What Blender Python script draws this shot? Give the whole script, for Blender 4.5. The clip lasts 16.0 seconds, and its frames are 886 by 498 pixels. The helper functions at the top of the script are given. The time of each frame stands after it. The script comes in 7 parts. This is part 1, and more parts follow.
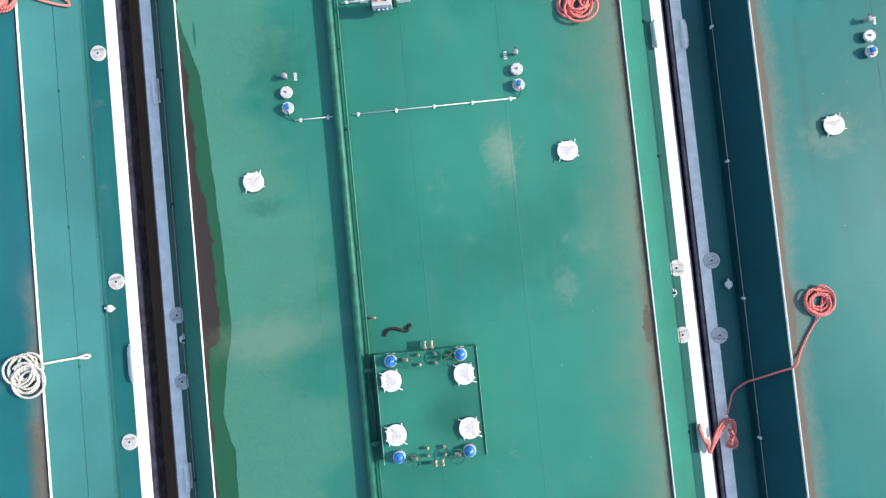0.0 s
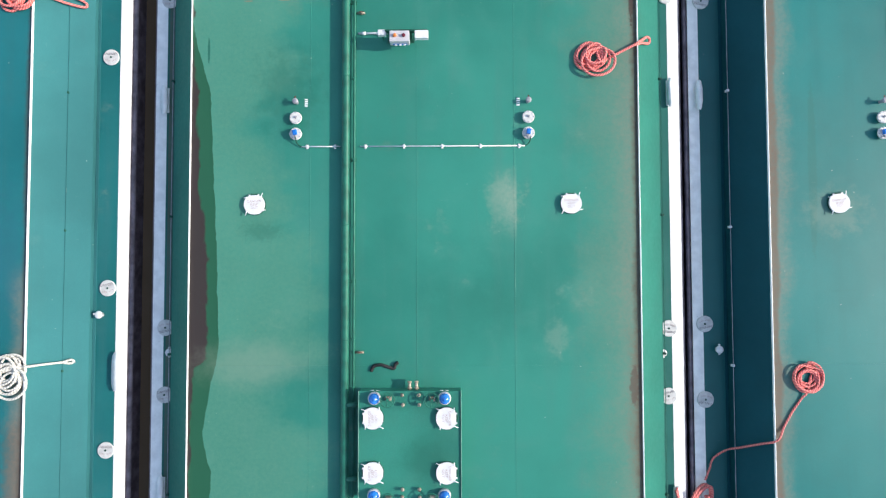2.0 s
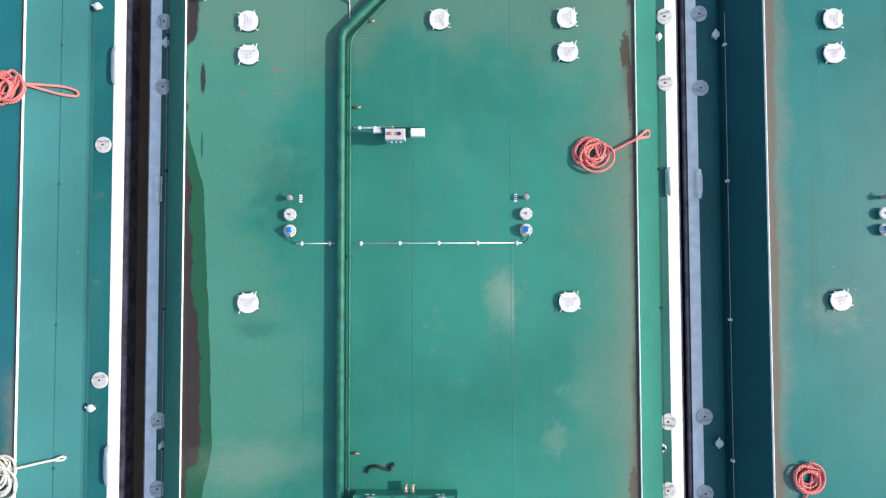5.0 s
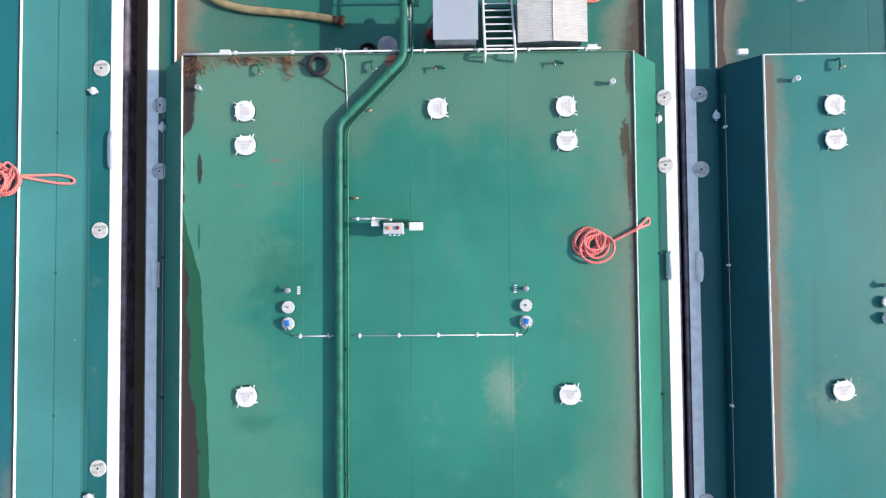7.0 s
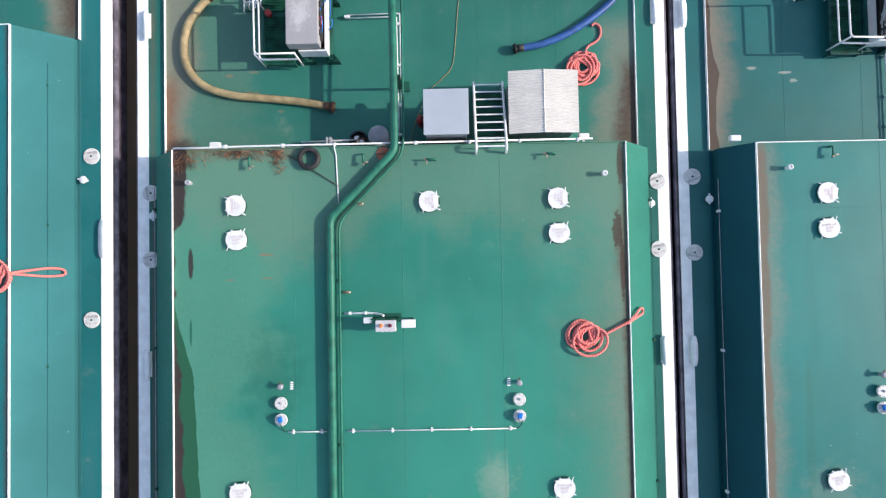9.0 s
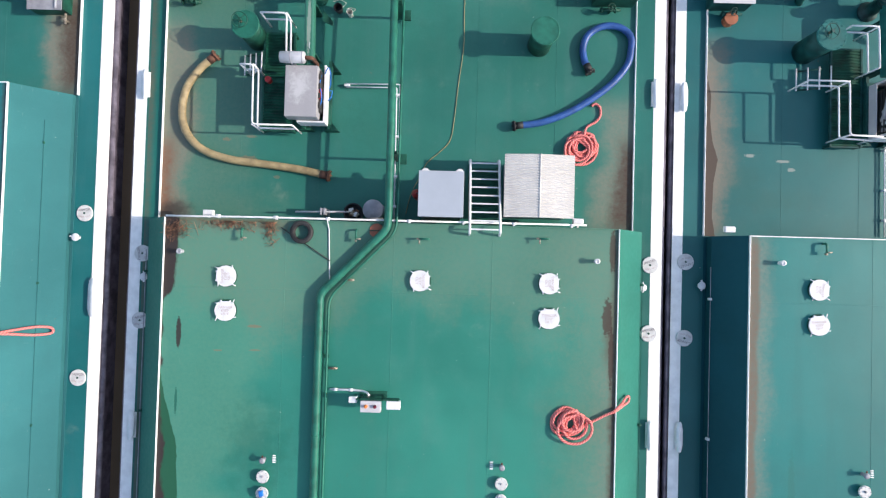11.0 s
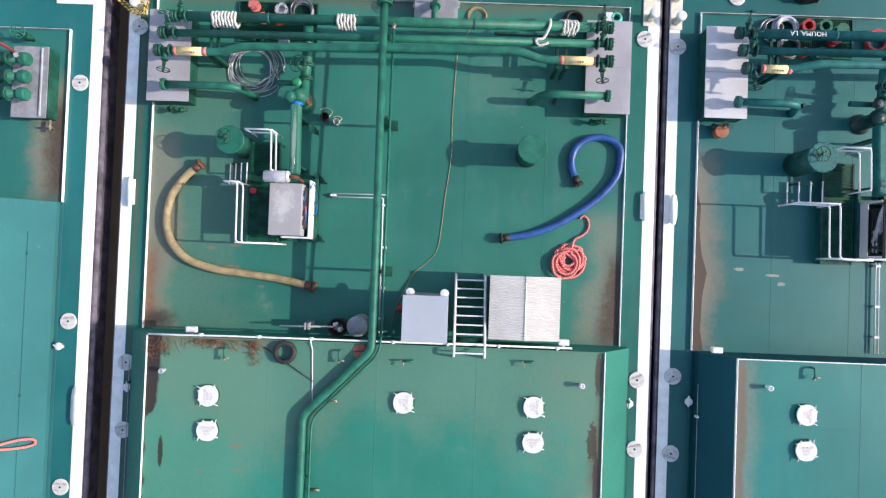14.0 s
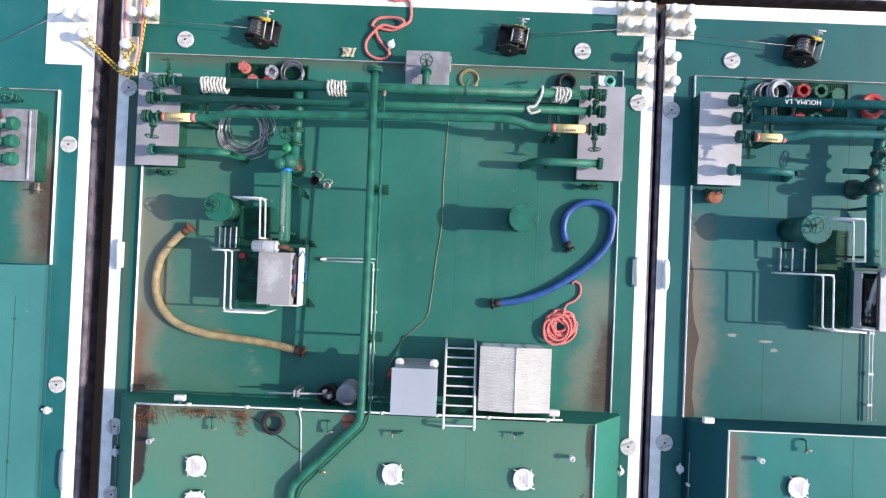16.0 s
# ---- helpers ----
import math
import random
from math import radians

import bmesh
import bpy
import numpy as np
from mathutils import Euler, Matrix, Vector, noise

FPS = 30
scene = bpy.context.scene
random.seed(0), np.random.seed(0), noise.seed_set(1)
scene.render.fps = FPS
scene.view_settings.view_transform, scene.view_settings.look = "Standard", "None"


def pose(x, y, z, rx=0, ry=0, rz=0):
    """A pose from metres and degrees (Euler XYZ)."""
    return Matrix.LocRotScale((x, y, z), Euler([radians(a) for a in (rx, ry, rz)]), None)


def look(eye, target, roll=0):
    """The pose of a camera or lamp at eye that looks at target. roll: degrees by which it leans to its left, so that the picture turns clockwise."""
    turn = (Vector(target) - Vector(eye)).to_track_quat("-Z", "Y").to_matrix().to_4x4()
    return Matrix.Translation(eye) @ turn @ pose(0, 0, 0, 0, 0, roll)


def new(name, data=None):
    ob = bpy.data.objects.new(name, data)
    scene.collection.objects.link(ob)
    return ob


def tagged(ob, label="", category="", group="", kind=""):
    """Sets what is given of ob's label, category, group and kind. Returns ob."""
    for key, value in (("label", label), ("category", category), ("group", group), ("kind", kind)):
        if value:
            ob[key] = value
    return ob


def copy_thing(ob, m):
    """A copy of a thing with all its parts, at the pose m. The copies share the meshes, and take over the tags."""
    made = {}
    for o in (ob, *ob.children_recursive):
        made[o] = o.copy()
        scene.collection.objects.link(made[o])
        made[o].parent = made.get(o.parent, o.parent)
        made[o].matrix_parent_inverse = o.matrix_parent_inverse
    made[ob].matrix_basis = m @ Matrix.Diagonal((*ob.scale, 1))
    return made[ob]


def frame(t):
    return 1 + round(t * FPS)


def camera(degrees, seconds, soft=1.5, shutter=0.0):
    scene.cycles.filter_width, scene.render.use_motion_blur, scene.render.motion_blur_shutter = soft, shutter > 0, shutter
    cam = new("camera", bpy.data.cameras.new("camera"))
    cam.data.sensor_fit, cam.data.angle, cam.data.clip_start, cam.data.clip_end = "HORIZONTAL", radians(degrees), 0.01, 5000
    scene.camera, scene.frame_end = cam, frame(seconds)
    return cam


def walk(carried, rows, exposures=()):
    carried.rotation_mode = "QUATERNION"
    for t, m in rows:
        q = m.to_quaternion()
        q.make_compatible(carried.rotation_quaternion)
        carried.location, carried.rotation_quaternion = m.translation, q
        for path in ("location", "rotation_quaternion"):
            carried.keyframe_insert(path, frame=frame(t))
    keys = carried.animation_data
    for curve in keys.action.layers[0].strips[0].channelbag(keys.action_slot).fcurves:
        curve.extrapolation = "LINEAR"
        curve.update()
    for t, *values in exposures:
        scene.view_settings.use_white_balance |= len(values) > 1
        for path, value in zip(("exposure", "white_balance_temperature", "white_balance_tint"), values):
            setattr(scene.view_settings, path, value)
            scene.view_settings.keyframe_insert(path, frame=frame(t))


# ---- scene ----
# camera: flown slowly forward over moored tank barges, looking almost straight down
cam = camera(72.0, 16.0, soft=1.25)
# seconds, x, y, z, then turn in degrees
PATH = [
    (0, 0.051, 0.081, 18.381, 2.18, 0.85, -5.61),
    (0.1, 0.051, 0.139, 18.382, 2.18, 0.82, -5.24),
    (0.2, 0.051, 0.198, 18.384, 2.18, 0.57, -1.60),
    (0.3, 0.051, 0.256, 18.385, 2.17, 0.51, -0.75),
    (0.4, 0.052, 0.314, 18.387, 2.17, 0.48, -0.43),
    (0.5, 0.052, 0.372, 18.389, 2.17, 0.48, -0.33),
    (1, 0.148, 0.637, 18.386, 2.27, 0.62, -0.28),
    (1.5, 0.160, 0.910, 18.371, 2.29, 0.55, -0.22),
    (2, 0.166, 1.226, 18.355, 2.23, 0.49, -0.16),
    (2.5, 0.214, 1.593, 18.337, 2.18, 0.57, -0.12),
    (3, 0.251, 1.966, 18.319, 2.22, 0.60, -0.08),
    (3.5, 0.277, 2.406, 18.293, 2.18, 0.60, -0.10),
    (4, 0.240, 2.889, 18.261, 2.16, 0.44, -0.08),
    (6.5, 0.237, 5.907, 18.189, 1.99, 0.37, -0.42),
    (7, 0.303, 6.570, 18.180, 1.96, 0.48, -0.48),
    (7.5, 0.337, 7.241, 18.178, 1.87, 0.40, -0.52),
    (7.8, 0.405, 7.648, 18.188, 1.82, 0.40, -0.44),
    (7.9, 0.427, 7.784, 18.191, 1.79, 0.40, 0.90),
    (8, 0.450, 7.919, 18.195, 1.73, 0.37, 5.54),
    (8.1, 0.453, 8.060, 18.196, 1.69, 0.34, 5.57),
    (8.4, 0.461, 8.484, 18.198, 1.57, 0.28, 5.66),
    (8.5, 0.463, 8.625, 18.199, 1.53, 0.26, 5.69),
    (8.6, 0.477, 8.748, 18.199, 1.55, 0.28, 4.73),
    (8.7, 0.491, 8.872, 18.199, 1.65, 0.40, 0.36),
    (8.8, 0.504, 8.996, 18.198, 1.66, 0.43, -0.79),
    (9, 0.532, 9.243, 18.197, 1.63, 0.45, -1.06),
    (11.5, 0.824, 12.057, 18.224, 1.44, 0.28, 1.97),
    (12, 0.907, 12.600, 18.205, 1.41, 0.39, 1.99),
    (12.5, 0.972, 13.177, 18.212, 1.31, 0.42, 2.02),
    (13, 1.020, 13.764, 18.194, 1.24, 0.43, 2.06),
    (13.5, 1.079, 14.367, 18.171, 1.17, 0.47, 2.12),
    (14, 1.129, 14.976, 18.142, 1.11, 0.50, 2.16),
    (14.5, 1.184, 15.575, 18.117, 1.03, 0.55, 2.22),
    (15, 1.216, 16.132, 18.098, 0.90, 0.52, 2.26),
    (15.5, 1.289, 16.545, 18.072, 1.02, 0.57, 2.30),
    (16, 1.337, 17.002, 18.046, 0.79, 0.55, 2.38),
]

walk(cam, [(t, pose(x, y, z, rx, ry, rz)) for t, x, y, z, rx, ry, rz in PATH], exposures=[(0.0, 0.97, 7050, 11), (7.0, 0.87, 7080, 12.5), (11.5, 0.91, 7130, 14.5), (16.0, 0.93, 7120, 16)])

# daylight: a clear sky and one sun, from starboard, about 31 degrees high
SUN_ELEVATION = radians(31)
TO_SUN = Vector((math.cos(SUN_ELEVATION), -math.cos(SUN_ELEVATION) * 0.005, math.sin(SUN_ELEVATION)))
world = bpy.data.worlds.new("world")
scene.world = world
world.use_nodes = True
sky = world.node_tree.nodes.new("ShaderNodeTexSky")
sky.sky_type, sky.sun_disc, sky.sun_elevation = "NISHITA", False, SUN_ELEVATION
sky.sun_rotation = math.atan2(TO_SUN.x, TO_SUN.y)
back = world.node_tree.nodes["Background"]
world.node_tree.links.new(sky.outputs[0], back.inputs[0])
back.inputs[1].default_value = 0.15
lamp = bpy.data.lights.new("sun", "SUN")
lamp.energy, lamp.angle, lamp.color = 2.45, radians(0.5), (1.0, 0.98, 0.95)
new("sun", lamp).matrix_world = look(TO_SUN * 60, (0, 0, 0))


# ---- materials ----
def nodes_of(name):
    m = bpy.data.materials.new(name)
    m.use_nodes = True
    t = m.node_tree
    return m, t, t.nodes["Principled BSDF"]


def plug(t, socket, value):
    if isinstance(value, bpy.types.NodeSocket):
        t.links.new(value, socket)
    elif value is not None:
        socket.default_value = (*value, 1.0) if isinstance(value, tuple) and len(value) == 3 and socket.type == "RGBA" else value


def calc(t, op, a, b=None, c=None):
    n = t.nodes.new("ShaderNodeMath")
    n.operation = op
    for s, v in zip(n.inputs, (a, b, c)):
        plug(t, s, v)
    return n.outputs[0]


def step(t, v, lo, hi):
    n = t.nodes.new("ShaderNodeMapRange")
    n.interpolation_type = "SMOOTHSTEP"
    for s, x in zip(n.inputs, (v, lo, hi, 0.0, 1.0)):
        plug(t, s, x)
    return n.outputs[0]


def blend(t, f, a, b):
    n = t.nodes.new("ShaderNodeMix")
    n.data_type = "RGBA"
    plug(t, n.inputs[0], f), plug(t, n.inputs[6], a), plug(t, n.inputs[7], b)
    return n.outputs[2]


def speck(t, where, scale, detail=4.0, rough=0.55, stretch=None):
    if stretch:
        mp = t.nodes.new("ShaderNodeMapping")
        t.links.new(where, mp.inputs[0])
        mp.inputs[3].default_value = stretch
        where = mp.outputs[0]
    n = t.nodes.new("ShaderNodeTexNoise")
    t.links.new(where, n.inputs["Vector"])
    n.inputs["Scale"].default_value, n.inputs["Detail"].default_value, n.inputs["Roughness"].default_value = scale, detail, rough
    return n.outputs[0]


def bump(t, bsdf, height, strength, distance):
    n = t.nodes.new("ShaderNodeBump")
    n.inputs["Strength"].default_value, n.inputs["Distance"].default_value = strength, distance
    t.links.new(height, n.inputs["Height"])
    t.links.new(n.outputs[0], bsdf.inputs["Normal"])


def painted(name, colour, rough=0.45, wear=0.25, wear_colour=(0.16, 0.1, 0.07), grain=0.12, metal=0.0, scale=3.0, relief=0.15, gloss=0.5):
    """Paint or metal with tone drift, fine grain and worn spots."""
    m, t, b = nodes_of(name)
    co = t.nodes.new("ShaderNodeTexCoord").outputs["Object"]
    tone = speck(t, co, scale)
    fine = speck(t, co, scale * 14, 3)
    dark = tuple(c * (1 - 2.2 * grain) for c in colour)
    light = tuple(min(1, c * (1 + 1.6 * grain)) for c in colour)
    col = blend(t, step(t, tone, 0.3, 0.7), dark, light)
    spots = step(t, calc(t, "MULTIPLY_ADD", fine, 0.35, calc(t, "MULTIPLY", speck(t, co, scale * 2.3, 6, 0.7), 0.65)), 0.66 - 0.16 * wear, 0.74 - 0.1 * wear)
    col = blend(t, calc(t, "MULTIPLY", spots, min(1, 2 * wear)), col, wear_colour)
    plug(t, b.inputs["Base Color"], col)
    plug(t, b.inputs["Roughness"], calc(t, "MULTIPLY_ADD", fine, 0.25, rough - 0.12))
    b.inputs["Metallic"].default_value = metal
    b.inputs["Specular IOR Level"].default_value = gloss
    bump(t, b, fine, relief, 0.01)
    return m


def deck_paint(name, colour, shift, stains, bands=(), patches=(), fade=1.0, dents=0.35, dull=0.3, gloss=0.35):
    """Rolled-on deck paint. Stains: (axis, edge, sign, width, colour, strength, along lo, along hi, roughness of the edge), dirt that
    lies along an edge; shift moves the pattern so that each barge has its own. Bands: (edge, colour, strength, raggedness, widths along y),
    crusts of uneven width along a side edge. Patches: (x, y, half width, half length, colour, strength, raggedness), single spots."""
    m, t, b = nodes_of(name)
    co0 = t.nodes.new("ShaderNodeTexCoord").outputs["Object"]
    mv = t.nodes.new("ShaderNodeMapping")
    t.links.new(co0, mv.inputs[0])
    mv.inputs[1].default_value = (shift, shift * 0.7, 0)
    co = mv.outputs[0]
    sep = t.nodes.new("ShaderNodeSeparateXYZ")
    t.links.new(co0, sep.inputs[0])
    big = speck(t, co, 0.22, 5, 0.55)
    mid = speck(t, co, 1.3, 6, 0.62)
    fine = speck(t, co, 26, 3)
    streak = speck(t, co, 1.0, 5, 0.6, (2.2, 0.16, 1.0))
    c1 = tuple(c * 0.87 for c in colour)
    c2 = tuple(c * 1.13 + 0.006 * fade for c in colour)
    col = blend(t, step(t, big, 0.32, 0.68), c1, c2)
    col = blend(t, calc(t, "MULTIPLY", step(t, streak, 0.46, 0.72), 0.34), col, tuple(c * 0.8 + 0.04 * fade for c in colour))
    col = blend(t, calc(t, "MULTIPLY", step(t, mid, 0.5, 0.78), 0.3), col, tuple(c * 0.9 + 0.055 * fade for c in colour))
    wear = step(t, speck(t, co, 2.4, 8, 0.72, (0.25, 3.0, 1.0)), 0.62, 0.72)
    col = blend(t, calc(t, "MULTIPLY", wear, 0.16), col, tuple(c * 0.6 for c in colour))
    pale = step(t, calc(t, "ADD", calc(t, "MULTIPLY", speck(t, co, 0.55, 7, 0.66), 0.75), calc(t, "MULTIPLY", mid, 0.25)), 0.6, 0.7)
    col = blend(t, calc(t, "MULTIPLY", pale, 0.22 * fade), col, (0.3, 0.34, 0.26))
    chips = step(t, calc(t, "ADD", calc(t, "MULTIPLY", speck(t, co, 7.0, 5, 0.7), 0.6), calc(t, "MULTIPLY", speck(t, co, 0.5, 3), 0.4)), 0.66, 0.69)
    col = blend(t, calc(t, "MULTIPLY", chips, 0.55), col, (0.2, 0.11, 0.07))
    grain = step(t, speck(t, co, 34, 5, 0.7), 0.35, 0.65)
    col = blend(t, calc(t, "MULTIPLY_ADD", grain, -0.16, 0.16), col, tuple(c * 0.5 for c in colour))
    scratch = step(t, calc(t, "MAXIMUM", speck(t, co, 5.0, 2, 0.5, (0.6, 9.0, 1.0)), speck(t, co, 5.0, 2, 0.5, (9.0, 0.6, 1.0))), 0.745, 0.77)
    col = blend(t, calc(t, "MULTIPLY", scratch, 0.3), col, tuple(c * 0.7 + 0.14 for c in colour))
    dots = step(t, speck(t, co, 8.5, 1, 0.4), 0.815, 0.83)
    col = blend(t, calc(t, "MULTIPLY", dots, 0.35), col, (0.5, 0.52, 0.48))
    rough = calc(t, "MULTIPLY_ADD", mid, 0.3, dull)
    for axis, edge, sign, width, tint, strength, lo, hi, ragged in stains:
        a, o = (sep.outputs[0], sep.outputs[1]) if axis == "x" else (sep.outputs[1], sep.outputs[0])
        off = calc(t, "MULTIPLY", calc(t, "SUBTRACT", a, edge), float(sign))
        wob = calc(t, "ADD", calc(t, "MULTIPLY", calc(t, "SUBTRACT", speck(t, co, 0.5, 3, 0.5, (0.35, 1, 1) if axis == "x" else (1, 0.35, 1)), 0.5), 2.2 * width),
                   calc(t, "MULTIPLY", calc(t, "SUBTRACT", speck(t, co, 5.0, 6, 0.7), 0.5), ragged))
        f = step(t, calc(t, "ADD", off, wob), width + 0.5 * ragged + 0.02, width - 0.5 * ragged)
        f = calc(t, "MULTIPLY", f, step(t, off, -0.06, -0.02))
        f = calc(t, "MULTIPLY", f, calc(t, "MULTIPLY", step(t, o, lo - 0.5, lo + 0.5), step(t, o, hi + 0.5, hi - 0.5)))
        f = calc(t, "MULTIPLY", f, calc(t, "MULTIPLY_ADD", speck(t, co, 9.0, 5, 0.7), 0.7, strength - 0.35))
        f = calc(t, "MINIMUM", calc(t, "MAXIMUM", f, 0.0), 1.0)
        col = blend(t, f, col, tint)
        rough = calc(t, "MULTIPLY_ADD", f, 0.15, rough)
    for edge, tint, strength, ragged, widths in bands:
        ramp = t.nodes.new("ShaderNodeValToRGB").color_ramp
        node = t.nodes[-1]
        lo, hi = widths[0][0], widths[-1][0]
        while len(ramp.elements) > 1:
            ramp.elements.remove(ramp.elements[0])
        for k, (y, w) in enumerate(widths):
            e = ramp.elements[0] if k == 0 else ramp.elements.new((y - lo) / (hi - lo))
            e.position, e.color = (y - lo) / (hi - lo), (w, w, w, 1.0)
        plug(t, node.inputs[0], calc(t, "DIVIDE", calc(t, "SUBTRACT", sep.outputs[1], lo), hi - lo))
        wide = calc(t, "MULTIPLY_ADD", calc(t, "SUBTRACT", speck(t, co, 3.5, 8, 0.7, (1.0, 0.45, 1.0)), 0.5), ragged, node.outputs[0])
        off = calc(t, "SUBTRACT", wide, calc(t, "SUBTRACT", sep.outputs[0], edge))
        f = calc(t, "MULTIPLY", step(t, off, 0.0, 0.02 if ragged < 0.2 else 0.12), calc(t, "MULTIPLY_ADD", speck(t, co, 8.0, 6, 0.75, (1.0, 0.4, 1.0)), 2.4, strength - 1.2))
        f = calc(t, "MINIMUM", calc(t, "MAXIMUM", f, 0.0), 1.0)
        col = blend(t, f, col, tint)
    for x, y, rx, ry, tint, strength, ragged in patches:
        soft = 0.7 if min(rx, ry) > 0.2 else 0.15
        dx = calc(t, "DIVIDE", calc(t, "SUBTRACT", sep.outputs[0], x), rx)
        dy = calc(t, "DIVIDE", calc(t, "SUBTRACT", sep.outputs[1], y), ry)
        d = calc(t, "SQRT", calc(t, "ADD", calc(t, "MULTIPLY", dx, dx), calc(t, "MULTIPLY", dy, dy)))
        d = calc(t, "MULTIPLY_ADD", calc(t, "SUBTRACT", speck(t, co, 0.9 / min(rx, ry) + 1.2, 7, 0.68), 0.5), ragged * 2.4, d)
        col = blend(t, calc(t, "MULTIPLY", step(t, d, 1.0 + soft, 1.0 - soft), strength), col, tint)
    plug(t, b.inputs["Base Color"], col)
    plug(t, b.inputs["Roughness"], rough)
    b.inputs["Specular IOR Level"].default_value = gloss
    bump(t, b, calc(t, "ADD", calc(t, "MULTIPLY", speck(t, co, 0.9, 3), 1.0), calc(t, "MULTIPLY", fine, 0.05)), dents, 0.03)
    return m


def rope_material(name, a, b_, turns=7.1):
    m, t, b = nodes_of(name)
    co = t.nodes.new("ShaderNodeTexCoord").outputs["UV"]
    w = t.nodes.new("ShaderNodeTexWave")
    w.bands_direction = "DIAGONAL"
    t.links.new(co, w.inputs[0])
    w.inputs["Scale"].default_value = turns
    ob = t.nodes.new("ShaderNodeTexCoord").outputs["Object"]
    f = calc(t, "MULTIPLY", w.outputs[1], calc(t, "MULTIPLY_ADD", speck(t, ob, 30, 3), 0.8, 0.55))
    plug(t, b.inputs["Base Color"], blend(t, step(t, f, 0.05, 0.6), a, b_))
    b.inputs["Roughness"].default_value = 0.8
    bump(t, b, w.outputs[1], 0.45, 0.012)
    return m


BROWN, ALGAE, SAND, RUST = (0.06, 0.032, 0.022), (0.012, 0.09, 0.046), (0.24, 0.2, 0.15), (0.19, 0.075, 0.04)
GREEN, TEAL = (0.018, 0.205, 0.15), (0.003, 0.16, 0.146)
MINT, OLIVE = (0.1, 0.25, 0.165), (0.12, 0.2, 0.14)
CRUST, WET, SCUFF, CHALK = (0.036, 0.028, 0.025), (0.008, 0.105, 0.072), (0.2, 0.17, 0.11), (0.3, 0.34, 0.26)
M_TRUNK = deck_paint("green_deck_paint", GREEN, 0.0, [
    ("x", -7.07, 1, 3.0, MINT, 0.42, -40, 12.6, 1.6), ("x", 5.5, -1, 1.5, OLIVE, 0.42, -40, 12.6, 1.4), ("x", 2.05, -1, 0.5, (0.32, 0.36, 0.28), 0.3, 2.4, 3.9, 0.9),
    ("x", 5.5, -1, 0.5, SAND, 0.32, -40, 9, 0.9), ("x", 5.5, -1, 0.14, BROWN, 0.75, -40, 12.6, 0.2), ("x", 5.5, -1, 0.3, (0.09, 0.045, 0.03), 0.8, 9.0, 10.9, 0.3), ("x", 5.5, -1, 0.35, (0.14, 0.09, 0.06), 0.5, -4.5, -0.5, 0.4),
    ("y", 12.6, -1, 2.6, (0.12, 0.2, 0.14), 0.5, -7.2, 5.6, 1.6), ("y", 12.6, -1, 0.22, RUST, 0.4, -7.2, -3.6, 0.4)],
    [(-7.09, ALGAE, 1.5, 0.17, ((-12, 0.6), (-4.2, 0.68), (-4.0, 0.58), (-3.2, 0.43), (-2.6, 0.52), (-1.8, 0.65), (-1.3, 0.8), (-0.6, 0.85), (1.5, 0.79), (3.7, 0.68), (4.7, 0.62), (6.3, 0.57), (6.9, 0.39), (7.7, 0.17), (8.4, 0.04), (12.6, 0.04))),
     (-7.09, CRUST, 1.3, 0.42, ((-12, 0.1), (-2.2, 0.14), (-1.4, 0.25), (-1.2, 0.56), (1.7, 0.56), (2.7, 0.48), (3.6, 0.24), (4.6, 0.32), (5.4, 0.2), (6.4, 0.28), (6.8, 0.14), (8.4, 0.07), (8.6, 0.18), (8.8, 0.06), (10.3, 0.05), (10.6, 0.28), (10.8, 0.38), (12.6, 0.42)))],
    [(-6.6, 9.45, 0.07, 0.42, CRUST, 0.95, 0.5), (-6.61, 7.55, 0.035, 0.36, WET, 0.9, 0.5), (-4.5, 9.66, 0.2, 0.04, SCUFF, 0.8, 0.9), (-5.5, 8.97, 0.13, 0.025, SCUFF, 0.7, 0.9), (-4.47, 9.0, 0.16, 0.025, SCUFF, 0.7, 0.9),
     (-4.3, 6.3, 0.75, 0.95, WET, 0.4, 1.3), (-5.05, 2.4, 0.5, 0.22, WET, 0.4, 1.3), (-5.2, -1.3, 1.4, 0.55, CHALK, 0.22, 0.6), (0.8, 0.2, 1.3, 0.6, WET, 0.18, 1.2), (1.75, 3.3, 0.4, 0.5, CHALK, 0.25, 1.8),
     (5.24, 10.15, 0.13, 0.5, (0.05, 0.03, 0.022), 0.85, 0.9), (5.36, 9.1, 0.07, 0.8, (0.05, 0.03, 0.022), 0.85, 0.8), (5.36, 12.0, 0.09, 0.55, (0.05, 0.03, 0.022), 0.8, 0.8), (5.3, -1.9, 0.12, 0.5, (0.09, 0.06, 0.045), 0.7, 0.9),
     (-1.5, 6.2, 0.75, 3.8, WET, 0.22, 0.3), (3.2, -0.6, 0.28, 0.4, CHALK, 0.2, 1.2), (-2.4, -1.6, 0.8, 0.5, WET, 0.25, 1.3)])
M_DOME = deck_paint("green_dome_paint", (0.02, 0.195, 0.14), 11.0, [], (), [(0.45, -0.35, 0.62, 0.5, WET, 0.6, 0.6), (0.0, 1.2, 1.1, 0.22, WET, 0.25, 1.2)], 0.6)
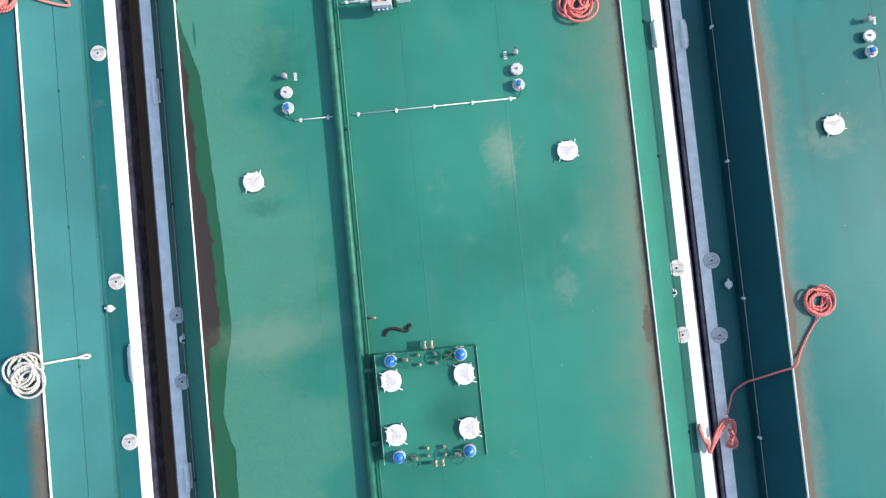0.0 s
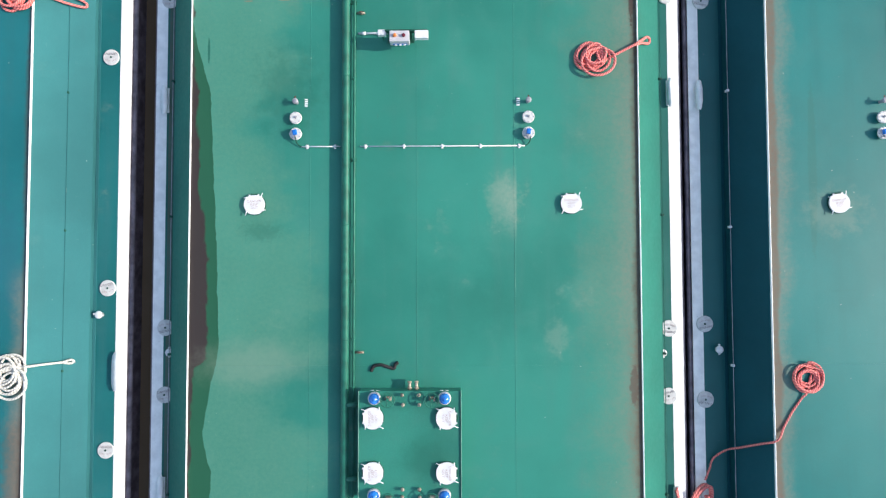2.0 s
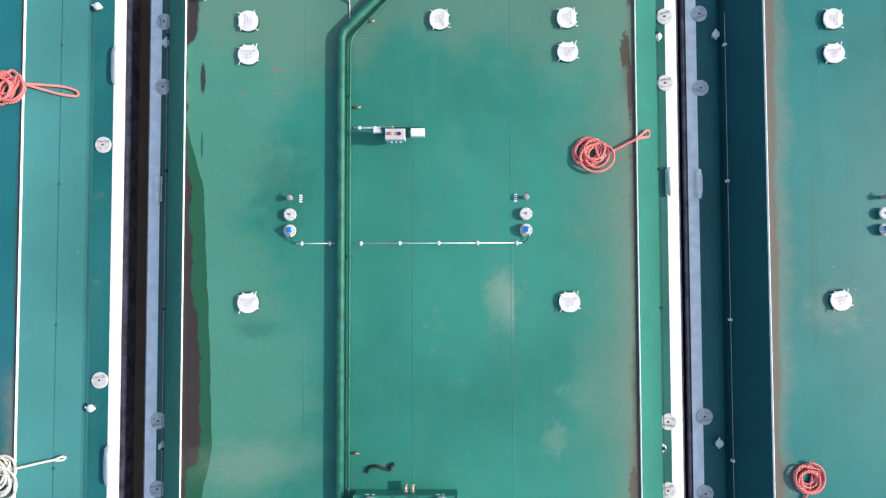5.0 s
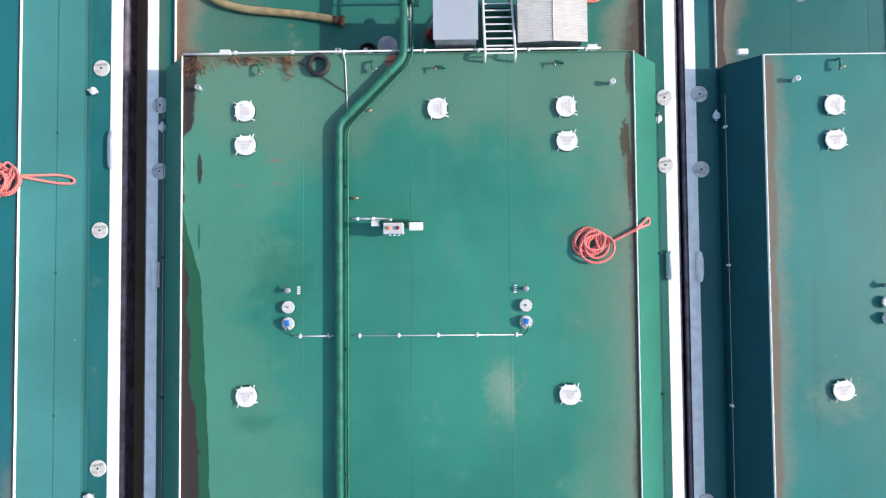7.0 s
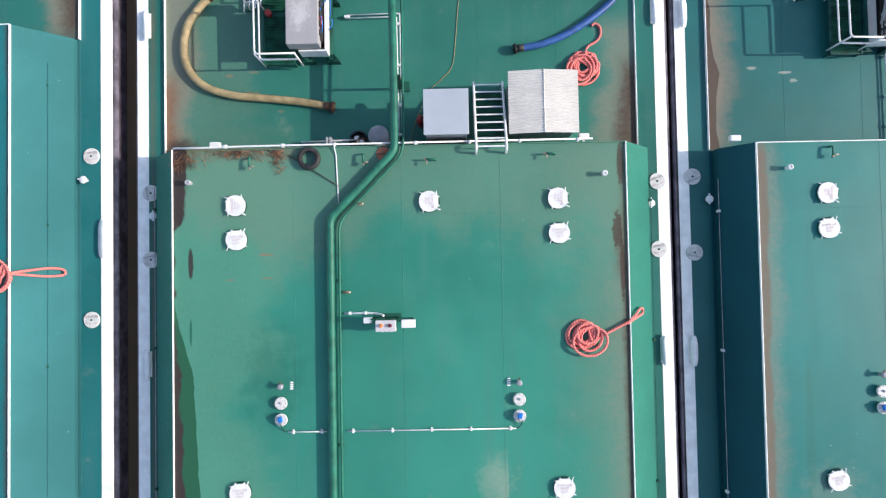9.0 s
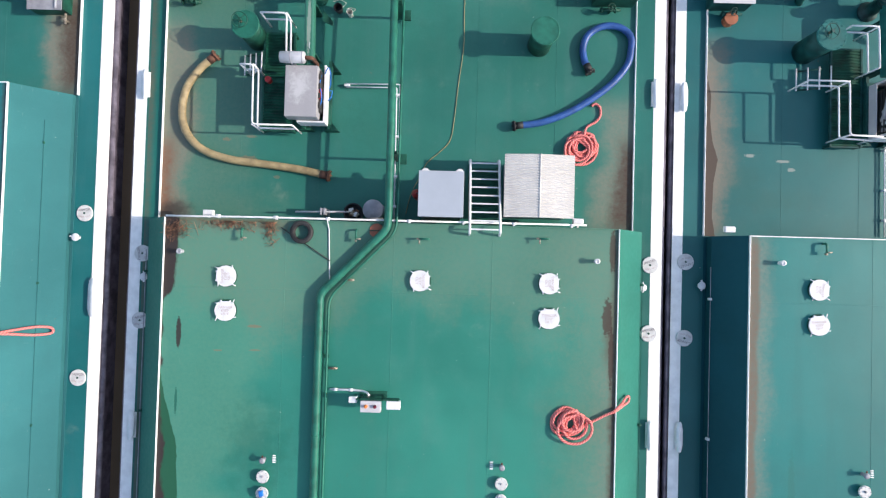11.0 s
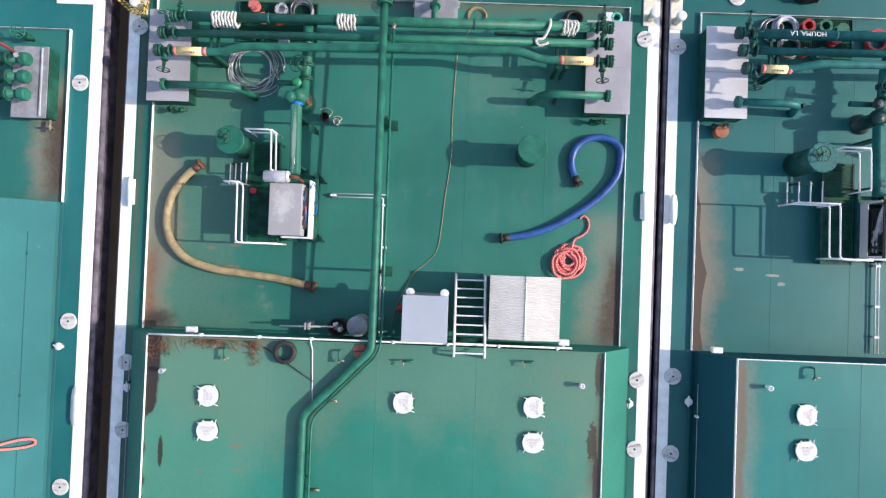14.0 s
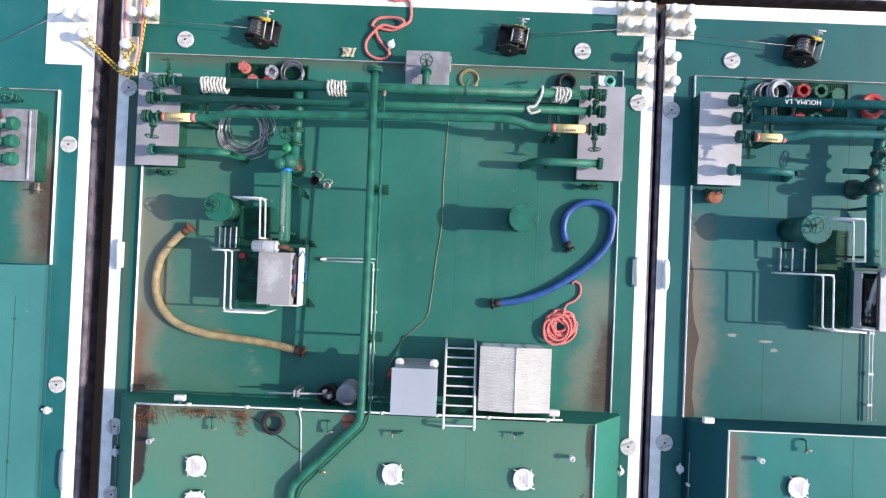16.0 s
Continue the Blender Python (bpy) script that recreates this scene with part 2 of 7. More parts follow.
M_WELL = deck_paint("green_well_paint", (0.018, 0.16, 0.122), 31.0, [
    ("x", -7.85, 1, 3.0, OLIVE, 0.4, 12.6, 20.5, 1.5),
    ("x", -7.85, 1, 0.8, SAND, 0.6, 12.6, 18.5, 0.5), ("x", 6.25, -1, 1.1, SAND, 0.5, 12.6, 16.5, 0.7), ("x", 6.25, -1, 0.5, BROWN, 0.85, 12.6, 15.3, 0.5),
    ("x", -7.85, 1, 0.35, RUST, 0.7, 12.6, 15.0, 0.5), ("y", 22.7, -1, 0.25, RUST, 0.35, -7.8, 6.2, 0.4)], (),
    [(-5.95, 15.1, 0.12, 0.05, SCUFF, 0.7, 1.0), (-5.3, 14.55, 0.25, 0.07, SCUFF, 0.7, 1.2), (-5.2, 15.2, 0.16, 0.04, SCUFF, 0.6, 1.0), (-6.6, 14.7, 0.2, 0.05, SCUFF, 0.6, 1.0), (-4.4, 14.0, 0.1, 0.05, SCUFF, 0.5, 1.0), (-7.45, 12.95, 0.45, 0.25, CRUST, 0.8, 0.6),
     (0.5, 18.0, 1.2, 1.0, WET, 0.3, 1.2), (2.4, 20.2, 1.0, 0.7, CHALK, 0.12, 1.2), (-1.6, 15.6, 0.7, 0.8, WET, 0.35, 1.2)])
M_DECK = deck_paint("green_main_deck_paint", (0.006, 0.125, 0.1), 57.0, [("x", -8.3, 1, 0.1, RUST, 0.3, -40, 24, 0.2)])
M_TRUNK_E = deck_paint("teal_deck_paint", TEAL, 83.0, [
    ("x", 9.27, 1, 0.5, SAND, 0.36, -40, 12.6, 0.5), ("x", 9.27, 1, 0.22, (0.14, 0.1, 0.072), 0.8, -40, 12.6, 0.12)], (),
    [(10.5, 4.2, 0.12, 2.4, WET, 0.3, 0.5), (11.1, 2.9, 0.7, 0.5, (0.2, 0.25, 0.19), 0.3, 1.2), (14.2, 7.5, 1.2, 0.8, (0.01, 0.11, 0.11), 0.3, 1.2)], 0.12)
M_WELL_E = deck_paint("teal_well_paint", (0.005, 0.128, 0.124), 113.0, [
    ("x", 8.4, 1, 0.75, (0.2, 0.16, 0.12), 0.6, 12.6, 18.5, 0.6), ("x", 8.4, 1, 0.4, (0.2, 0.165, 0.125), 0.6, 12.6, 17.8, 0.35)],
    [(8.43, (0.07, 0.05, 0.038), 1.4, 0.08, ((12.6, 0.36), (13.2, 0.27), (14.2, 0.3), (14.9, 0.42), (15.4, 0.26), (16.2, 0.16), (16.8, 0.2), (17.4, 0.07), (22.6, 0.03)))],
    [(9.8, 15.05, 0.14, 0.05, (0.4, 0.4, 0.35), 0.55, 1.1), (10.8, 14.9, 0.2, 0.04, (0.4, 0.4, 0.35), 0.55, 1.1), (11.05, 14.65, 0.1, 0.06, (0.4, 0.4, 0.35), 0.5, 1.1), (9.6, 14.3, 0.5, 0.5, (0.01, 0.1, 0.085), 0.4, 1.2), (10.6, 13.7, 1.0, 0.3, (0.01, 0.1, 0.085), 0.4, 1.2)], 0.25)
M_DECK_E = deck_paint("teal_main_deck_paint", (0.005, 0.115, 0.115), 151.0, [], (), (), 0.2)
M_TRUNK_W = deck_paint("teal_west_deck_paint", (0.005, 0.145, 0.155), 199.0, [("x", -11.67, -1, 0.4, BROWN, 0.75, -40, -2.9, 0.6), ("x", -11.67, -1, 0.35, SAND, 0.5, -40, 1.2, 0.5), ("x", -11.67, -1, 0.1, BROWN, 0.6, -40, 16.4, 0.14)], (), [(-12.2, 1.6, 0.35, 1.6, (0.02, 0.12, 0.15), 0.5, 1.2)], 0.4)
M_WELL_W = deck_paint("teal_west_well_paint", (0.013, 0.15, 0.125), 223.0, [("x", -10.45, -1, 1.1, SAND, 0.7, 16.4, 20.0, 0.6), ("x", -10.45, -1, 0.6, BROWN, 0.8, 16.4, 19.3, 0.6)])
M_DECK_W = deck_paint("teal_west_main_deck_paint", (0.005, 0.14, 0.14), 251.0, [("x", -10.75, 1, 0.1, SAND, 0.4, -40, 16, 0.2)])
M_WHITE = painted("white_gunwale_paint", (0.88, 0.875, 0.855), 0.5, 0.36, (0.4, 0.33, 0.27), 0.045)
M_SLOPE = painted("green_side_paint", (0.006, 0.15, 0.11), 0.62, 0.05, (0.06, 0.15, 0.11), 0.05, 0, 0.6, 0.001, 0.3)
# starboard barge's side: teal darkened for the shade its slope lies in
M_SLOPE_E = painted("shade_darkened_teal_side_paint", (0.001, 0.066, 0.08), 0.7, 0.05, (0.04, 0.09, 0.09), 0.05, 0, 0.6, 0.001, 0.2)
M_SLOPE_W = deck_paint("worn_teal_side_paint", (0.027, 0.148, 0.154), 271.0, [], (), (), 0.25, 0.0, 0.65, 0.15)
M_GUARD = deck_paint("worn_green_guard_paint", (0.025, 0.16, 0.11), 7.0, [], (), [(-3.33, 18.2, 0.05, 0.8, (0.34, 0.37, 0.32), 0.6, 0.9)], 0.8)
M_COAM = painted("rusty_coaming_paint", (0.4, 0.41, 0.41), 0.6, 0.55, (0.2, 0.09, 0.055), 0.15, 0, 2.0)
M_CLEAN = painted("white_paint", (0.71, 0.71, 0.715), 0.4, 0.1, (0.4, 0.36, 0.3), 0.04, 0, 5)
M_HULL = painted("black_hull_paint", (0.085, 0.07, 0.09), 0.5, 0.3, (0.12, 0.08, 0.06), 0.3)
M_RAIL = painted("scuffed_rub_rail", (0.16, 0.14, 0.17), 0.6, 0.3, (0.25, 0.2, 0.18), 0.2)
M_GREEN = painted("green_pipe_paint", (0.01, 0.13, 0.088), 0.5, 0.08, (0.12, 0.07, 0.04), 0.12, gloss=0.35)
M_GREEN_E = painted("teal_pipe_paint", (0.006, 0.125, 0.115), 0.5, 0.08, (0.1, 0.07, 0.05), 0.12, gloss=0.3)
M_DARK_E = painted("dark_teal_paint", (0.005, 0.062, 0.056), 0.5, 0.12, (0.1, 0.06, 0.04), 0.2, gloss=0.25)
# near-black green for the starboard barge's pump head
M_PUMP_DARK = painted("dark_pump_paint", (0.006, 0.042, 0.04), 0.45, 0.35, (0.03, 0.06, 0.055), 0.3, scale=5.0)
M_VOID = painted("greyed_cover_paint", (0.62, 0.61, 0.59), 0.5, 0.22, (0.4, 0.36, 0.32), 0.06, 0, 5)
M_DARK = painted("dark_green_paint", (0.008, 0.075, 0.05), 0.5, 0.12, (0.1, 0.06, 0.04), 0.2, gloss=0.3)
M_STEEL = painted("grey_steel", (0.3, 0.3, 0.33), 0.5, 0.2, (0.2, 0.17, 0.14), 0.12, 0.1)
M_ROOF = painted("white_roof_sheet", (0.6, 0.575, 0.54), 0.5, 0.06, (0.4, 0.38, 0.36), 0.04, 0, 1.5)
M_SHEET = painted("pale_grey_sheet", (0.36, 0.4, 0.45), 0.45, 0.12, (0.28, 0.31, 0.35), 0.03, 0, 0.9)
M_GALV = painted("galvanised_sheet", (0.45, 0.46, 0.49), 0.42, 0.1, (0.4, 0.38, 0.35), 0.08, 0.2)
M_PALE = painted("pale_cover_plate", (0.52, 0.51, 0.53), 0.5, 0.2, (0.42, 0.4, 0.4), 0.06, 0.0, 1.2)
M_COVERPLATE = painted("grey_cover_plate", (0.34, 0.33, 0.36), 0.5, 0.15, (0.26, 0.24, 0.24), 0.06, 0.0, 1.2)
M_BRIGHT = painted("bright_green_paint", (0.01, 0.2, 0.085), 0.5, 0.1, gloss=0.3)
M_BLACK = painted("black_rubber", (0.018, 0.018, 0.018), 0.65, 0.2, (0.06, 0.05, 0.045), 0.3)
M_RUST = painted("rusty_iron", (0.13, 0.055, 0.032), 0.8, 0.5, (0.05, 0.03, 0.02), 0.35)
M_BRASS = painted("weathered_brass", (0.32, 0.28, 0.22), 0.45, 0.3, (0.14, 0.11, 0.08), 0.25, 0.4)
M_BLUE = painted("blue_plastic", (0.008, 0.17, 0.58), 0.22, 0.05, (0.3, 0.35, 0.4), 0.1)
M_RED = painted("red_paint", (0.4, 0.03, 0.03), 0.4, 0.1, (0.2, 0.05, 0.04), 0.15)
M_ORANGE = painted("orange_lens", (0.7, 0.2, 0.05), 0.3, 0.0)
M_MAROON = painted("dark_red_lens", (0.12, 0.015, 0.03), 0.25, 0.0)
M_INK = painted("faded_red_lettering", (0.48, 0.38, 0.37), 0.6, 0.4, (0.8, 0.78, 0.78), 0.1, 0, 9)
M_INK2 = painted("faded_black_lettering", (0.25, 0.22, 0.22), 0.6, 0.5, (0.75, 0.75, 0.75), 0.15, 0, 9)
M_YELLOW = painted("yellow_tape", (0.82, 0.6, 0.26), 0.5, 0.1)
M_PINK = painted("pink_tape", (0.6, 0.16, 0.14), 0.5, 0.1)
M_HOSE_Y = painted("dirty_yellow_hose", (0.33, 0.25, 0.13), 0.6, 0.35, (0.2, 0.15, 0.09), 0.15)
M_HOSE_B = painted("blue_hose", (0.02, 0.082, 0.27), 0.4, 0.15, (0.2, 0.24, 0.36), 0.12)
M_ROPE = rope_material("orange_red_rope", (0.48, 0.085, 0.08), (0.86, 0.26, 0.23))
M_ROPE_W = rope_material("white_rope", (0.42, 0.4, 0.35), (0.7, 0.67, 0.6))
M_ROPE_Y = rope_material("black_and_yellow_rope", (0.03, 0.025, 0.02), (0.75, 0.5, 0.08), 5.0)
M_CABLE = painted("steel_cable", (0.2, 0.2, 0.21), 0.4, 0.1, (0.15, 0.12, 0.1), 0.25, 0.7)
M_CORD = painted("yellow_cord", (0.34, 0.28, 0.13), 0.7, 0.1)
M_GRATE = painted("green_grating", (0.004, 0.07, 0.042), 0.6, 0.06, (0.06, 0.07, 0.04), 0.2, 0.0, 3.0, 0.15, 0.2)
M_STRAW = painted("dry_reeds", (0.26, 0.13, 0.075), 0.9, 0.2, (0.12, 0.08, 0.05), 0.3)
M_CREAM = painted("cream_rusty_paint", (0.74, 0.7, 0.6), 0.5, 0.6, (0.24, 0.12, 0.06), 0.08)
M_WATER, wt, wb = nodes_of("muddy_water")
wco = wt.nodes.new("ShaderNodeTexCoord").outputs["Object"]
plug(wt, wb.inputs["Base Color"], blend(wt, speck(wt, wco, 0.8), (0.13, 0.085, 0.05), (0.19, 0.13, 0.08)))
wb.inputs["Roughness"].default_value = 0.12
bump(wt, wb, speck(wt, wco, 3.0, 5), 0.25, 0.05)


# ---- building helpers ----
def part(name, bm, material, parent=None, label="", smooth=False):
    """Links a bmesh as one mesh object, under a thing or a part if one is given."""
    me = bpy.data.meshes.new(name)
    bm.to_mesh(me)
    bm.free()
    me.materials.append(material)
    if smooth:
        for p in me.polygons:
            p.use_smooth = True
    ob = new(name, me)
    if parent:
        ob.parent = parent
    if label:
        ob["label"] = label
    return ob


def thing(name, label, category, m=None, group="", kind=""):
    """An empty at the base of a thing, for its parts."""
    ob = new(name)
    ob.empty_display_size = 0.1
    if m is not None:
        ob.matrix_basis = m
    return tagged(ob, label, category, group, kind)


def box(bm, x0, x1, y0, y1, z0, z1, bevel=0.0, m=None):
    r = bmesh.ops.create_cube(bm, size=1.0)
    vs = r["verts"]
    bmesh.ops.scale(bm, vec=(x1 - x0, y1 - y0, z1 - z0), verts=vs)
    bmesh.ops.translate(bm, vec=((x0 + x1) / 2, (y0 + y1) / 2, (z0 + z1) / 2), verts=vs)
    if bevel:
        es = list({e for v in vs for e in v.link_edges})
        out = bmesh.ops.bevel(bm, geom=es, offset=bevel, segments=2, affect="EDGES", profile=0.5)
        vs = list({v for f in out["faces"] for v in f.verts} | {v for v in vs if v.is_valid})
    if m is not None:
        bmesh.ops.transform(bm, matrix=m, verts=vs)
    return bm


def prism(bm, outline, z0, z1):
    """A plate with the given outline, from z0 to z1."""
    lo = [bm.verts.new((x, y, z0)) for x, y in outline]
    hi = [bm.verts.new((x, y, z1)) for x, y in outline]
    n = len(outline)
    bm.faces.new(hi)
    bm.faces.new(lo[::-1])
    for i in range(n):
        bm.faces.new((lo[i], lo[(i + 1) % n], hi[(i + 1) % n], hi[i]))
    return bm


def turned(bm, profile, segments=24, m=None):
    """A solid of revolution about z: profile of (radius, height), from the bottom up."""
    rings = []
    for r, z in profile:
        if r < 1e-5:
            rings.append([bm.verts.new((0, 0, z))])
        else:
            rings.append([bm.verts.new((r * math.cos(math.tau * i / segments), r * math.sin(math.tau * i / segments), z)) for i in range(segments)])
    if len(rings[0]) > 1:
        bm.faces.new(rings[0][::-1])
    if len(rings[-1]) > 1:
        bm.faces.new(rings[-1])
    for a, b in zip(rings, rings[1:]):
        for i in range(segments):
            j = (i + 1) % segments
            q = [a[i % len(a)], a[j % len(a)], b[j % len(b)], b[i % len(b)]]
            q = [v for k, v in enumerate(q) if v not in q[:k]]
            if len(q) > 2:
                bm.faces.new(q)
    if m is not None:
        bmesh.ops.transform(bm, matrix=m, verts=[v for r in rings for v in r])
    return bm


def drum_shape(r, h, bevel=0.015):
    return [(r - bevel, 0), (r, bevel), (r, h - bevel), (r - bevel, h)]


def smooth_path(points, per=8, closed=False):
    """A Catmull-Rom path through points."""
    p = [Vector(q) for q in points]
    n = len(p)
    out = []
    for i in range(n if closed else n - 1):
        if closed:
            a, b, c, d = p[i - 1], p[i], p[(i + 1) % n], p[(i + 2) % n]
        else:
            a, b, c, d = p[max(i - 1, 0)], p[i], p[i + 1], p[min(i + 2, n - 1)]
        for k in range(per):
            u = k / per
            out.append(0.5 * ((2 * b) + (c - a) * u + (2 * a - 5 * b + 4 * c - d) * u * u + (3 * b - a - 3 * c + d) * u**3))
    if not closed:
        out.append(p[-1])
    return out


def rounded(points, radius, per=6):
    """A path of straight runs with rounded bends."""
    p = [Vector(q) for q in points]
    out = [p[0]]
    for a, b, c in zip(p, p[1:], p[2:]):
        u, v = (a - b), (c - b)
        r = min(radius, u.length * 0.49, v.length * 0.49)
        s, e = b + u.normalized() * r, b + v.normalized() * r
        for k in range(per + 1):
            w = k / per
            out.append(s * (1 - w) ** 2 + b * 2 * w * (1 - w) + e * w * w)
    return out + [p[-1]]


def tube(bm, path, r, seg=10, closed=False):
    """Sweeps a circle along a path, with UVs along it."""
    path = [Vector(q) for q in path]
    uv = bm.loops.layers.uv.verify()
    n = len(path)
    rings, dist, d = [], 0.0, []
    side = None
    for i, p in enumerate(path):
        a = path[i - 1] if (i or closed) else p
        b = path[(i + 1) % n] if (i < n - 1 or closed) else p
        t = (b - a).normalized()
        if side is None:
            side = t.orthogonal().normalized()
        side = (side - t * side.dot(t)).normalized()
        up = t.cross(side)
        rings.append([bm.verts.new(p + (side * math.cos(math.tau * k / seg) + up * math.sin(math.tau * k / seg)) * r) for k in range(seg)])
        if i:
            dist += (p - path[i - 1]).length
        d.append(dist)
    for i in range(n if closed else n - 1):
        a, b = rings[i], rings[(i + 1) % n]
        da, db = d[i], (d[i + 1] if i + 1 < n else dist + 0.1)
        for k in range(seg):
            j = (k + 1) % seg
            f = bm.faces.new((a[k], a[j], b[j], b[k]))
            f.smooth = True
            for loop, w in zip(f.loops, ((da, k), (da, k + 1), (db, k + 1), (db, k))):
                loop[uv].uv = (w[0], w[1] / seg * r * 6.28)
    if not closed:
        bm.faces.new(rings[0][::-1])
        bm.faces.new(rings[-1])
    return bm


def rod(bm, a, b, r, seg=10):
    return tube(bm, [a, b], r, seg)


def disc_on(bm, centre, axis, r, thick, seg=20):
    """A flange: a short bevelled cylinder round an axis, centred on a point."""
    m = Matrix.Translation(centre) @ Vector(axis).to_track_quat("Z", "Y").to_matrix().to_4x4() @ Matrix.Translation((0, 0, -thick / 2))
    return turned(bm, drum_shape(r, thick, min(0.012, thick / 4)), seg, m)


def flange_pair(bm, centre, axis, r, seg=20, bolts=8):
    """Two bolted flanges face to face."""
    ax = Vector(axis).normalized()
    c = Vector(centre)
    disc_on(bm, c - ax * 0.032, ax, r, 0.05, seg)
    disc_on(bm, c + ax * 0.032, ax, r, 0.05, seg)
    s = ax.orthogonal().normalized()
    u = ax.cross(s)
    for i in range(bolts):
        q = c + (s * math.cos(math.tau * i / bolts) + u * math.sin(math.tau * i / bolts)) * r * 0.84
        rod(bm, q - ax * 0.085, q + ax * 0.085, 0.014, 6)
    return bm


def bolted_flange(name, centre, axis, r, material, parent, bolts=8):
    """A pair of flanges as one part, each bolt a part of its own under it."""
    ax, c = Vector(axis).normalized(), Vector(centre)
    bm = bmesh.new()
    disc_on(bm, c - ax * 0.026, ax, r, 0.054, 20)
    disc_on(bm, c + ax * 0.026, ax, r, 0.054, 20)
    f = part(name, bm, material, parent)
    s = ax.orthogonal().normalized()
    u = ax.cross(s)
    for i in range(bolts):
        q = c + (s * math.cos(math.tau * i / bolts) + u * math.sin(math.tau * i / bolts)) * r * 0.84
        bm = bmesh.new()
        rod(bm, q - ax * 0.085, q + ax * 0.085, 0.014, 6)
        part("bolt", bm, material, f)
    return f


def ring_wheel(bm, centre, axis, r, tube_r=0.014, spokes=5):
    """A handwheel with spokes and a hub."""
    c = Vector(centre)
    ax = Vector(axis).normalized()
    s = ax.orthogonal().normalized()
    u = ax.cross(s)
    tube(bm, [c + (s * math.cos(math.tau * i / 28) + u * math.sin(math.tau * i / 28)) * r for i in range(28)], tube_r, 8, True)
    for i in range(spokes):
        a = math.tau * i / spokes
        rod(bm, c, c + (s * math.cos(a) + u * math.sin(a)) * r, tube_r * 0.8, 6)
    rod(bm, c - ax * 0.04, c + ax * 0.05, r * 0.2, 10)
    return bm


def words(name, text, size, m, material, parent, label=""):
    """Flat lettering, centred on m."""
    cu = bpy.data.curves.new(name, "FONT")
    cu.body, cu.size, cu.align_x, cu.align_y = text, size, "CENTER", "CENTER"
    cu.space_line, cu.extrude, cu.resolution_u = 0.9, 0.002, 2
    tmp = new("text_source", cu)
    me = bpy.data.meshes.new_from_object(tmp.evaluated_get(bpy.context.evaluated_depsgraph_get()))
    bpy.data.objects.remove(tmp)
    bpy.data.curves.remove(cu)
    me.materials.clear()
    me.materials.append(material)
    ob = new(name, me)
    ob.parent = parent
    ob.matrix_basis = m
    if label:
        ob["label"] = label
    return ob


# ---- the water and the barges ----
bm = bmesh.new()
bmesh.ops.create_grid(bm, x_segments=1, y_segments=1, size=1500.0, matrix=Matrix.Translation((0, 0, -0.85)))
tagged(part("water", bm, M_WATER), "muddy brown river water between the moored barges", "water", kind="structure")


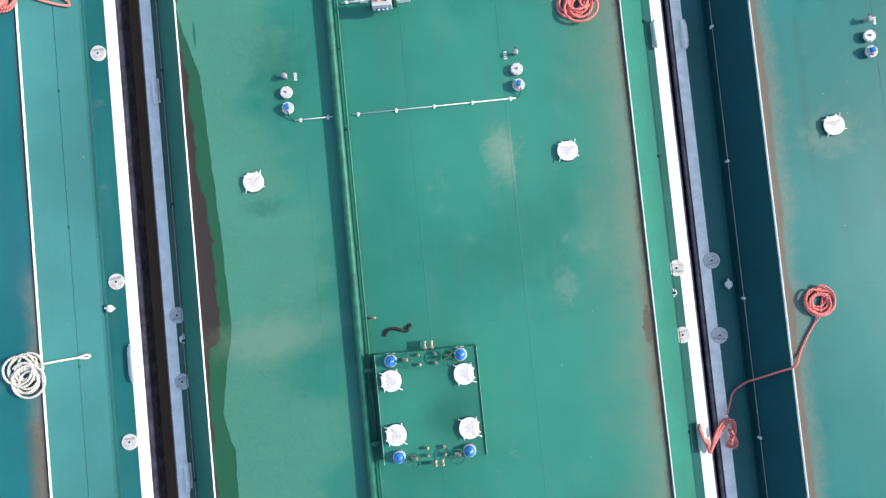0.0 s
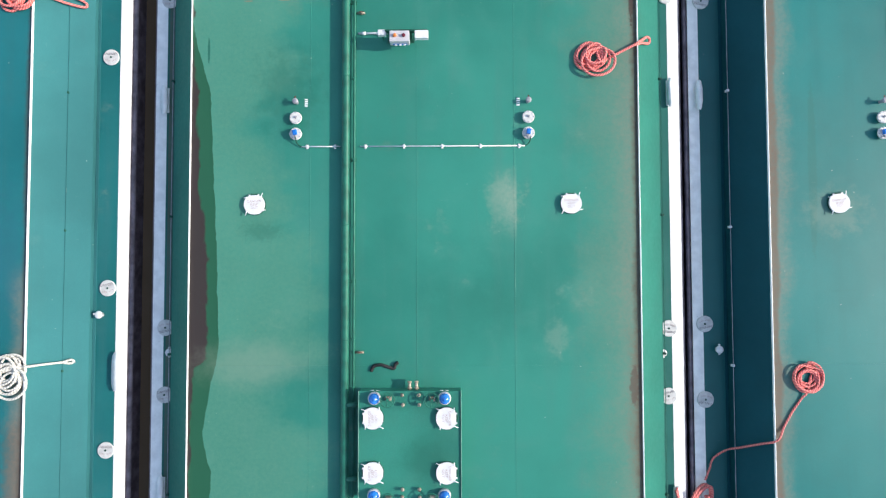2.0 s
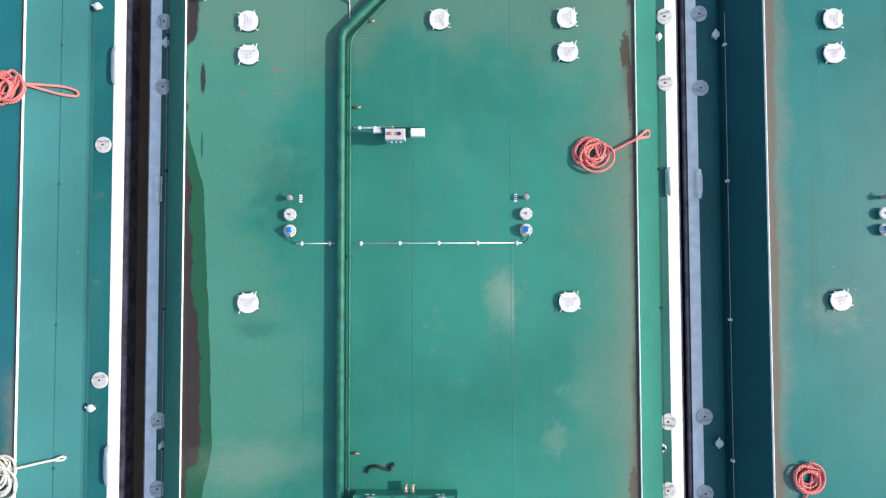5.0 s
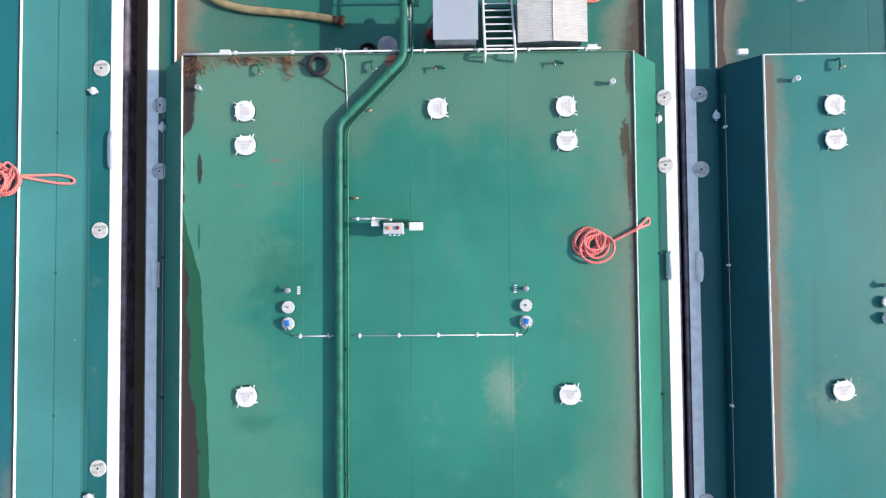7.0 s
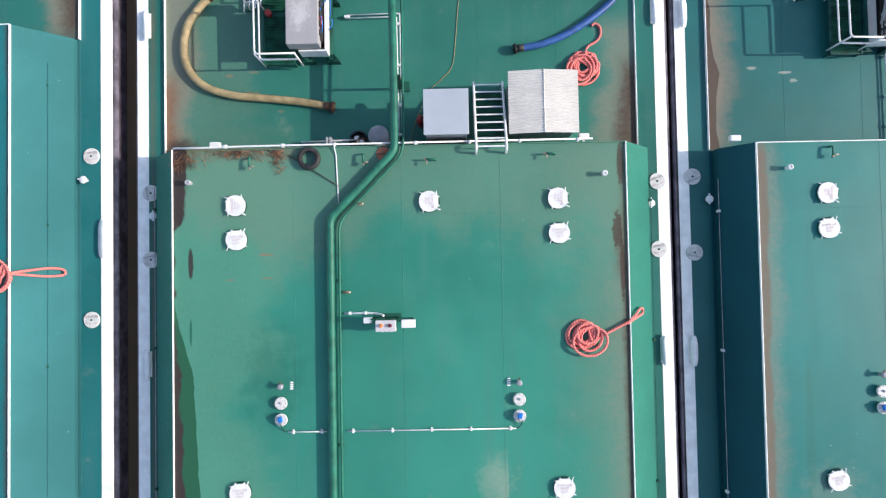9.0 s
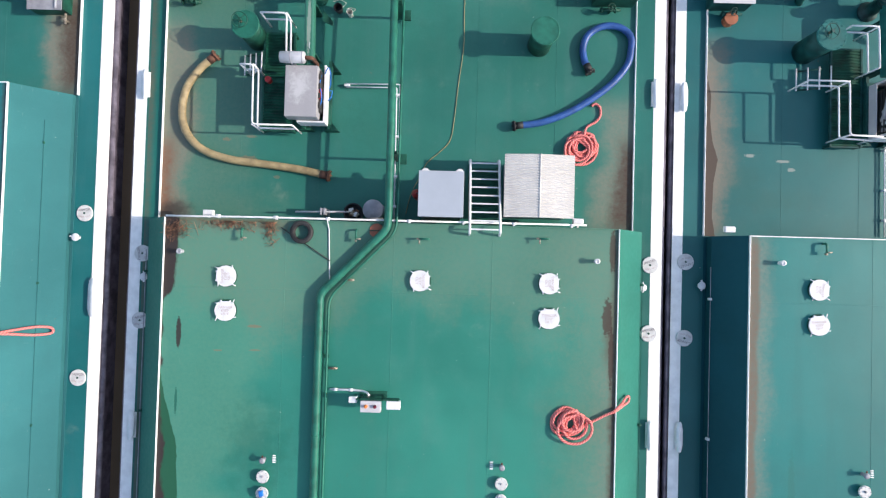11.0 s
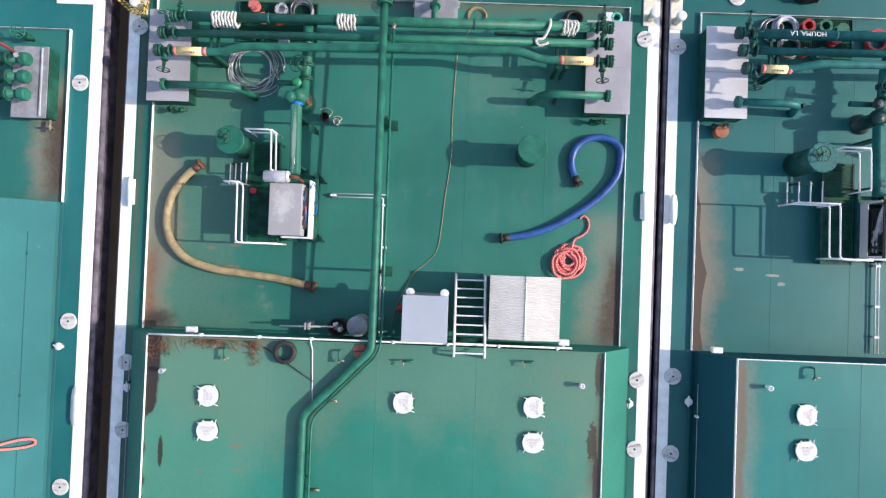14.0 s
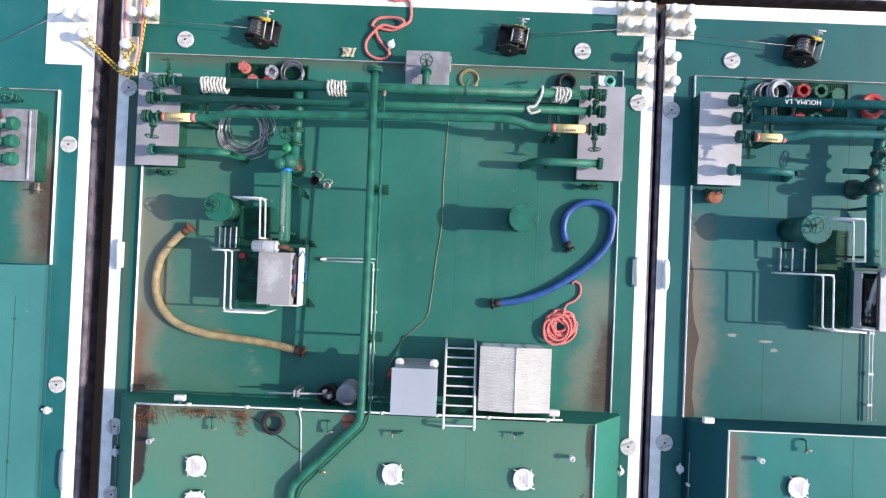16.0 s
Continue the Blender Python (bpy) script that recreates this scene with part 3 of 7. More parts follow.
def barge(label, x0, x1, y0, y1, lift, trunk, well, paints, seams, stripe=0.36, mid_rod=False):
    """A double-hulled tank barge: hull, painted deck, raised trunk with sloped sides, and a coamed pump well before it."""
    p_deck, p_trunk, p_well, p_side = paints
    b = thing("tank_barge", label, "barge", pose(0, 0, lift), kind="structure")
    bm = bmesh.new()
    box(bm, x0, x1, y0, y1, -3.2, -0.03, 0.03)
    part("hull", bm, M_HULL, b, "black-painted steel hull side, scuffed")
    for x in (x0 - 0.02, x1 + 0.02):
        bm = bmesh.new()
        rod(bm, (x, y0 + 0.1, -0.16), (x, y1 - 0.1, -0.16), 0.085, 12)
        part("rub_rail", bm, M_RAIL, b, "scuffed purplish-grey rub rail")
    tx0, tx1, ty0, ty1, th, rise, run = trunk
    wx0, wx1, wy0, wy1 = well
    bm = bmesh.new()
    box(bm, x0 + stripe, x1 - stripe, y0 + 0.4, y1 - 0.4, -0.03, 0.0)
    part("main_deck", bm, p_deck, b)
    for name, q in (("gunwale", (x0 + 0.004, x0 + stripe, y0, y1 - 0.4)), ("gunwale", (x1 - stripe, x1 - 0.004, y0, y1 - 0.4)), ("bow_edge", (x0 + 0.004, x1 - 0.004, y1 - 0.4, y1))):
        bm = bmesh.new()
        box(bm, *q, -0.03, 0.004, 0.003)
        part(name, bm, M_WHITE, b, "white-painted deck edge plate, scuffed")
    # trunk: vertical foot, sloped side, flat top
    bm = bmesh.new()
    section = [(tx0 - run, 0.0), (tx0 - run, th - rise), (tx0, th), (tx1, th), (tx1 + run, th - rise), (tx1 + run, 0.0)]
    rear = [bm.verts.new((x, ty0, z)) for x, z in section]
    front = [bm.verts.new((x, ty1, z)) for x, z in section]
    bm.faces.new(front[::-1]), bm.faces.new(rear)
    for i in range(len(section) - 1):
        if i != 2:
            bm.faces.new((rear[i], front[i], front[i + 1], rear[i + 1]))
    bmesh.ops.recalc_face_normals(bm, faces=bm.faces)
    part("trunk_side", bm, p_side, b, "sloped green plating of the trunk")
    bm = bmesh.new()
    box(bm, tx0, tx1, ty0, ty1, th - 0.02, th + 0.002)
    part("trunk_top", bm, p_trunk, b, "green painted trunk deck with dirt along its edges")
    for k, q in enumerate(((tx0 - 0.012, tx0 + 0.012, ty0, ty1), (tx1 - 0.012, tx1 + 0.012, ty0, ty1), (tx0 + 0.013, tx1 - 0.013, ty1 - 0.024, ty1))):
        bm = bmesh.new()
        box(bm, *q, th - 0.02, th + 0.06, 0.004)
        over = k == 2 and -8 < tx0 < 0
        part("trunk_coaming", bm, p_trunk if over else M_WHITE, b, "low coaming bar painted over in green" if over else "low white coaming bar")
    # rod along the knuckle, on small brackets
    zr = th - rise * 0.545 - 0.024 if mid_rod else th - rise + 0.05
    off = run * 0.545 if mid_rod else run
    for s, x in ((-1, tx0 - off - 0.03), (1, tx1 + off + 0.03)):
        bm = bmesh.new()
        rod(bm, (x, ty0 + 0.2, zr), (x, ty1 - 0.9, zr), 0.011, 6)
        part("hand_rod", bm, p_side if mid_rod else (M_GREEN if s > 0 else M_STEEL), b)
        y = ty1 - (1.85 if tx0 > 0 else 1.55)
        w = 0.02 if mid_rod else 0.04
        while y > -12:
            bm = bmesh.new()
            box(bm, x - w, x + w, y - 0.035, y + 0.035, zr - 0.11, zr + 0.03, 0.008)
            part("rod_bracket", bm, M_CLEAN if x > 7 else M_DARK, b)
            y -= 4.08
    # plate edge along the foot of the side
    for x in (tx0 - run - 0.05, tx1 + run + 0.05):
        bm = bmesh.new()
        box(bm, x - 0.045, x + 0.045, ty0, ty1, -0.001, 0.014, 0.004)
        part("foot_plate", bm, p_side, b)
    # pump well
    bm = bmesh.new()
    box(bm, wx0, wx1, wy0, wy1, -0.02, 0.005)
    part("well_deck", bm, p_well, b, "green painted pump deck with dirt in its corners")
    for q in ((wx0 - 0.012, wx0 + 0.012, wy0, wy1), (wx1 - 0.012, wx1 + 0.012, wy0, wy1), (wx0 + 0.013, wx1 - 0.013, wy1 - 0.024, wy1)):
        bm = bmesh.new()
        box(bm, *q, -0.01, 0.1, 0.004)
        part("well_coaming", bm, M_COAM if q[3] - q[2] < 1 else M_WHITE, b, "white-edged coaming plate, rusty")
    for x in seams:
        bm = bmesh.new()
        box(bm, x - 0.012, x + 0.012, ty0, ty1 - 0.03, th - 0.01, th + 0.006, 0.003)
        part("weld_seam", bm, p_trunk, b)
    for y in (-37.5, -25.45, -13.4, -1.35, 10.7):
        bm = bmesh.new()
        box(bm, tx0 + 0.02, tx1 - 0.02, y - 0.012, y + 0.012, th - 0.01, th + 0.0055, 0.003)
        part("weld_seam", bm, p_trunk, b)
    for k in range(1, 6):
        x = wx0 + (wx1 - wx0) * k / 6
        bm = bmesh.new()
        box(bm, x - 0.012, x + 0.012, wy0 + 0.02, wy1 - 0.03, 0.0, 0.009, 0.002)
        part("weld_seam", bm, p_well, b)
    return b


EAST, DROP = 16.3, -0.12  # the next barge to starboard is of the same build
barge("green tank barge with raised trunk deck and pump well", -8.74, 7.18, -46.0, 24.8, 0.0, (-7.09, 5.52, -44.0, 12.63, 1.32, 1.05, 0.96), (-7.87, 6.26, 12.65, 22.72),
      (M_DECK, M_TRUNK, M_WELL, M_SLOPE), (-3.71, -0.71, 2.03), 0.34)
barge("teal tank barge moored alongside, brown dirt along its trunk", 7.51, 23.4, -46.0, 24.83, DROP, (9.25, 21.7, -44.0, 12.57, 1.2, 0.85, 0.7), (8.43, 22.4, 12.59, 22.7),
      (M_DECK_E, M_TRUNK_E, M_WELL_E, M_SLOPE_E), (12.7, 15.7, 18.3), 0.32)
barge("teal tank barge moored to port with wide sloped trunk side", -25.3, -9.5, -46.0, 24.8, 0.0, (-24.0, -11.65, -44.0, 16.28, 1.32, 1.15, 1.1), (-24.3, -10.46, 16.3, 21.5),
      (M_DECK_W, M_TRUNK_W, M_WELL_W, M_SLOPE_W), (-15.0, -18.0), 0.35, True)
for k, (x0, x1) in enumerate(((-8.6, 7.2), (7.5, 23.3))):
    b = thing("tank_barge", "green barge lying ahead, only its white edge in view", "barge", kind="structure")
    bm = bmesh.new()
    box(bm, x0, x1, 25.12, 60.0, -3.2, -0.03, 0.03)
    part("hull", bm, M_HULL, b)
    bm = bmesh.new()
    box(bm, x0 + 0.36, x1 - 0.36, 25.5, 59.6, -0.03, 0.0)
    part("main_deck", bm, M_DECK, b)
    bm = bmesh.new()
    box(bm, x0 + 0.004, x1 - 0.004, 25.13, 25.5, -0.03, 0.004, 0.003)
    part("gunwale", bm, M_WHITE, b)


# ---- fittings that repeat ----
def cargo_hatch():
    h = thing("cargo_hatch", "white round cargo hatch with hinged lid on the trunk deck", "hatch", group="cargo hatches")
    bm = bmesh.new()
    turned(bm, [(0.3, 0), (0.3, 0.012), (0.262, 0.014), (0.262, 0.05), (0.285, 0.05), (0.285, 0.06)], 28)
    part("neck", bm, M_DARK, h, "green painted hatch neck")
    # lid: round, with one straight side at the hinge
    bm = bmesh.new()
    rim = [(0.29 * math.cos(math.tau * k / 40), max(-0.28, min(0.255, 0.29 * math.sin(math.tau * k / 40)))) for k in range(40)]
    prism(bm, rim, 0.06, 0.105)
    bmesh.ops.bevel(bm, geom=[e for e in bm.edges if abs(e.verts[0].co.z - e.verts[1].co.z) < 0.01], offset=0.014, segments=2, affect="EDGES")
    part("lid", bm, M_CLEAN, h, "white lid")
    for x in (-0.125, 0.125):
        bm = bmesh.new()
        box(bm, x - 0.018, x + 0.018, 0.24, 0.285, 0.06, 0.1, 0.006)
        part("hinge_lug", bm, M_CLEAN, h)
    for x in (-0.06, 0.06):
        bm = bmesh.new()
        rod(bm, (x, 0.24, 0.09), (x, 0.32, 0.09), 0.009, 8)
        part("hinge_pin", bm, M_DARK, h, "dark hinge pin")
    for k, a in enumerate((-38, 44, 136, 220)):
        bm = bmesh.new()
        m = pose(0, 0, 0, 0, 0, a)
        box(bm, 0.25, 0.308, -0.026, 0.026, 0.065, 0.1, 0.012, m)
        part("dog_lug", bm, M_CLEAN, h)
        bm = bmesh.new()
        rod(bm, m @ Vector((0.27, 0, 0.112)), m @ Vector((0.35 + 0.04 * (k % 2), 0.05, 0.09)), 0.013, 8)
        part("dog", bm, M_CLEAN, h)
    words("lettering", "DANGER\nKEEP\nOUT", 0.1, pose(0, -0.005, 0.107), M_INK, h, "faded red warning words")
    return h


def deck_plate():
    h = thing("manhole_cover", "white round void cover with stencilled warning on the side deck", "cover", group="void covers")
    bm = bmesh.new()
    turned(bm, [(0.235, 0), (0.245, 0.01), (0.245, 0.035), (0.232, 0.046), (0.215, 0.048), (0.21, 0.044), (0, 0.044)], 32)
    part("cover", bm, M_VOID, h)
    bm = bmesh.new()
    turned(bm, [(0.03, 0.04), (0.03, 0.058), (0.016, 0.068), (0, 0.068)], 12)
    part("centre_nut", bm, M_DARK, h, "dark centre nut")
    words("lettering", "DANGER", 0.1, pose(0, 0.1, 0.05), M_INK2, h)
    words("lettering", "KEEP", 0.075, pose(-0.1, -0.1, 0.05, 0, 0, -18), M_INK, h)
    words("lettering", "OUT", 0.075, pose(0.1, -0.1, 0.05, 0, 0, 14), M_INK, h)
    return h


def vent_cap():
    h = thing("vent_cap", "small white vent cap with side latch", "vent", group="vent caps")
    bm = bmesh.new()
    turned(bm, [(0.06, 0), (0.06, 0.14), (0.1, 0.15), (0.115, 0.17), (0.115, 0.2), (0.09, 0.215), (0, 0.22)], 20)
    part("cap", bm, M_CLEAN, h, "", True)
    bm = bmesh.new()
    box(bm, -0.025, 0.025, 0.08, 0.17, 0.15, 0.2, 0.008)
    part("latch", bm, M_CLEAN, h)
    bm = bmesh.new()
    box(bm, -0.025, 0.025, -0.15, -0.08, 0.15, 0.19, 0.008)
    part("hinge", bm, M_CLEAN, h)
    return h


def kevel(length, wide):
    h = thing("kevel", "white cast mooring kevel on the deck edge", "kevel", group="kevels")
    bm = bmesh.new()
    box(bm, -wide, wide, -length * 0.42, length * 0.42, 0.004, 0.03, 0.008)
    part("base_plate", bm, M_WHITE, h)
    for s in (-1, 1):
        bm = bmesh.new()
        box(bm, -0.06, 0.06, s * length * 0.2 - 0.09, s * length * 0.2 + 0.09, 0.03, 0.09, 0.02)
        part("post", bm, M_WHITE, h)
    bm = bmesh.new()
    w, n, q = wide * 0.85, wide * 0.45, length / 2
    prism(bm, [(-n, -q), (n, -q), (w * 0.8, -q * 0.85), (w * 0.9, -q * 0.6), (w, -q * 0.45), (w, q * 0.45), (w * 0.9, q * 0.6), (w * 0.8, q * 0.85), (n, q), (-n, q), (-w * 0.8, q * 0.85), (-w * 0.9, q * 0.6), (-w, q * 0.45), (-w, -q * 0.45), (-w * 0.9, -q * 0.6), (-w * 0.8, -q * 0.85)], 0.075, 0.135)
    bmesh.ops.bevel(bm, geom=[e for e in bm.edges if abs(e.verts[0].co.z - e.verts[1].co.z) < 0.01], offset=0.024, segments=3, affect="EDGES")
    part("horn_bar", bm, M_WHITE, h, "", True)
    return h


FLAT = Matrix.Identity(4)
HATCH, PLATE, CAP, KEVEL, KEVEL_L = cargo_hatch(), deck_plate(), vent_cap(), kevel(0.9, 0.12), kevel(1.16, 0.19)
TOP = 1.322  # trunk deck
TOP_E = 1.2 + DROP + 0.002
spots = {
    HATCH: [(-5.25, 3.15, TOP, 3), (3.6, 3.15, TOP, 0), (-5.32, 11.03, TOP, 90), (-5.3, 10.08, TOP, 0), (0.05, 11.05, TOP, -90), (3.61, 11.07, TOP, -90), (3.62, 10.11, TOP, 0),
            (11.18, 3.16, TOP_E, 8), (11.17, 11.1, TOP_E, -95), (11.17, 10.12, TOP_E, 5), (20.0, 3.15, TOP_E, 0), (20.0, 11.05, TOP_E, -90),
            (-1.87, -2.67, 1.78, 90), (0.11, -2.67, 1.78, -90), (-1.87, -4.12, 1.78, 90), (0.11, -4.12, 1.78, -90)],
    PLATE: [(6.82, 11.67, 0.001, 20), (6.81, 9.64, 0.001, 10), (6.74, -0.45, 0.001, 175), (6.7, -2.45, 0.001, 15), (-8.33, 11.6, 0.006, 95), (-8.33, 9.6, 0.006, 15), (-8.33, -0.4, 0.006, 190), (-8.33, -2.4, 0.006, 10),
            (-10.12, 12.75, 0.001, 5), (-10.12, 7.84, 0.001, 0), (-10.1, 0.79, 0.001, 10), (-10.07, -4.04, 0.001, 0), (-10.12, 19.9, 0.001, 0),
            (7.92, 11.8, DROP + 0.005, 200), (7.92, 9.52, DROP + 0.005, 165), (7.86, -0.33, DROP + 0.005, 190), (7.84, -2.58, DROP + 0.005, 170),
            (-6.78, 23.17, 0.001, 5), (5.04, 23.27, 0.001, 185), (9.5, 23.2, DROP + 0.001, 20), (-8.4, 21.66, 0.006, 200), (6.74, 21.8, 0.006, 20), (7.77, 21.65, DROP + 0.006, 190)],
    CAP: [(6.57, 11.0, 0.001, 0), (6.5, -1.16, 0.001, 10), (-8.2, 10.9, 0.001, 0), (-8.14, -1.12, 0.001, 0), (-10.28, 12.02, 0.001, 80), (-10.27, 0.0, 0.001, 80), (8.35, 11.1, DROP + 0.001, 0),
          (8.22, -1.08, DROP + 0.001, 0), (-0.62, 23.2, 0.001, -20)],
    KEVEL: [(-8.44, 6.5, 0, 0), (-8.4, -5.2, 0, 0), (-8.43, 16.68, 0, 0), (6.9, 6.65, 0, 0), (6.88, 16.8, 0, 0), (6.92, -5.5, 0, 0), (7.79, 6.6, DROP, 0), (7.76, 16.75, DROP, 0), (7.76, -5.5, DROP, 0)],
    KEVEL_L: [(-9.72, 10.25, 0, 0), (-9.74, -1.7, 0, 0)],
}
for proto, places in spots.items():
    for i, (x, y, z, turn) in enumerate(places):
        m = pose(x, y, z, 0, 0, turn)
        if i == 0:
            proto.matrix_basis = m
        else:
            copy_thing(proto, m)


# ---- ropes ----
def loops(centre, z, r, n, seed, spread=0.12, layer=0.05):
    """The path of a loosely flaked coil."""
    rnd = random.Random(seed)
    pts = []
    for k in range(n):
        rr = r * (0.5 + 0.5 * ((k * 0.37 + 0.3) % 1.0)) * rnd.uniform(0.85, 1.1)
        ox, oy = rnd.uniform(-spread, spread) * r * 1.6, rnd.uniform(-spread, spread) * r * 1.6
        ph, el = rnd.uniform(0, 6.28), rnd.uniform(0.78, 1.0)
        for j in range(9):
            a = math.tau * j / 9 + k * 0.2
            q = Vector((rr * math.cos(a), rr * el * math.sin(a), 0))
            q.rotate(Euler((0, 0, ph * 0.2)))
            pts.append((centre[0] + ox + q.x, centre[1] + oy + q.y, z + layer * (k % 4) * 0.75 + 0.012 * (j % 2)))
    return pts


def rope_thing(label, pts, r, material, tail=(), per=5, eye=None):
    h = thing("mooring_rope", label, "rope", Matrix.Translation((pts[0][0], pts[0][1], 0)), group="mooring ropes")
    o = Vector((pts[0][0], pts[0][1], 0))
    bm = bmesh.new()
    tube(bm, [q - o for q in smooth_path(list(pts) + list(tail), per)], r, 8)
    part("rope", bm, material, h)
    if eye:
        bm = bmesh.new()
        tube(bm, [q - o for q in smooth_path(eye, 6)], r, 8)
        part("spliced_eye", bm, material, h)
    return h


R = 0.037
rope_thing("orange-red mooring rope coiled on the trunk deck, eye over edge", loops((4.27, 7.24), TOP + R, 0.46, 9, 3, 0.2), R, M_ROPE,
           [(4.45, 7.1, 1.48), (4.7, 7.25, 1.4), (5.0, 7.4, 1.4), (5.25, 7.53, 1.4), (5.44, 7.62, 1.43)],
           eye=[(5.44, 7.62, 1.43), (5.68, 7.8, 1.3), (5.86, 7.95, 1.1), (5.98, 7.96, 0.98), (5.97, 7.82, 0.98), (5.82, 7.76, 1.12), (5.64, 7.7, 1.3), (5.44, 7.6, 1.425)])
rope_thing("orange-red rope flaked on the trunk deck of the port barge", loops((-12.1, 9.2), TOP + R, 0.5, 8, 8, 0.2), R, M_ROPE,
           [(-11.85, 9.3, 1.42), (-11.68, 9.3, 1.4), (-11.55, 9.28, 1.43)],
           eye=[(-11.55, 9.28, 1.43), (-11.3, 9.34, 1.12), (-10.95, 9.4, 0.76), (-10.72, 9.37, 0.52), (-10.64, 9.28, 0.46), (-10.7, 9.19, 0.5), (-10.98, 9.17, 0.78), (-11.32, 9.22, 1.12), (-11.55, 9.26, 1.425)])
rope_thing("white rope piled on the trunk deck of the port barge", loops((-12.05, -1.6), TOP + R, 0.55, 12, 12, 0.25), R * 0.9, M_ROPE_W,
           [(-11.85, -1.4, 1.4), (-11.65, -1.36, 1.4), (-11.55, -1.35, 1.43), (-11.25, -1.33, 1.1), (-10.95, -1.32, 0.78)],
           eye=[(-10.95, -1.32, 0.78), (-10.8, -1.27, 0.64), (-10.74, -1.32, 0.58), (-10.8, -1.37, 0.64), (-10.95, -1.33, 0.775)])
rope_thing("pale red mooring rope coiled on the teal trunk deck", loops((10.22, -1.75), TOP_E + 0.03, 0.42, 9, 5, 0.1, 0.04), 0.03, M_ROPE,
           [(10.15, -2.1, 1.16), (10.0, -2.32, 1.115), (9.74, -2.68, 1.115), (9.5, -3.1, 1.115), (9.28, -3.44, 1.19), (8.95, -3.62, 0.9), (8.6, -3.84, 0.46), (8.34, -4.02, 0.1), (8.02, -4.3, -0.05), (7.88, -4.6, 0.0), (7.7, -4.88, 0.12)])
rope_thing("orange-red rope coiled on the pump deck", loops((4.67, 15.15), 0.005 + R, 0.5, 10, 21, 0.16), R, M_ROPE,
           [(4.75, 15.5, 0.15), (4.85, 15.75, 0.06), (5.1, 15.9, 0.05), (5.24, 16.1, 0.05), (5.22, 16.35, 0.05), (5.08, 16.45, 0.05), (4.98, 16.38, 0.05)])
rope_thing("orange-red rope lying in loops on the bow deck", [(-0.9, 24.66, 0.06), (-0.55, 24.56, 0.06), (-0.2, 24.6, 0.06), (-0.1, 24.4, 0.045), (-0.1, 24.0, 0.045), (-0.3, 23.82, 0.045), (-0.62, 23.68, 0.045), (-1.0, 23.72, 0.045), (-1.22, 23.8, 0.045), (-1.05, 24.0, 0.05),
            (-0.7, 24.05, 0.05), (-0.35, 23.98, 0.12), (-0.28, 23.85, 0.12), (-0.5, 23.72, 0.13), (-0.9, 23.78, 0.13), (-1.15, 23.6, 0.1), (-1.38, 23.3, 0.045), (-1.35, 23.0, 0.045), (-1.1, 22.82, 0.045), (-0.8, 22.82, 0.045), (-0.68, 23.0, 0.045),
            (-0.85, 23.2, 0.045), (-1.05, 23.45, 0.045), (-1.12, 23.7, 0.05)], 0.045, M_ROPE)
# lashings between the two kevels
for k, (x0, x1, z0, z1) in enumerate(((6.92, 7.74, 0.2, 0.08), (6.9, 7.76, 0.22, 0.1), (6.94, 7.72, 0.18, 0.06))):
    rope_thing("orange-red rope lashing between two kevels", [(x0 - 0.1, -5.2 + 0.06 * k, z0 - 0.02), (x0 - 0.05, -5.45, z0 + 0.1), (x0 + 0.1, -5.7 + 0.05 * k, z0), (x0 + 0.12, -5.9, z0 + 0.04), (7.25, -5.6 + 0.08 * k, 0.2), (x1 - 0.12, -5.2 + 0.07 * k, z1),
               (x1 + 0.06, -5.05, z1 + 0.12), (x1 + 0.12, -5.35, z1 + 0.05), (x1 - 0.05, -5.6, z1 + 0.14), (x1 - 0.1, -5.8, z1), (x1 + 0.08, -5.85, z1 + 0.02), (x1 + 0.11, -5.6 - 0.04 * k, z1 + 0.08), (x1 - 0.06, -5.3, z1 + 0.15)], 0.04, M_ROPE)


# ---- pipes on the trunk ----
main = thing("cargo_pipe", "long green vapour pipe on low supports along the trunk", "pipe")
bm = bmesh.new()
tube(bm, rounded([(-2.71, -44, 1.49), (-2.68, 10.62, 1.49), (-0.88, 12.46, 1.49), (-0.87, 13.0, 1.48), (-0.9, 22.1, 1.44)], 0.2, 6), 0.108, 20)
part("pipe", bm, M_GREEN, main)
bm = bmesh.new()
disc_on(bm, (-0.9, 22.09, 1.42), (0, 1, 0), 0.22, 0.06)
disc_on(bm, (-0.9, 22.02, 1.42), (0, 1, 0), 0.22, 0.05)
part("blind_flange", bm, M_GREEN, main)
for y in (-0.6, 2.55, 6.75, -8.0, -15.0, 9.6):
    bm = bmesh.new()
    disc_on(bm, (-2.69, y, 1.49), (0, 1, 0), 0.124, 0.04)
    part("collar", bm, M_GREEN, main)
for y in (-12.0, -6.0, 1.0, 4.4, 8.9):
    bm = bmesh.new()
    box(bm, -2.78, -2.54, y - 0.05, y + 0.05, TOP, 1.4, 0.01)
    box(bm, -2.82, -2.4, y - 0.05, y + 0.05, TOP, TOP + 0.02, 0.004)
    part("support", bm, M_GREEN, main)
for y in (14.6, 18.9):
    bm = bmesh.new()
    box(bm, -0.98, -0.7, y - 0.04, y + 0.04, 0.005, 1.3, 0.01)
    prism(bm, [(-0.7, y - 0.15), (-0.5, y - 0.15), (-0.5, y + 0.15), (-0.7, y + 0.15)], 0.2, 0.26)
    part("support", bm, M_DARK, main)
small = thing("service_pipe", "thin green service pipe beside the vapour pipe", "pipe")
bm = bmesh.new()
tube(bm, rounded([(-2.5, -44, 1.42), (-2.45, 10.53, 1.42), (-0.66, 12.37, 1.42), (-0.63, 13.0, 1.42), (-0.64, 21.4, 1.24)], 0.3, 6), 0.034, 10)
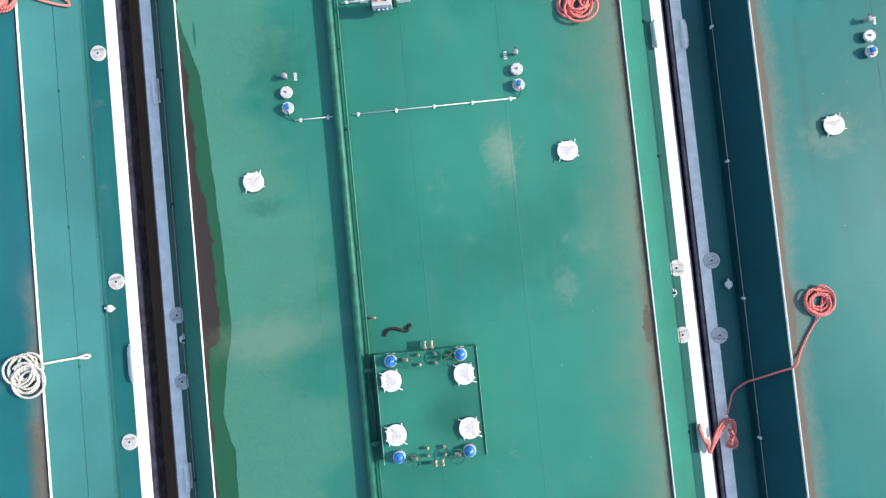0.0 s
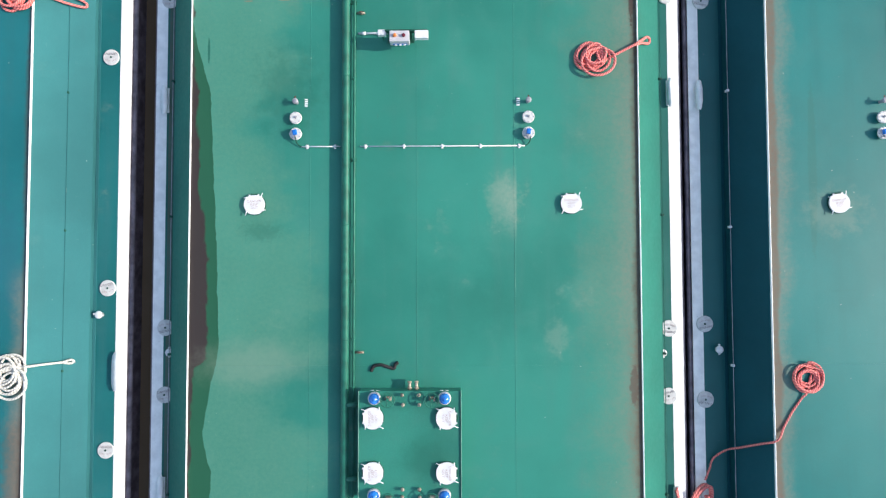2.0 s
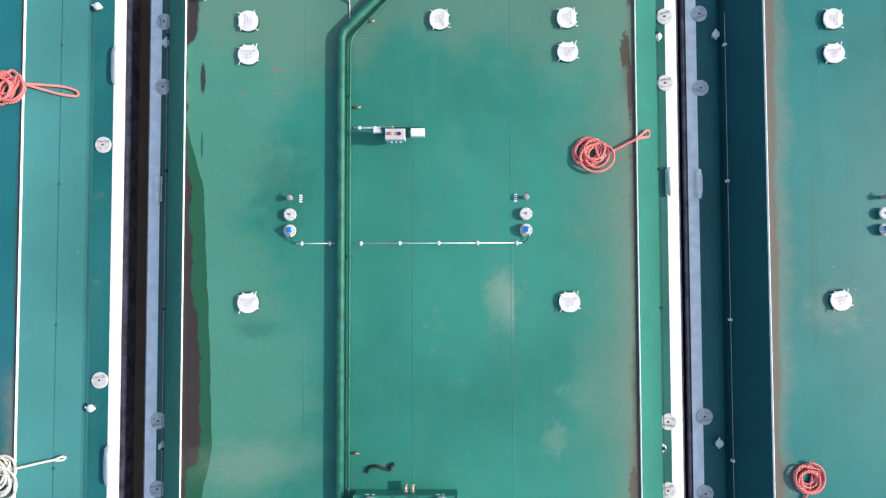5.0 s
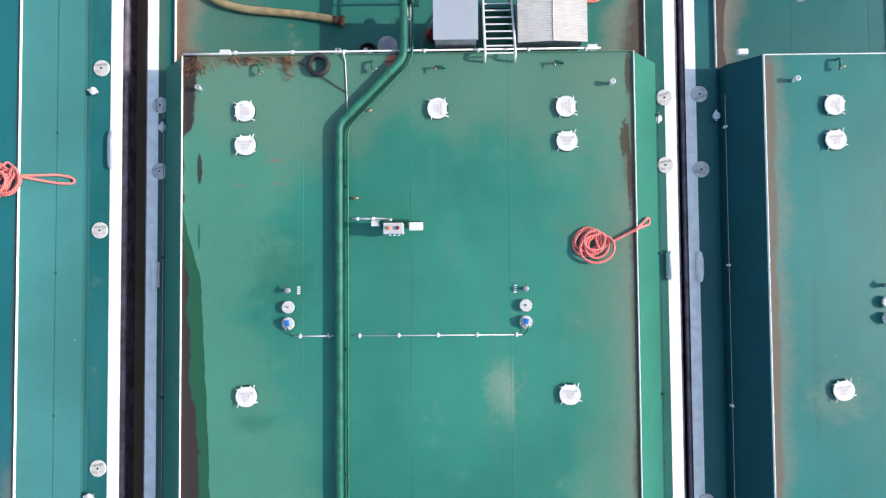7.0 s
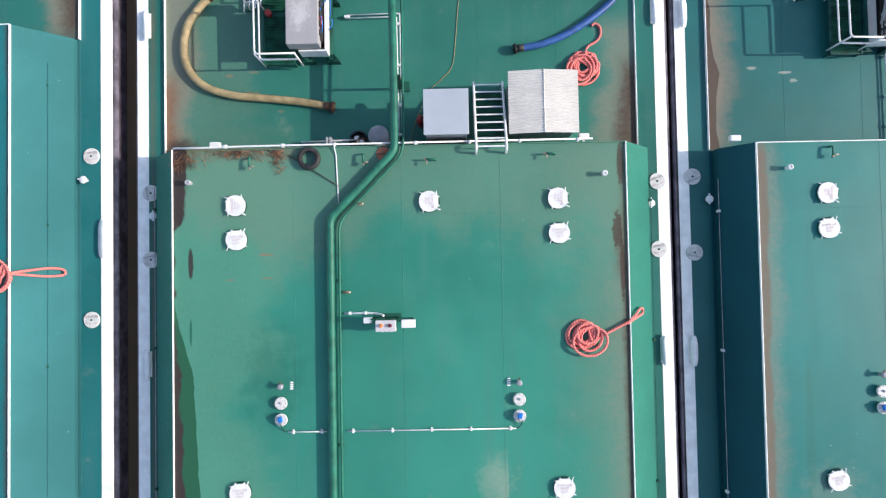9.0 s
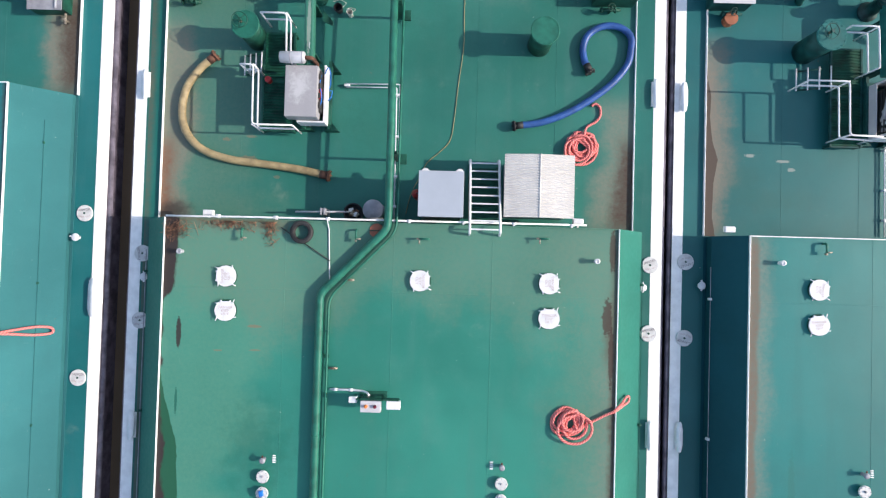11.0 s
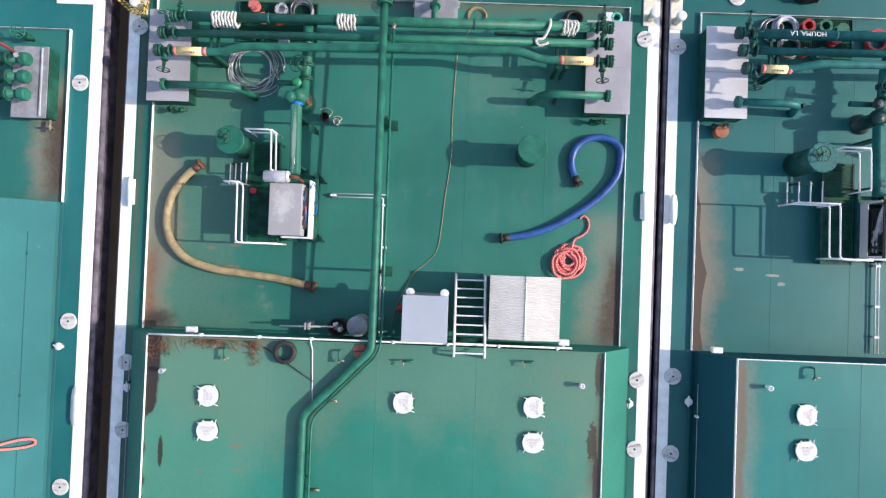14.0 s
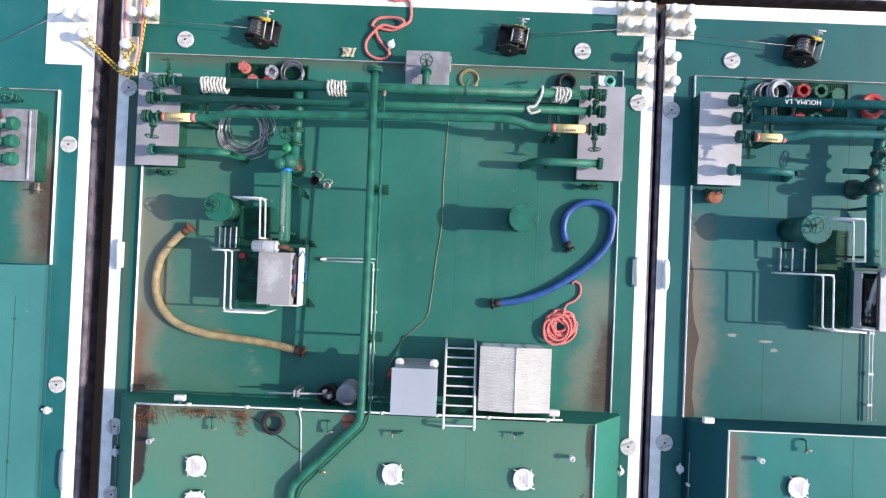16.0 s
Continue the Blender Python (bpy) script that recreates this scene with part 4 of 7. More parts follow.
part("pipe", bm, M_GREEN, small)
for y in (-6.0, -0.6, 2.5, 4.4, 6.7, 9.6):
    bm = bmesh.new()
    box(bm, -2.51, -2.43, y - 0.025, y + 0.025, TOP, 1.455, 0.008)
    part("clamp", bm, M_GREEN, small)
bm = bmesh.new()
rod(bm, (-0.64, 21.38, 1.24), (-0.64, 21.55, 1.24), 0.05, 10)
rod(bm, (-0.72, 21.47, 1.3), (-0.56, 21.47, 1.3), 0.02, 8)
part("valve", bm, M_BRASS, small)
for x, y in ((-2.28, -0.97), (-2.26, 8.58), (-1.87, 11.02)):
    v = thing("drain_valve", "small weathered brass drain valve beside the pipe", "valve", pose(x, y, TOP), group="drain valves")
    bm = bmesh.new()
    rod(bm, (-0.14, 0, 0.06), (0.1, 0, 0.06), 0.035, 10)
    rod(bm, (0, 0, 0.0), (0, 0, 0.14), 0.03, 10)
    part("body", bm, M_BRASS, v)
    bm = bmesh.new()
    box(bm, -0.07, 0.07, -0.012, 0.012, 0.13, 0.15, 0.004)
    part("lever", bm, M_RUST, v)


# ---- gauging posts, conduit and control boxes ----
def gauge_post(x, y, z, blue, turn=0):
    h = thing("gauging_post", "white flanged gauging post" + (" with blue gauge head" if blue else " with blank cover"), "gauge", pose(x, y, z, 0, 0, turn), group="gauging posts")
    bm = bmesh.new()
    turned(bm, [(0.13, 0), (0.13, 0.08)], 20)
    part("pipe", bm, M_GREEN, h)
    bm = bmesh.new()
    turned(bm, drum_shape(0.172, 0.06, 0.012), 28, Matrix.Translation((0, 0, 0.08)))
    part("flange", bm, M_VOID, h, "white bolted flange")
    for i in range(8):
        a = math.tau * i / 8
        bm = bmesh.new()
        rod(bm, (0.146 * math.cos(a), 0.146 * math.sin(a), 0.06), (0.146 * math.cos(a), 0.146 * math.sin(a), 0.155), 0.013, 6)
        part("bolt", bm, M_STEEL, h)
    bm = bmesh.new()
    if blue:
        box(bm, -0.06, 0.06, -0.05, 0.1, 0.14, 0.24, 0.02)
        part("gauge_head", bm, M_BLUE, h, "blue gauge head")
        bm = bmesh.new()
        rod(bm, (-0.02, -0.09, 0.138), (-0.02, -0.09, 0.21), 0.03, 10)
    else:
        rod(bm, (0, 0, 0.138), (0.02, 0.02, 0.18), 0.03, 10)
    part("fitting", bm, M_STEEL, h)
    return h


def sample_valve(x, y, z, side, shade=M_WHITE):
    h = thing("sample_valve", "small capped sample valve with stencilled mark beside it", "valve", pose(x, y, z), group="sample valves")
    bm = bmesh.new()
    turned(bm, [(0.05, 0), (0.05, 0.16), (0.08, 0.17), (0.08, 0.21), (0.05, 0.235), (0, 0.24)], 16)
    part("post", bm, M_STEEL, h)
    bm = bmesh.new()
    box(bm, -0.02, 0.02, -0.02, 0.14, 0.18, 0.2, 0.006)
    part("lever", bm, M_RUST, h, "rusty lever")
    for k in range(4):
        bm = bmesh.new()
        box(bm, side * 0.27 - 0.045, side * 0.27 + 0.045, -0.11 + 0.06 * k, -0.075 + 0.06 * k, 0.001, 0.004)
        part("stencil_bar", bm, shade, h)
    return h


for dx, dz, x0, x1 in ((0.0, TOP, -4.1, 2.42), (16.56, TOP_E, -4.1, 2.42)):
    for x, s in ((x0, 1), (x1, -1)):
        gauge_post(x + dx, 5.58, dz, False)
        gauge_post(x + dx, 5.13, dz, True, 10 * s)
        sample_valve(x + dx, 6.04, dz, s)
for a, b in ((-3.94, -2.86), (-2.3, 2.32)):
    h = thing("cable_conduit", "white painted cable conduit with couplings on the deck", "conduit")
    bm = bmesh.new()
    rod(bm, (a, 4.78, TOP + 0.05), (b, 4.78, TOP + 0.05), 0.017, 10)
    part("tube", bm, M_CLEAN, h)
    n = 2 if b < 0 else 5
    for k in range(n):
        x = a + 0.15 + (b - a - 0.3) * k / (n - 1)
        bm = bmesh.new()
        rod(bm, (x - 0.05, 4.78, TOP + 0.05), (x + 0.05, 4.78, TOP + 0.05), 0.027, 10)
        box(bm, x - 0.03, x + 0.03, 4.72, 4.84, TOP, TOP + 0.03, 0.006)
        part("coupling", bm, M_CLEAN, h)
    s = -1 if a < -3 else 1
    bm = bmesh.new()
    e = a if s < 0 else b
    tube(bm, smooth_path([(e, 4.78, TOP + 0.05), (e + 0.08 * s, 4.82, TOP + 0.06), (e + 0.14 * s, 4.9, TOP + 0.1), (e + 0.15 * s, 5.02, TOP + 0.19)], 6), 0.014, 8)
    part("flex_cable", bm, M_DARK, h)

ctl = thing("control_box", "white control box with orange and red lamps on a stand", "control box", pose(-1.15, 7.68, TOP))
bm = bmesh.new()
for x in (-0.3, 0.3):
    box(bm, x - 0.025, x + 0.025, 0.16, 0.21, 0, 0.6, 0.006)
box(bm, -0.4, 0.75, 0.17, 0.21, 0.4, 0.6, 0.006)
box(bm, -0.38, 0.38, 0.05, 0.3, 0.0, 0.015, 0.004)
part("stand", bm, M_DARK, ctl, "green stand frame")
bm = bmesh.new()
box(bm, -0.27, 0.27, -0.14, 0.16, 0.33, 0.65, 0.015)
part("cabinet", bm, M_PALE, ctl, "light grey box")
bm = bmesh.new()
box(bm, -0.18, 0.2, -0.15, -0.14, 0.37, 0.47, 0.003)
part("switch_panel", bm, M_BLUE, ctl, "blue switch panel")
for k in range(3):
    bm = bmesh.new()
    disc_on(bm, (-0.11 + 0.12 * k, -0.16, 0.42), (0, 1, 0), 0.035, 0.03, 12)
    part("switch", bm, M_CLEAN, ctl)
for x, mat, lab in ((-0.12, M_ORANGE, "orange lamp lens"), (0.12, M_MAROON, "dark red lamp lens")):
    bm = bmesh.new()
    turned(bm, [(0.05, 0), (0.05, 0.04), (0.035, 0.07), (0, 0.08)], 14, Matrix.Translation((x, 0.02, 0.65)))
    part("lamp", bm, mat, ctl, lab)
bm = bmesh.new()
box(bm, 0.42, 0.79, -0.05, 0.17, 0.47, 0.65, 0.015)
part("junction_box", bm, M_CLEAN, ctl, "white junction box")
bm = bmesh.new()
box(bm, -0.6, -0.38, 0.08, 0.23, 0.4, 0.55, 0.012)
part("junction_box", bm, M_CLEAN, ctl, "white junction box")
bm = bmesh.new()
box(bm, -0.51, -0.47, 0.13, 0.18, 0.0, 0.4, 0.004)
part("post", bm, M_GREEN, ctl)
bm = bmesh.new()
tube(bm, rounded([(-1.2, 0.32, 0.05), (-0.5, 0.32, 0.06), (-0.2, 0.3, 0.12), (-0.08, 0.26, 0.35)], 0.18), 0.03, 10)
for x in (-1.05, -0.62):
    rod(bm, (x - 0.05, 0.32, 0.055), (x + 0.05, 0.32, 0.055), 0.045, 10)
part("conduit", bm, M_CLEAN, ctl)

# ---- raised tank dome with four hatches ----
M_RIM = painted("pale_worn_green_edge", (0.16, 0.36, 0.28), 0.5, 0.2)
dome = thing("expansion_trunk", "raised green expansion trunk with valves on the trunk deck", "tank dome", pose(-0.88, -3.43, TOP))
bm = bmesh.new()
box(bm, -1.38, 1.38, -1.47, 1.47, 0, 0.458, 0.01)
part("casing", bm, M_DOME, dome)
for x in (-1.39, 1.375):
    bm = bmesh.new()
    box(bm, x, x + 0.015, -1.48, 1.48, 0.43, 0.5, 0.003)
    part("rim_bar", bm, M_RIM, dome)
for x, y in ((-0.95, 1.29), (0.94, 1.29), (-0.96, -1.28), (0.93, -1.28)):
    bm = bmesh.new()
    turned(bm, [(0.16, 0.44), (0.172, 0.46), (0.172, 0.56), (0.155, 0.58), (0.13, 0.58)], 24, Matrix.Translation((x, y, 0)))
    v = part("vent_valve", bm, M_GALV, dome, "vent valve with grey collar", True)
    bm = bmesh.new()
    turned(bm, [(0.14, 0.57), (0.145, 0.6), (0.13, 0.66), (0.08, 0.7), (0.03, 0.71), (0.03, 0.74), (0, 0.745)], 24, Matrix.Translation((x, y, 0)))
    part("cap", bm, M_BLUE, v, "shiny blue cap", True)
for x, y, z in ((-0.58, 1.28, 0.72), (0.6, 1.27, 0.72), (-0.58, -1.36, 0.72), (0.6, -1.36, 0.72)):
    bm = bmesh.new()
    ring_wheel(bm, (x, y, z), (0.05, 0.05, 1), 0.19, 0.013, 5)
    w = part("handwheel", bm, M_GREEN, dome)
    bm = bmesh.new()
    rod(bm, (x, y, 0.44), (x, y, z), 0.028, 10)
    box(bm, x - 0.09, x + 0.09, y - 0.06, y + 0.06, 0.44, 0.56, 0.02)
    part("valve_stem", bm, M_BRASS, w, "brass stem")
for x, y in ((-0.18, 1.12), (0.26, 1.12), (-0.19, -1.12), (0.26, -1.12), (-0.2, 1.38), (0.25, 1.38), (-0.2, -1.32), (0.27, -1.33)):
    bm = bmesh.new()
    turned(bm, [(0.03, 0.44), (0.03, 0.52), (0.05, 0.53), (0.05, 0.57), (0.02, 0.6), (0, 0.6)], 14, Matrix.Translation((x, y, 0)))
    part("fitting", bm, M_BRASS, dome)
for s in (1, -1):
    for x in (-0.02, 0.17):
        bm = bmesh.new()
        rod(bm, (x, s * 1.47, 0.25), (x, s * 1.68, 0.25), 0.045, 10)
        disc_on(bm, (x, s * 1.52, 0.25), (0, 1, 0), 0.07, 0.04, 12)
        disc_on(bm, (x, s * 1.68, 0.25), (0, 1, 0), 0.06, 0.05, 12)
        part("hose_fitting", bm, M_BRASS, dome)
for k in range(2):
    bm = bmesh.new()
    y = 1.05 if k == 0 else -0.95
    rod(bm, (-1.75, y, 0.2), (-1.38, y, 0.2), 0.07, 14)
    part("branch_pipe", bm, M_GREEN, dome)
for x in (-1.03, -0.87, 0.86, 1.0):
    bm = bmesh.new()
    box(bm, x - 0.045, x + 0.045, 1.475, 1.483, 0.38, 0.42)
    part("stencil_bar", bm, M_WHITE, dome)
rag = thing("dark_rag", "black twisted rag lying on the trunk deck", "rag")
bm = bmesh.new()
tube(bm, smooth_path([(-1.98, -1.5, TOP + 0.02), (-1.9, -1.36, TOP + 0.035), (-1.7, -1.32, TOP + 0.045), (-1.5, -1.38, TOP + 0.04), (-1.35, -1.42, TOP + 0.035), (-1.3, -1.3, TOP + 0.045), (-1.22, -1.26, TOP + 0.04)], 6), 0.045, 8)
part("rag", bm, M_BLACK, rag)


# ---- pump deck ----
def gate_valve(bm_body, c, stem, wheel_bm, r=0.15):
    """A flanged gate valve on a pipe along x, its stem and wheel towards stem."""
    c, s = Vector(c), Vector(stem).normalized()
    for k in (-0.13, 0.13):
        disc_on(bm_body, c + Vector((k, 0, 0)), (1, 0, 0), r + 0.055, 0.05, 18)
    rod(bm_body, c + Vector((-0.13, 0, 0)), c + Vector((0.13, 0, 0)), r * 0.8, 14)
    rod(bm_body, c, c + s * 0.26, r * 0.62, 14)
    disc_on(bm_body, c + s * 0.27, s, r * 0.85, 0.06, 16)
    side = s.cross(Vector((0, 0, 1))).normalized() if abs(s.z) < 0.9 else Vector((1, 0, 0))
    for k in (-0.05, 0.05):
        rod(bm_body, c + s * 0.27 + side * k, c + s * 0.5 + side * k * 0.5, 0.018, 8)
    rod(bm_body, c + s * 0.27, c + s * 0.62, 0.018, 8)
    ring_wheel(wheel_bm, c + s * 0.58, s, 0.17, 0.014, 4)


def bent(bm, pts, r, radius=0.35, seg=18):
    return tube(bm, rounded(pts, radius, 7), r, seg)


def manifold(dx, dy, dz, lettered, box_dx, ends, sleeve):
    """Three crossover pipes with valves at both ends, two stub pipes, and a spill box under each end."""
    green, dark = (M_GREEN_E, M_DARK_E) if lettered else (M_GREEN, M_DARK)
    o = thing("cargo_manifold", "green crossover pipes with flanged valves over the spill boxes", "pipes", pose(dx, dy, dz))
    z1 = 1.05
    for k, (pts, r) in enumerate((
            ([(-6.6 + ends[0], 21.63, z1), (5.1, 21.7, z1)], 0.138),
            ([(-6.6 + ends[1], 21.14, z1), (5.15, 21.24, z1)], 0.108),
            ([(-6.6 + ends[2], 20.6, z1 + 0.1), (-5.45, 20.6, z1 + 0.1), (-4.9, 20.73, z1 + 0.25), (-0.9, 20.8, z1 + 0.32), (2.85, 20.88, z1 + 0.25), (3.55, 20.7, z1 + 0.1), (5.1, 20.72, z1 + 0.1)], 0.112))):
        bm = bmesh.new()
        bent(bm, pts, r, 0.3)
        p = part("pipe", bm, green, o)
        if k == 2:
            for a, b, mat, lab in ((sleeve[1], sleeve[1] + 0.13, M_PINK, "pink tape band"), (*sleeve, M_YELLOW, "yellow label sleeve"), (sleeve[0] - 0.1, sleeve[0], M_PINK, "pink tape band"), (4.02, 4.14, M_PINK, "pink tape band"), (4.14, 4.96, M_YELLOW, "yellow label sleeve"), (4.96, 5.03, M_PINK, "pink tape band")):
                bm = bmesh.new()
                y = 20.6 if a < 0 else 20.71
                rod(bm, (a, y, z1 + 0.1), (b, y, z1 + 0.1), 0.119, 18)
                part("band", bm, mat, p, lab)
            for a in (sum(sleeve) / 2, 4.5):
                for j in range(5):
                    bm = bmesh.new()
                    y = 20.6 if a < 0 else 20.71
                    box(bm, a - 0.14 + 0.07 * j, a - 0.1 + 0.07 * j, y - 0.09, y - 0.04, z1 + 0.2, z1 + 0.222)
                    part("stencil_bar", bm, M_INK2, p)
    # joints along the two straight headers
    for x in (-4.2, -2.35, 1.62):
        bm = bmesh.new()
        disc_on(bm, (x, 21.63 + (x + 6.6) * 0.006, z1), (1, 0, 0), 0.152, 0.06)
        part("collar", bm, green, o)
    bm = bmesh.new()
    box(bm, 2.2, 4.3, 21.45, 21.5, z1 - 0.2, z1 - 0.05, 0.01)
    part("name_rail", bm, dark, o)
    for j in range(3):
        bm = bmesh.new()
        box(bm, 2.3 + 0.6 * j, 2.7 + 0.6 * j, 21.44, 21.449, z1 - 0.17, z1 - 0.09)
        part("label_plate", bm, M_BLACK, o, "black label plate")
    for s, xe in ((-1, -6.72), (1, 5.22)):
        for k, (y, z, stem) in enumerate(((21.63 if s < 0 else 21.7, z1, (0, 0.9, 0.35)), (21.14 if s < 0 else 21.24, z1, (0, 0.75, 0.6)), (20.6 if s < 0 else 20.72, z1 + 0.1, (0, -1, 0.15)))):
            bm, wb_ = bmesh.new(), bmesh.new()
            xv = xe + (ends[k] if s < 0 else 0.0)
            gate_valve(bm, (xv, y, z), stem, wb_, 0.12)
            v = part("valve", bm, dark, o)
            part("handwheel", wb_, dark, v)
            bolted_flange("end_flange", (xv + s * 0.24, y, z), (1, 0, 0), 0.175, dark, o)
        ys = 19.7 if s < 0 else 19.8
        bm = bmesh.new()
        if s < 0:
            bent(bm, [(-7.0 + ends[3], ys, 0.95), (-5.1, ys, 0.95), (-4.8, ys - 0.05, 0.0)], 0.112, 0.4)
        else:
            bent(bm, [(5.45, ys, 0.95), (3.65, ys, 0.95), (3.4, ys, 0.0)], 0.112, 0.4)
        part("stub_pipe", bm, green, o)
        bolted_flange("blind_flange", (-7.0 + ends[3] if s < 0 else 5.46, ys, 0.95), (1, 0, 0), 0.17, green, o)
        for x in ((-5.9, -5.7) if s < 0 else (4.0, 4.25)):
            bm = bmesh.new()
            box(bm, x - 0.05, x + 0.05, 20.5, 20.6, 0.0, z1, 0.01)
            box(bm, x - 0.04, x + 0.04, 20.5, 21.75, z1 - 0.26, z1 - 0.18, 0.01)
            part("support_leg", bm, dark, o)
        bm = bmesh.new()
        x = -4.9 if s < 0 else 4.1
        box(bm, x - 0.04, x + 0.04, ys - 0.05, ys + 0.05, 0.0, 0.85, 0.01)
        part("support_leg", bm, dark, o)
    if lettered:
        words("lettering", "HOUMA, LA", 0.19, pose(-5.03, 21.63, z1 + 0.139, 0, 0, 180), M_CLEAN, o, "white stencilled port name")
    for s, (x0, x1, y0, y1) in ((-1, (-7.8, -6.57, 19.3, 21.97)), (1, (4.88, 6.18, 19.38, 22.07))):
        h = thing("spill_box", "green steel spill box with flat grey cover under the valves", "box", pose(dx + box_dx, dy, dz), group="spill boxes")
        bm = bmesh.new()
        box(bm, x0 + 0.03, x1 - 0.03, y0 + 0.03, y1 - 0.03, 0.006, 0.61, 0.012)
        part("box", bm, dark, h)
        bm = bmesh.new()
        box(bm, x0, x1, y0, y1, 0.612, 0.64, 0.006)
        part("cover", bm, M_PALE if lettered else M_COVERPLATE, h, "flat grey cover plate")
        bm = bmesh.new()
        box(bm, x0 + 0.004, x1 - 0.004, (y0 + y1) / 2 - 0.006, (y0 + y1) / 2 + 0.006, 0.639, 0.645)
        part("cover_seam", bm, M_STEEL, h)
        v = thing("drain_valve", "green drain valve with handwheel beside the spill box", "valve", pose(dx + box_dx + (x0 + x1) / 2 - 0.1 * s, dy + y0 - 0.14, dz), group="box drain valves")
        bm = bmesh.new()
        rod(bm, (-0.3, 0, 0.2), (0.3, 0, 0.2), 0.05, 12)
        disc_on(bm, (-0.25, 0, 0.2), (1, 0, 0), 0.09, 0.05)
        disc_on(bm, (0.15, 0, 0.2), (1, 0, 0), 0.09, 0.05)
        rod(bm, (0, 0, 0.0), (0, 0, 0.4), 0.04, 10)
        part("body", bm, dark, v)
        bm = bmesh.new()
        ring_wheel(bm, (0, 0, 0.4), (0.2, -0.3, 1), 0.11, 0.012, 4)
        part("handwheel", bm, dark, v)
    return o


manifold(0.0, 0.0, 0.0, False, 0.0, (0.04, -0.27, -0.33, -0.15), (-6.72, -6.0))
manifold(16.02, 0.1, DROP, True, 0.15, (0.04, 0.15, 0.22, 0.17), (-6.22, -5.6))


def can(x, y, z, r, h, wheel, lab):
    green, dark = (M_GREEN_E, M_DARK_E) if x > 8 else (M_GREEN, M_DARK)
    o = thing("pump_can", lab, "tank", pose(x, y, z), group="pump cans")
    bm = bmesh.new()
    turned(bm, [(r, 0), (r, h - 0.06)], 32)
    part("shell", bm, dark, o, "", True)
    bm = bmesh.new()
    turned(bm, drum_shape(r + 0.07, 0.06, 0.008), 36, Matrix.Translation((0, 0, h - 0.06)))
    for i in range(16):
        a = math.tau * i / 16
        q = (r + 0.035) * math.cos(a), (r + 0.035) * math.sin(a)
        rod(bm, (*q, h - 0.08), (*q, h + 0.025), 0.016, 6)
    part("bolted_lid", bm, green, o)
    if wheel:
        bm = bmesh.new()
        ring_wheel(bm, (-0.1, 0.06, h + 0.16), (0.1, -0.15, 1), 0.21, 0.015, 5)
        w = part("handwheel", bm, dark, o)
        bm = bmesh.new()
        rod(bm, (-0.1, 0.06, h - 0.02), (-0.1, 0.06, h + 0.2), 0.035, 10)
        part("spindle", bm, M_BRASS, w)
    return o


can(-5.1, 18.13, 0.005, 0.33, 1.25, True, "green cylindrical pump can with bolted lid and handwheel")
can(3.36, 18.18, 0.005, 0.34, 1.22, False, "green cylindrical pump can with bolted lid")
can(11.36, 18.22, DROP + 0.005, 0.35, 1.4, True, "green cylindrical pump can with bolted lid and handwheel")


def handrail(bm, pts, z_top, z_low, z_foot, r=0.026):
    bent(bm, [(*p, z_top) for p in pts], r, 0.12, 10)
    bent(bm, [(*p, z_low) for p in pts], r, 0.12, 10)
    for p in pts:
        rod(bm, (*p, z_foot), (*p, z_top), r, 8)


# the pale patch is glare on bare metal, put into the cover's colour
M_COVER = deck_paint("worn_grey_cover_paint_with_glare", (0.36, 0.35, 0.36), 5.0, [], (), [(-3.46, 16.4, 0.22, 0.36, (0.56, 0.56, 0.56), 0.6, 1.6)], 0.5)


